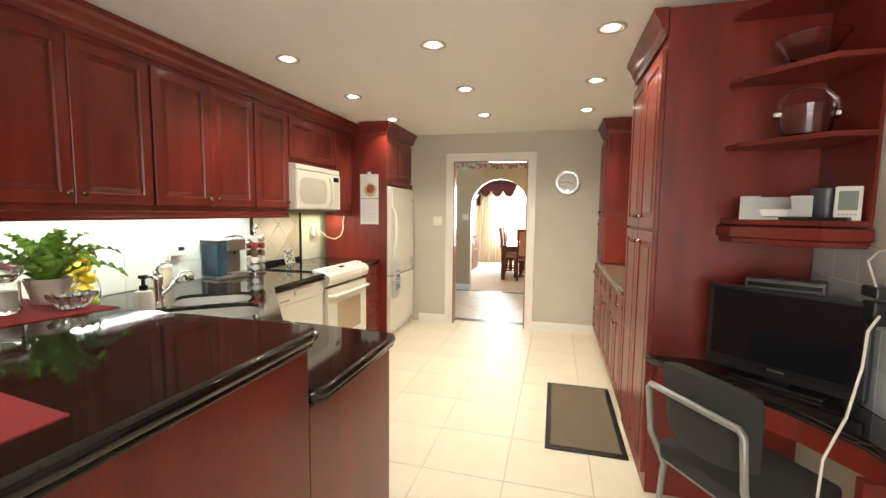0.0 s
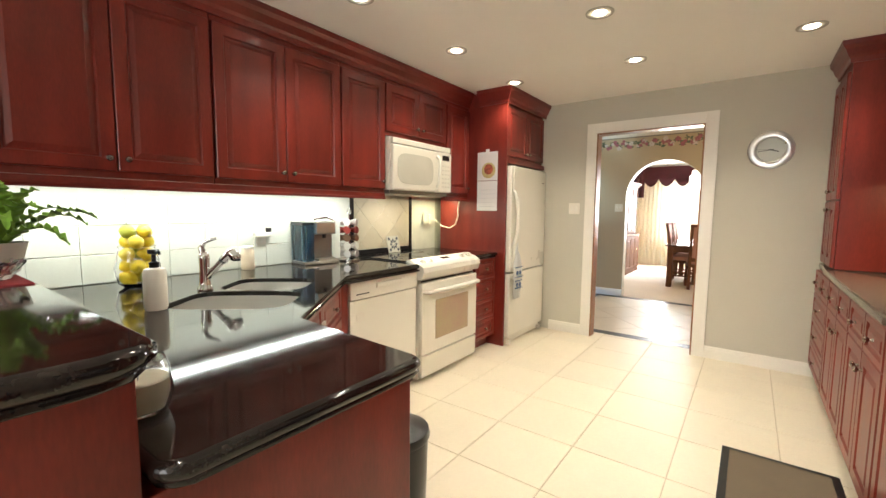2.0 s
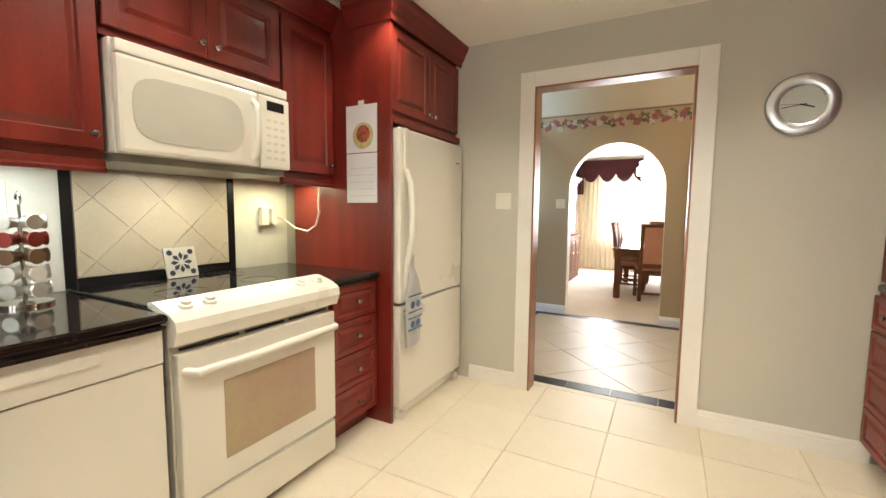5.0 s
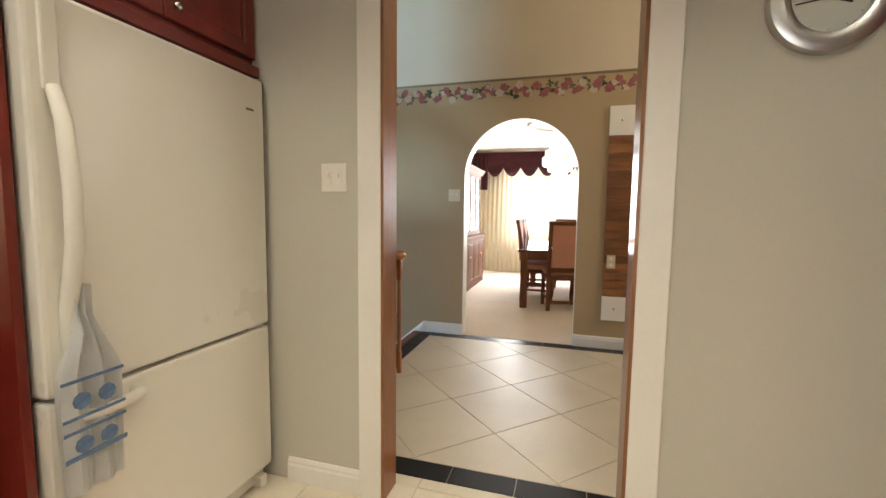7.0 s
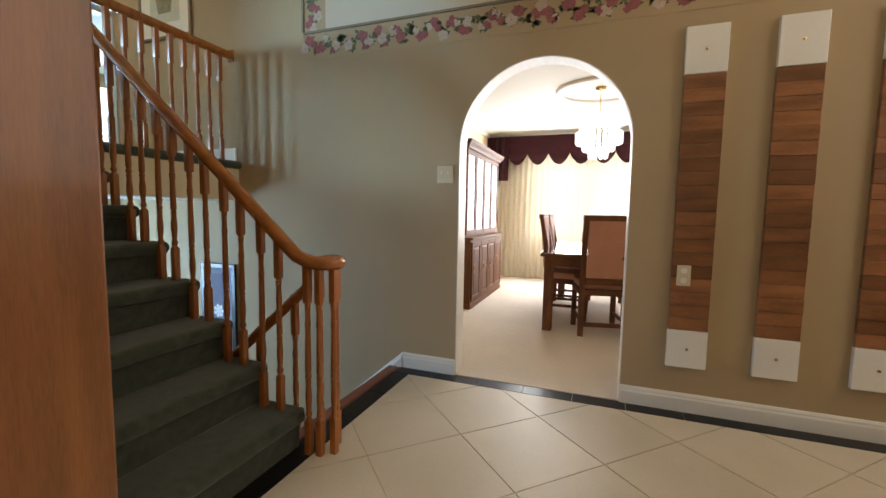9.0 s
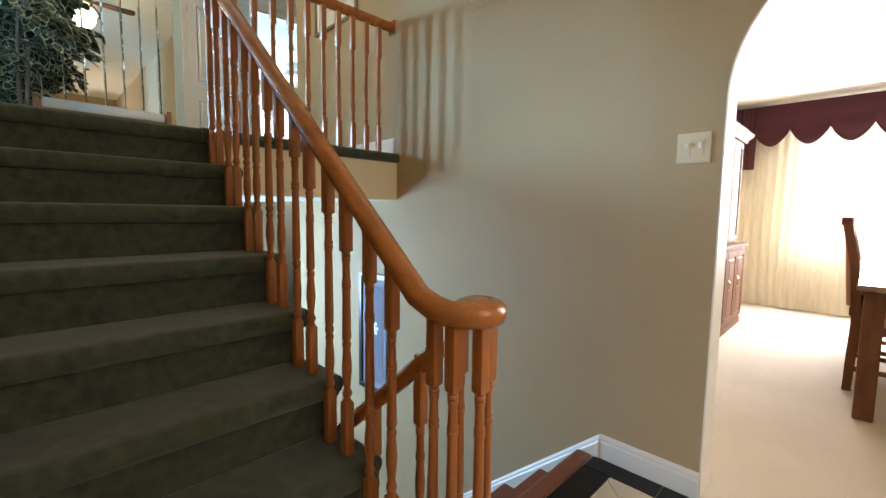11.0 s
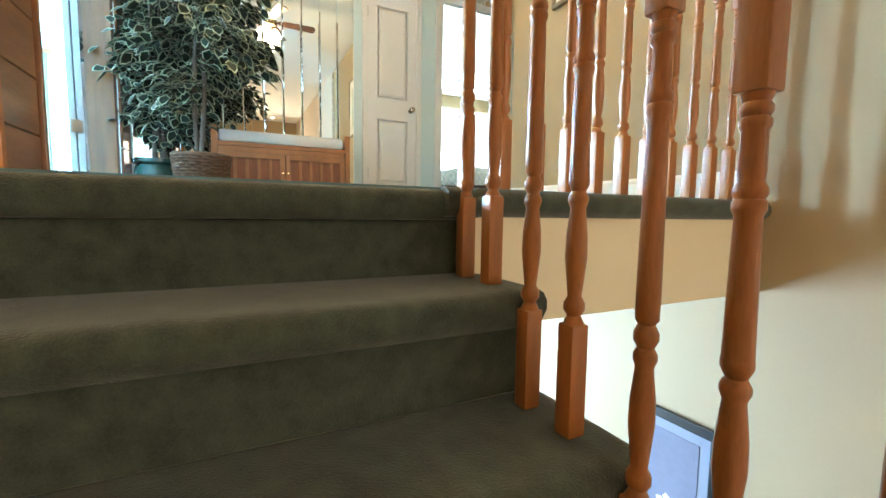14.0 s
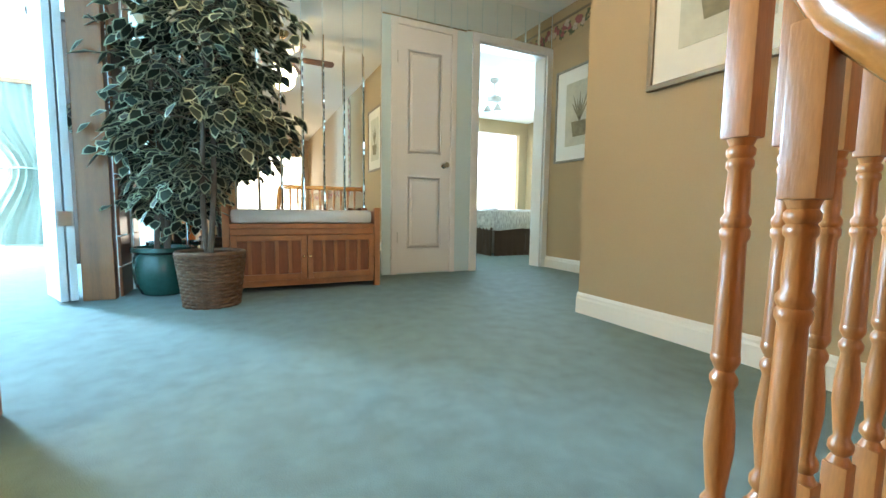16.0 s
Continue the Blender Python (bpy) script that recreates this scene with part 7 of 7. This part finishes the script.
def bed():
    ob = thing("bed", pose(-9.6, 8.75, LAND), "bed with a grey and white spread and a brown bed skirt", "bed")
    part("skirt", curtain_mesh(1.9, 0.38, 22, 0.012, None, 3), mat("brown_bed_skirt", (0.13, 0.085, 0.06), 0.9, vary=0.2, fine=300), ob, "gathered brown skirt", True)
    part("box_spring", box(nb(), 0.0, 0.03, 0.03, 1.9, 1.45, 0.36, 0.02), mat("bed_base_cloth", (0.35, 0.30, 0.26), 0.9), ob)
    part("side_skirt", curtain_mesh(1.4, 0.38, 16, 0.012, None, 4), mat("brown_bed_skirt_side", (0.13, 0.085, 0.06), 0.9, vary=0.2, fine=300), ob, "", True, at=pose(1.91, 0.03, 0, 0, 0, 90))
    bm = box(nb(), -0.02, -0.02, 0.30, 1.95, 1.48, 0.56, 0.09)
    bmesh.ops.subdivide_edges(bm, edges=bm.edges[:], cuts=3, use_grid_fill=True)
    for v in bm.verts:
        v.co += Vector((0, 0, 0.02 * noise.noise(v.co * 5)))
    part("bedspread", bm, mat("striped_spread", (0.66, 0.67, 0.66), 0.9, vary=0.6, scale=16, fine=60, stretch=(1, 5, 1), bump=0.2), ob, "white and grey rumpled bedspread", True)


bed()
C2 = thing("bedroom_sheer_curtain", pose(-10.70, 10.75, LAND + 0.06, 0, 0, -90), "white sheer curtain at the far bedroom window", "curtain")
part("cloth", curtain_mesh(0.45, 2.0, 6, 0.02, None, 5), sheer("white_sheer", (0.75, 0.75, 0.85), 0.5), C2, "", True)
part("rod", tube(nb(), [(-0.1, 0.0, 2.02), (1.9, 0.0, 2.02)], 0.012, 8), DOORW, C2)
# lower level door beyond the flight
LD = tagged(new("door_lower"), "white panelled door on the lower level", "door", "", "structure")
LD.matrix_world = pose(-5.99, 6.75, -1.395, 0, 0, 90)
part("leaf", box(nb(), 0, -0.012, 0, 0.76, 0.0, 2.03, 0.003), DOORW, LD)
for x0, x1 in ((0.1, 0.35), (0.41, 0.66)):
    for z0, z1 in ((0.2, 0.85), (1.0, 1.85)):
        part("panel", raised_panel(nb(), x0, z0, x1, z1, -0.010, 0.007, 0.006), DOORW, LD)
part("casing", box(nb(), -0.07, -0.02, 0, -0.005, 0.0, 2.1, 0.003), DOORW, LD)

# ---- dining room ----
DARKOAK = mat("dark_dining_wood", (0.17, 0.068, 0.032), 0.6, vary=0.4, scale=5, fine=60, bump=0.04, stretch=(4, 4, 1), spec=0.25)


def dining_chair(m, label="tall dark wood dining chair with dusty pink upholstery"):
    """The chair looks to +y; its back is at y = 0."""
    ob = thing("dining_chair", m, label, "chair", "chairs round the table")
    w = 0.42
    for x in (0, w - 0.045):
        bm = nb()
        prof = [(0.0, 0.0), (0.015, 0.42), (-0.015, 0.8), (-0.07, 1.08)]
        for (ya, za), (yb, zb) in zip(prof, prof[1:]):
            vs = [bm.verts.new(c) for c in ((x, ya, za), (x + 0.045, ya, za), (x + 0.045, ya + 0.045, za), (x, ya + 0.045, za), (x, yb, zb), (x + 0.045, yb, zb), (x + 0.045, yb + 0.045, zb), (x, yb + 0.045, zb))]
            for f in ((0, 1, 5, 4), (1, 2, 6, 5), (2, 3, 7, 6), (3, 0, 4, 7), (4, 5, 6, 7), (3, 2, 1, 0)):
                bm.faces.new([vs[k] for k in f])
        part("back_leg", bm, DARKOAK, ob)
        part("front_leg", box(nb(), x, 0.40, 0, x + 0.045, 0.445, 0.42, 0.004), DARKOAK, ob)
        part("side_stretcher", box(nb(), x + 0.012, 0.05, 0.13, x + 0.033, 0.40, 0.16, 0.003), DARKOAK, ob)
    part("top_rail", box(nb(), -0.004, -0.075, 1.06, w + 0.004, -0.02, 1.11, 0.008), DARKOAK, ob)
    part("back_stretcher", box(nb(), 0.046, 0.01, 0.09, w - 0.046, 0.03, 0.13, 0.003), DARKOAK, ob)
    part("seat_rail", box(nb(), 0.002, 0.01, 0.38, w - 0.002, 0.44, 0.43, 0.004), DARKOAK, ob)
    part("lower_back_rail", box(nb(), 0.046, 0.0, 0.48, w - 0.046, 0.04, 0.54, 0.004), DARKOAK, ob)
    part("seat", box(nb(), 0.01, 0.05, 0.431, w - 0.01, 0.46, 0.50, 0.022), PINKSEAT, ob, "dusty pink seat", True)
    bm = box(nb(), 0.047, -0.012, 0.0, w - 0.047, 0.03, 0.525, 0.012)
    part("back_cushion", bm, PINKSEAT, ob, "dusty pink padded back", True, at=pose(0, -0.005, 0.541, 4.5))
    return ob


CH = dining_chair(pose(-1.05, 8.99, 0.004, 0, 0, 12), "tall dining chair turned with its pink back to the arch")
T = thing("dining_table", pose(-1.42, 9.03, 0.004), "dark wood dining table with a polished top", "table")
part("tabletop", box(nb(), 0, 0, 0.715, 1.15, 1.75, 0.75, 0.008), mat("polished_table_top", (0.16, 0.075, 0.045), 0.08, vary=0.35, scale=4, fine=50, bump=0.0, stretch=(6, 1, 1), coat=0.8), T)
part("apron", box(nb(), 0.05, 0.05, 0.62, 1.10, 1.70, 0.714, 0.004), DARKOAK, T)
for x in (0.035, 1.03):
    for y in (0.035, 1.63):
        part("leg", box(nb(), x, y, 0, x + 0.085, y + 0.085, 0.714, 0.008), DARKOAK, T)
for x, y, a in ((-1.44, 9.98, -90), (-1.44, 10.55, -90), (0.10, 9.55, 90), (0.10, 10.15, 90), (-0.60, 11.15, 180)):
    c = copy_thing(CH, pose(x, y, 0.004, 0, 0, a))
    c["label"] = "tall dark wood dining chair pushed up to the table"


def hutch():
    ob = thing("china_hutch", pose(-2.27, 9.58, 0.004, 0, 0, 90), "dark wood china hutch with glass doors above panelled doors", "hutch")
    w, d = 1.55, 0.45
    part("base", box(nb(), 0, 0.0, 0.05, w, d, 0.80, 0.004), DARKOAK, ob)
    part("plinth", box(nb(), -0.01, -0.01, 0, w + 0.01, d, 0.06, 0.006), DARKOAK, ob)
    part("ledge", box(nb(), -0.02, -0.03, 0.80, w + 0.02, d, 0.83, 0.006), DARKOAK, ob)
    n = 4
    for k in range(n):
        x0 = 0.02 + k * (w - 0.04) / n
        x1 = x0 + (w - 0.04) / n
        l = part("door", raised_panel(nb(), x0 + 0.004, 0.09, x1 - 0.004, 0.77, 0.002, 0.02, 0.05), DARKOAK, ob)
        part("pull", tube(nb(), [(x0 + 0.05, -0.02, 0.42), (x0 + 0.05, -0.035, 0.44), (x0 + 0.05, -0.035, 0.50), (x0 + 0.05, -0.02, 0.52)], 0.005, 8), BRASS, l)
        bm = nb()
        for a0, a1, b0, b1 in ((x0 + 0.004, x1 - 0.004, 0.86, 0.91), (x0 + 0.004, x1 - 0.004, 1.78, 1.84), (x0 + 0.004, x0 + 0.045, 0.91, 1.78), (x1 - 0.045, x1 - 0.004, 0.91, 1.78)):
            box(bm, a0, 0.06, b0, a1, 0.08, b1, 0.003)
        g = part("glass_door", bm, DARKOAK, ob)
        p = part("pane", box(nb(), x0 + 0.044, 0.068, 0.909, x1 - 0.044, 0.072, 1.781), mat("hutch_glass", (0.06, 0.07, 0.08), 0.15, vary=0.2, scale=3, bump=0.0, spec=0.3), g, "reflecting glass pane")
        part("pull", tube(nb(), [(x0 + 0.035, 0.06, 1.28), (x0 + 0.035, 0.045, 1.30), (x0 + 0.035, 0.045, 1.36), (x0 + 0.035, 0.06, 1.38)], 0.005, 8), BRASS, g)
    part("upper_case", box(nb(), 0.01, 0.081, 0.83, w - 0.01, d, 1.86, 0.004), DARKOAK, ob)
    part("cornice", profile_run(nb(), [(0.0, 0.40, 1.84), (0.0, 0.05, 1.84), (w, 0.05, 1.84), (w, 0.40, 1.84)], [(0, 0), (0.01, 0), (0.02, 0.03), (0.05, 0.06), (0.06, 0.09), (0, 0.09)]), DARKOAK, ob)
    part("cornice_top", box(nb(), 0, 0.05, 1.86, w, d, 1.925), DARKOAK, ob)


hutch()


def chandelier():
    ob = thing("chandelier", pose(-0.96, 9.80, 2.44) @ Matrix.Scale(0.92, 4), "tiered glass prism chandelier, lit", "chandelier")
    g = glow("lit_prism_glass", (1.0, 0.97, 0.92), 2.4)
    part("chain", tube(nb(), [(0, 0, -0.30), (0, 0, 0)], 0.008, 8), BRASS, ob)
    part("canopy", lathe(nb(), [(0.02, -0.05), (0.06, -0.02), (0.065, 0)], 18), BRASS, ob, "", True)
    for rad, z0, z1, n in ((0.13, -0.42, -0.30, 14), (0.20, -0.52, -0.40, 20), (0.24, -0.64, -0.50, 24), (0.16, -0.72, -0.60, 16), (0.09, -0.80, -0.68, 10)):
        tier = part("tier_ring", tube(nb(), [(rad * math.cos(a), rad * math.sin(a), z1) for a in (2 * math.pi * k / 30 for k in range(30))], 0.006, 6, True), BRASS, ob)
        for k in range(n):
            a = 2 * math.pi * k / n
            bm = lathe(nb(), [(0.004, z0), (0.019, z0 + 0.02), (0.019, z1 - 0.01), (0.008, z1)], 6, Matrix.Translation((rad * math.cos(a), rad * math.sin(a), 0)))
            part("prism", bm, g, tier)


chandelier()
# ceiling medallion ring and cornice
bm = nb()
tube(bm, [(-0.94 + 0.46 * math.cos(a), 9.88 + 0.46 * math.sin(a), 2.435) for a in (2 * math.pi * k / 48 for k in range(48))], 0.028, 8, True)
structure("trim_ceiling_ring", bm, WHITE, "round plaster ring on the dining room ceiling", True)
bm = nb()
profile_run(bm, [(-2.75, 7.9, 2.37), (-2.75, 12.4, 2.37), (1.90, 12.4, 2.37)], [(0, 0), (0.01, 0), (0.03, 0.03), (0.06, 0.05), (0.065, 0.07), (0, 0.07)])
structure("trim_dining_cornice", bm, WHITE, "white plaster cornice")

DW = tagged(new("window_dining"), "wide dining room window behind sheer curtains", "window", "", "structure")
for x0, x1 in ((-2.1, -1.12), (-1.08, -0.10), (-0.06, 0.9)):
    bm = nb()
    for a0, a1, b0, b1 in ((x0, x1, 0.6, 0.65), (x0, x1, 2.15, 2.2), (x0, x0 + 0.05, 0.65, 2.15), (x1 - 0.05, x1, 0.65, 2.15)):
        box(bm, a0, 12.44, b0, a1, 12.48, b1)
    part("sash", bm, DOORW, DW)
S = thing("sheer_curtains", pose(-2.85, 12.25, 0.02), "floor-length cream sheer curtains across the dining window", "curtain")
part("cloth", curtain_mesh(4.2, 2.25, 46, 0.022, None, 7), SHEER, S, "", True)


def valance():
    """Scalloped swags with tails in wine red cloth."""
    ob = thing("swag_valance", pose(-2.75, 12.10, 0), "wine red scalloped swag valance with tails", "curtain")
    n = 12
    w = 4.05 / n
    for k in range(n):
        bm = nb()
        nx, nz = 14, 10
        rows = []
        for j in range(nz + 1):
            v = j / nz
            row = []
            for i in range(nx + 1):
                u = i / nx
                drop = 0.29 + 0.17 * (math.sin(math.pi * u) ** 0.8) + (0.16 if k == 0 else 0.0) * (1 - u)
                z = 2.38 - v * drop
                y = -0.03 - 0.03 * math.sin(v * math.pi * 4.5 + math.sin(math.pi * u) * 2.2) * (0.3 + math.sin(math.pi * u)) * v
                row.append(bm.verts.new((k * w + u * w, y, z)))
            rows.append(row)
        for a, b in zip(rows, rows[1:]):
            for i in range(nx):
                bm.faces.new((a[i], a[i + 1], b[i + 1], b[i]))
        bmesh.ops.solidify(bm, geom=bm.faces[:], thickness=0.004)
        part("swag", bm, VELVET, ob, "", True)
    part("board", box(nb(), 0, -0.02, 2.355, 4.05, 0.10, 2.39), VELVET, ob)
    part("tail", curtain_mesh(0.42, 0.72, 5, 0.03, None, 9), VELVET, ob, "", True, at=pose(-0.05, -0.05, 1.66))


valance()

# ---- pieces of floors and backsplash ----
def tile_mesh(name, w, d, t, material, bevel=0.002):
    bm = nb()
    b = bevel
    lo = [bm.verts.new((x, y, 0)) for x, y in ((0, 0), (w, 0), (w, d), (0, d))]
    mid = [bm.verts.new((x, y, t - b)) for x, y in ((0, 0), (w, 0), (w, d), (0, d))]
    hi = [bm.verts.new((x, y, t)) for x, y in ((b, b), (w - b, b), (w - b, d - b), (b, d - b))]
    for a, c in ((lo, mid), (mid, hi)):
        for k in range(4):
            bm.faces.new((a[k], a[(k + 1) % 4], c[(k + 1) % 4], c[k]))
    bm.faces.new(hi)
    return mesh_of(name, bm, material)


def lay(parent, me, m):
    o = new("tile", me)
    o.parent = parent
    o.matrix_basis = m
    return o


# kitchen floor: square tiles in rows
TW, TD, GAP = 0.465, 0.456, 0.005
full = tile_mesh("floor_tile", TW - GAP, TD - GAP, 0.0065, TILE_CREAM)
for r in range(0, 12):
    y = 5.060 + TD - TD * (r + 1)
    if y < -0.9:
        continue
    for c in range(8):
        lay(FLOOR_K, full, pose(-0.945 + TW * (c - 4), y, -0.0055))

# cut row under the doorway
cut = tile_mesh("floor_tile", TW - GAP, 0.064, 0.0065, TILE_CREAM)
for c in range(2, 6):
    lay(FLOOR_K, cut, pose(-0.945 + TW * (c - 4), 5.516, -0.0055))


def clip_poly(poly, x0, y0, x1, y1):
    for ax, lim, sgn in ((0, x0, 1), (0, x1, -1), (1, y0, 1), (1, y1, -1)):
        out = []
        for p, q in zip(poly, poly[1:] + poly[:1]):
            ip, iq = (p[ax] - lim) * sgn >= 0, (q[ax] - lim) * sgn >= 0
            if ip:
                out.append(p)
            if ip != iq:
                s = (lim - p[ax]) / (q[ax] - p[ax])
                out.append(tuple(p[k] + s * (q[k] - p[k]) for k in (0, 1)))
        poly = out
        if len(poly) < 3:
            return []
    return poly


FLOOR_K.location += K_SHIFT


# foyer: diagonal tiles inside a black border
BX0, BX1, BY0, BY1 = -2.10, 1.75, 5.595, 7.585
half = 0.340
g = 0.004
for i in range(-8, 9):
    for j in range(-6, 7):
        if (i + j) % 2:
            continue
        cx, cy = -1.18 + half * i, 6.635 + half + half * j
        poly = clip_poly([(cx + half - g, cy), (cx, cy + half - g), (cx - half + g, cy), (cx, cy - half + g)], BX0 + g, BY0 + g, BX1 - g, BY1 - g)
        if len(poly) >= 3:
            o = new("tile", mesh_of("tile", prism(nb(), poly, -0.005, 0.001), TILE_HALL))
            o.parent = FLOOR_H
bw = 0.30
for k in range(13):
    x0 = -2.22 + bw * k
    for y0, y1 in ((5.475, BY0), (BY1, NORTH_Y - 0.002)):
        o = part("border_tile", prism(nb(), [(x0 + 0.002, y0), (x0 + bw - 0.002, y0), (x0 + bw - 0.002, y1), (x0 + 0.002, y1)], -0.005, 0.001), TILE_BLACK, FLOOR_H)
for k in range(6):
    y0 = BY0 + 0.331 * k
    o = part("border_tile", prism(nb(), [(-2.22, y0 + 0.002), (BX0 - 0.002, y0 + 0.002), (BX0 - 0.002, y0 + 0.329), (-2.22, y0 + 0.329)], -0.005, 0.001), TILE_BLACK, FLOOR_H)

# backsplash
SPLASH = tagged(part("wall_backsplash", box(nb(), KW + 0.0005, -1.0, 0.916, KW + 0.004, 4.525, 1.44), GROUT_W), "white tiled backsplash with a diagonal beige panel behind the stove", "", "", "structure")
wt = tile_mesh("wall_tile", 0.198, 0.147, 0.007, TILE_WALL, 0.002)
for r in range(4):
    z = 0.918 + 0.15 * r
    if z > 1.40:
        continue
    for c in range(22):
        y = -1.0 + 0.2 * c
        if y + 0.2 < 3.34 or y > 4.14:
            if z + 0.15 < 1.46:
                o = new("tile", wt)
                o.parent = SPLASH
                o.matrix_basis = Matrix(((0, 0, 1, KW + 0.003), (1, 0, 0, y), (0, 1, 0, z), (0, 0, 0, 1)))
# diagonal beige tiles framed in black
h2 = 0.142
for i in range(-8, 9):
    for j in range(-5, 6):
        if (i + j) % 2:
            continue
        cy, cz = 3.75 + h2 * i, 1.17 + h2 * j
        poly = clip_poly([(cy + h2 - 0.003, cz), (cy, cz + h2 - 0.003), (cy - h2 + 0.003, cz), (cy, cz - h2 + 0.003)], 3.40, 0.965, 4.10, 1.438)
        if len(poly) >= 3:
            me = mesh_of("tile", prism(nb(), poly, 0.0, 0.005), TILE_BEIGE)
            o = new("tile", me)
            o.parent = SPLASH
            o.matrix_basis = Matrix(((0, 0, 1, KW + 0.0035), (1, 0, 0, 0), (0, 1, 0, 0), (0, 0, 0, 1)))
for y0, y1, z0, z1 in ((3.355, 3.395, 0.918, 1.438), (4.103, 4.143, 0.918, 1.438), (3.397, 4.101, 0.918, 0.962)):
    part("border_tile", box(nb(), KW + 0.0045, y0, z0, KW + 0.011, y1, z1, 0.002), TILE_BLACK, SPLASH)
SPLASH.location += K_SHIFT
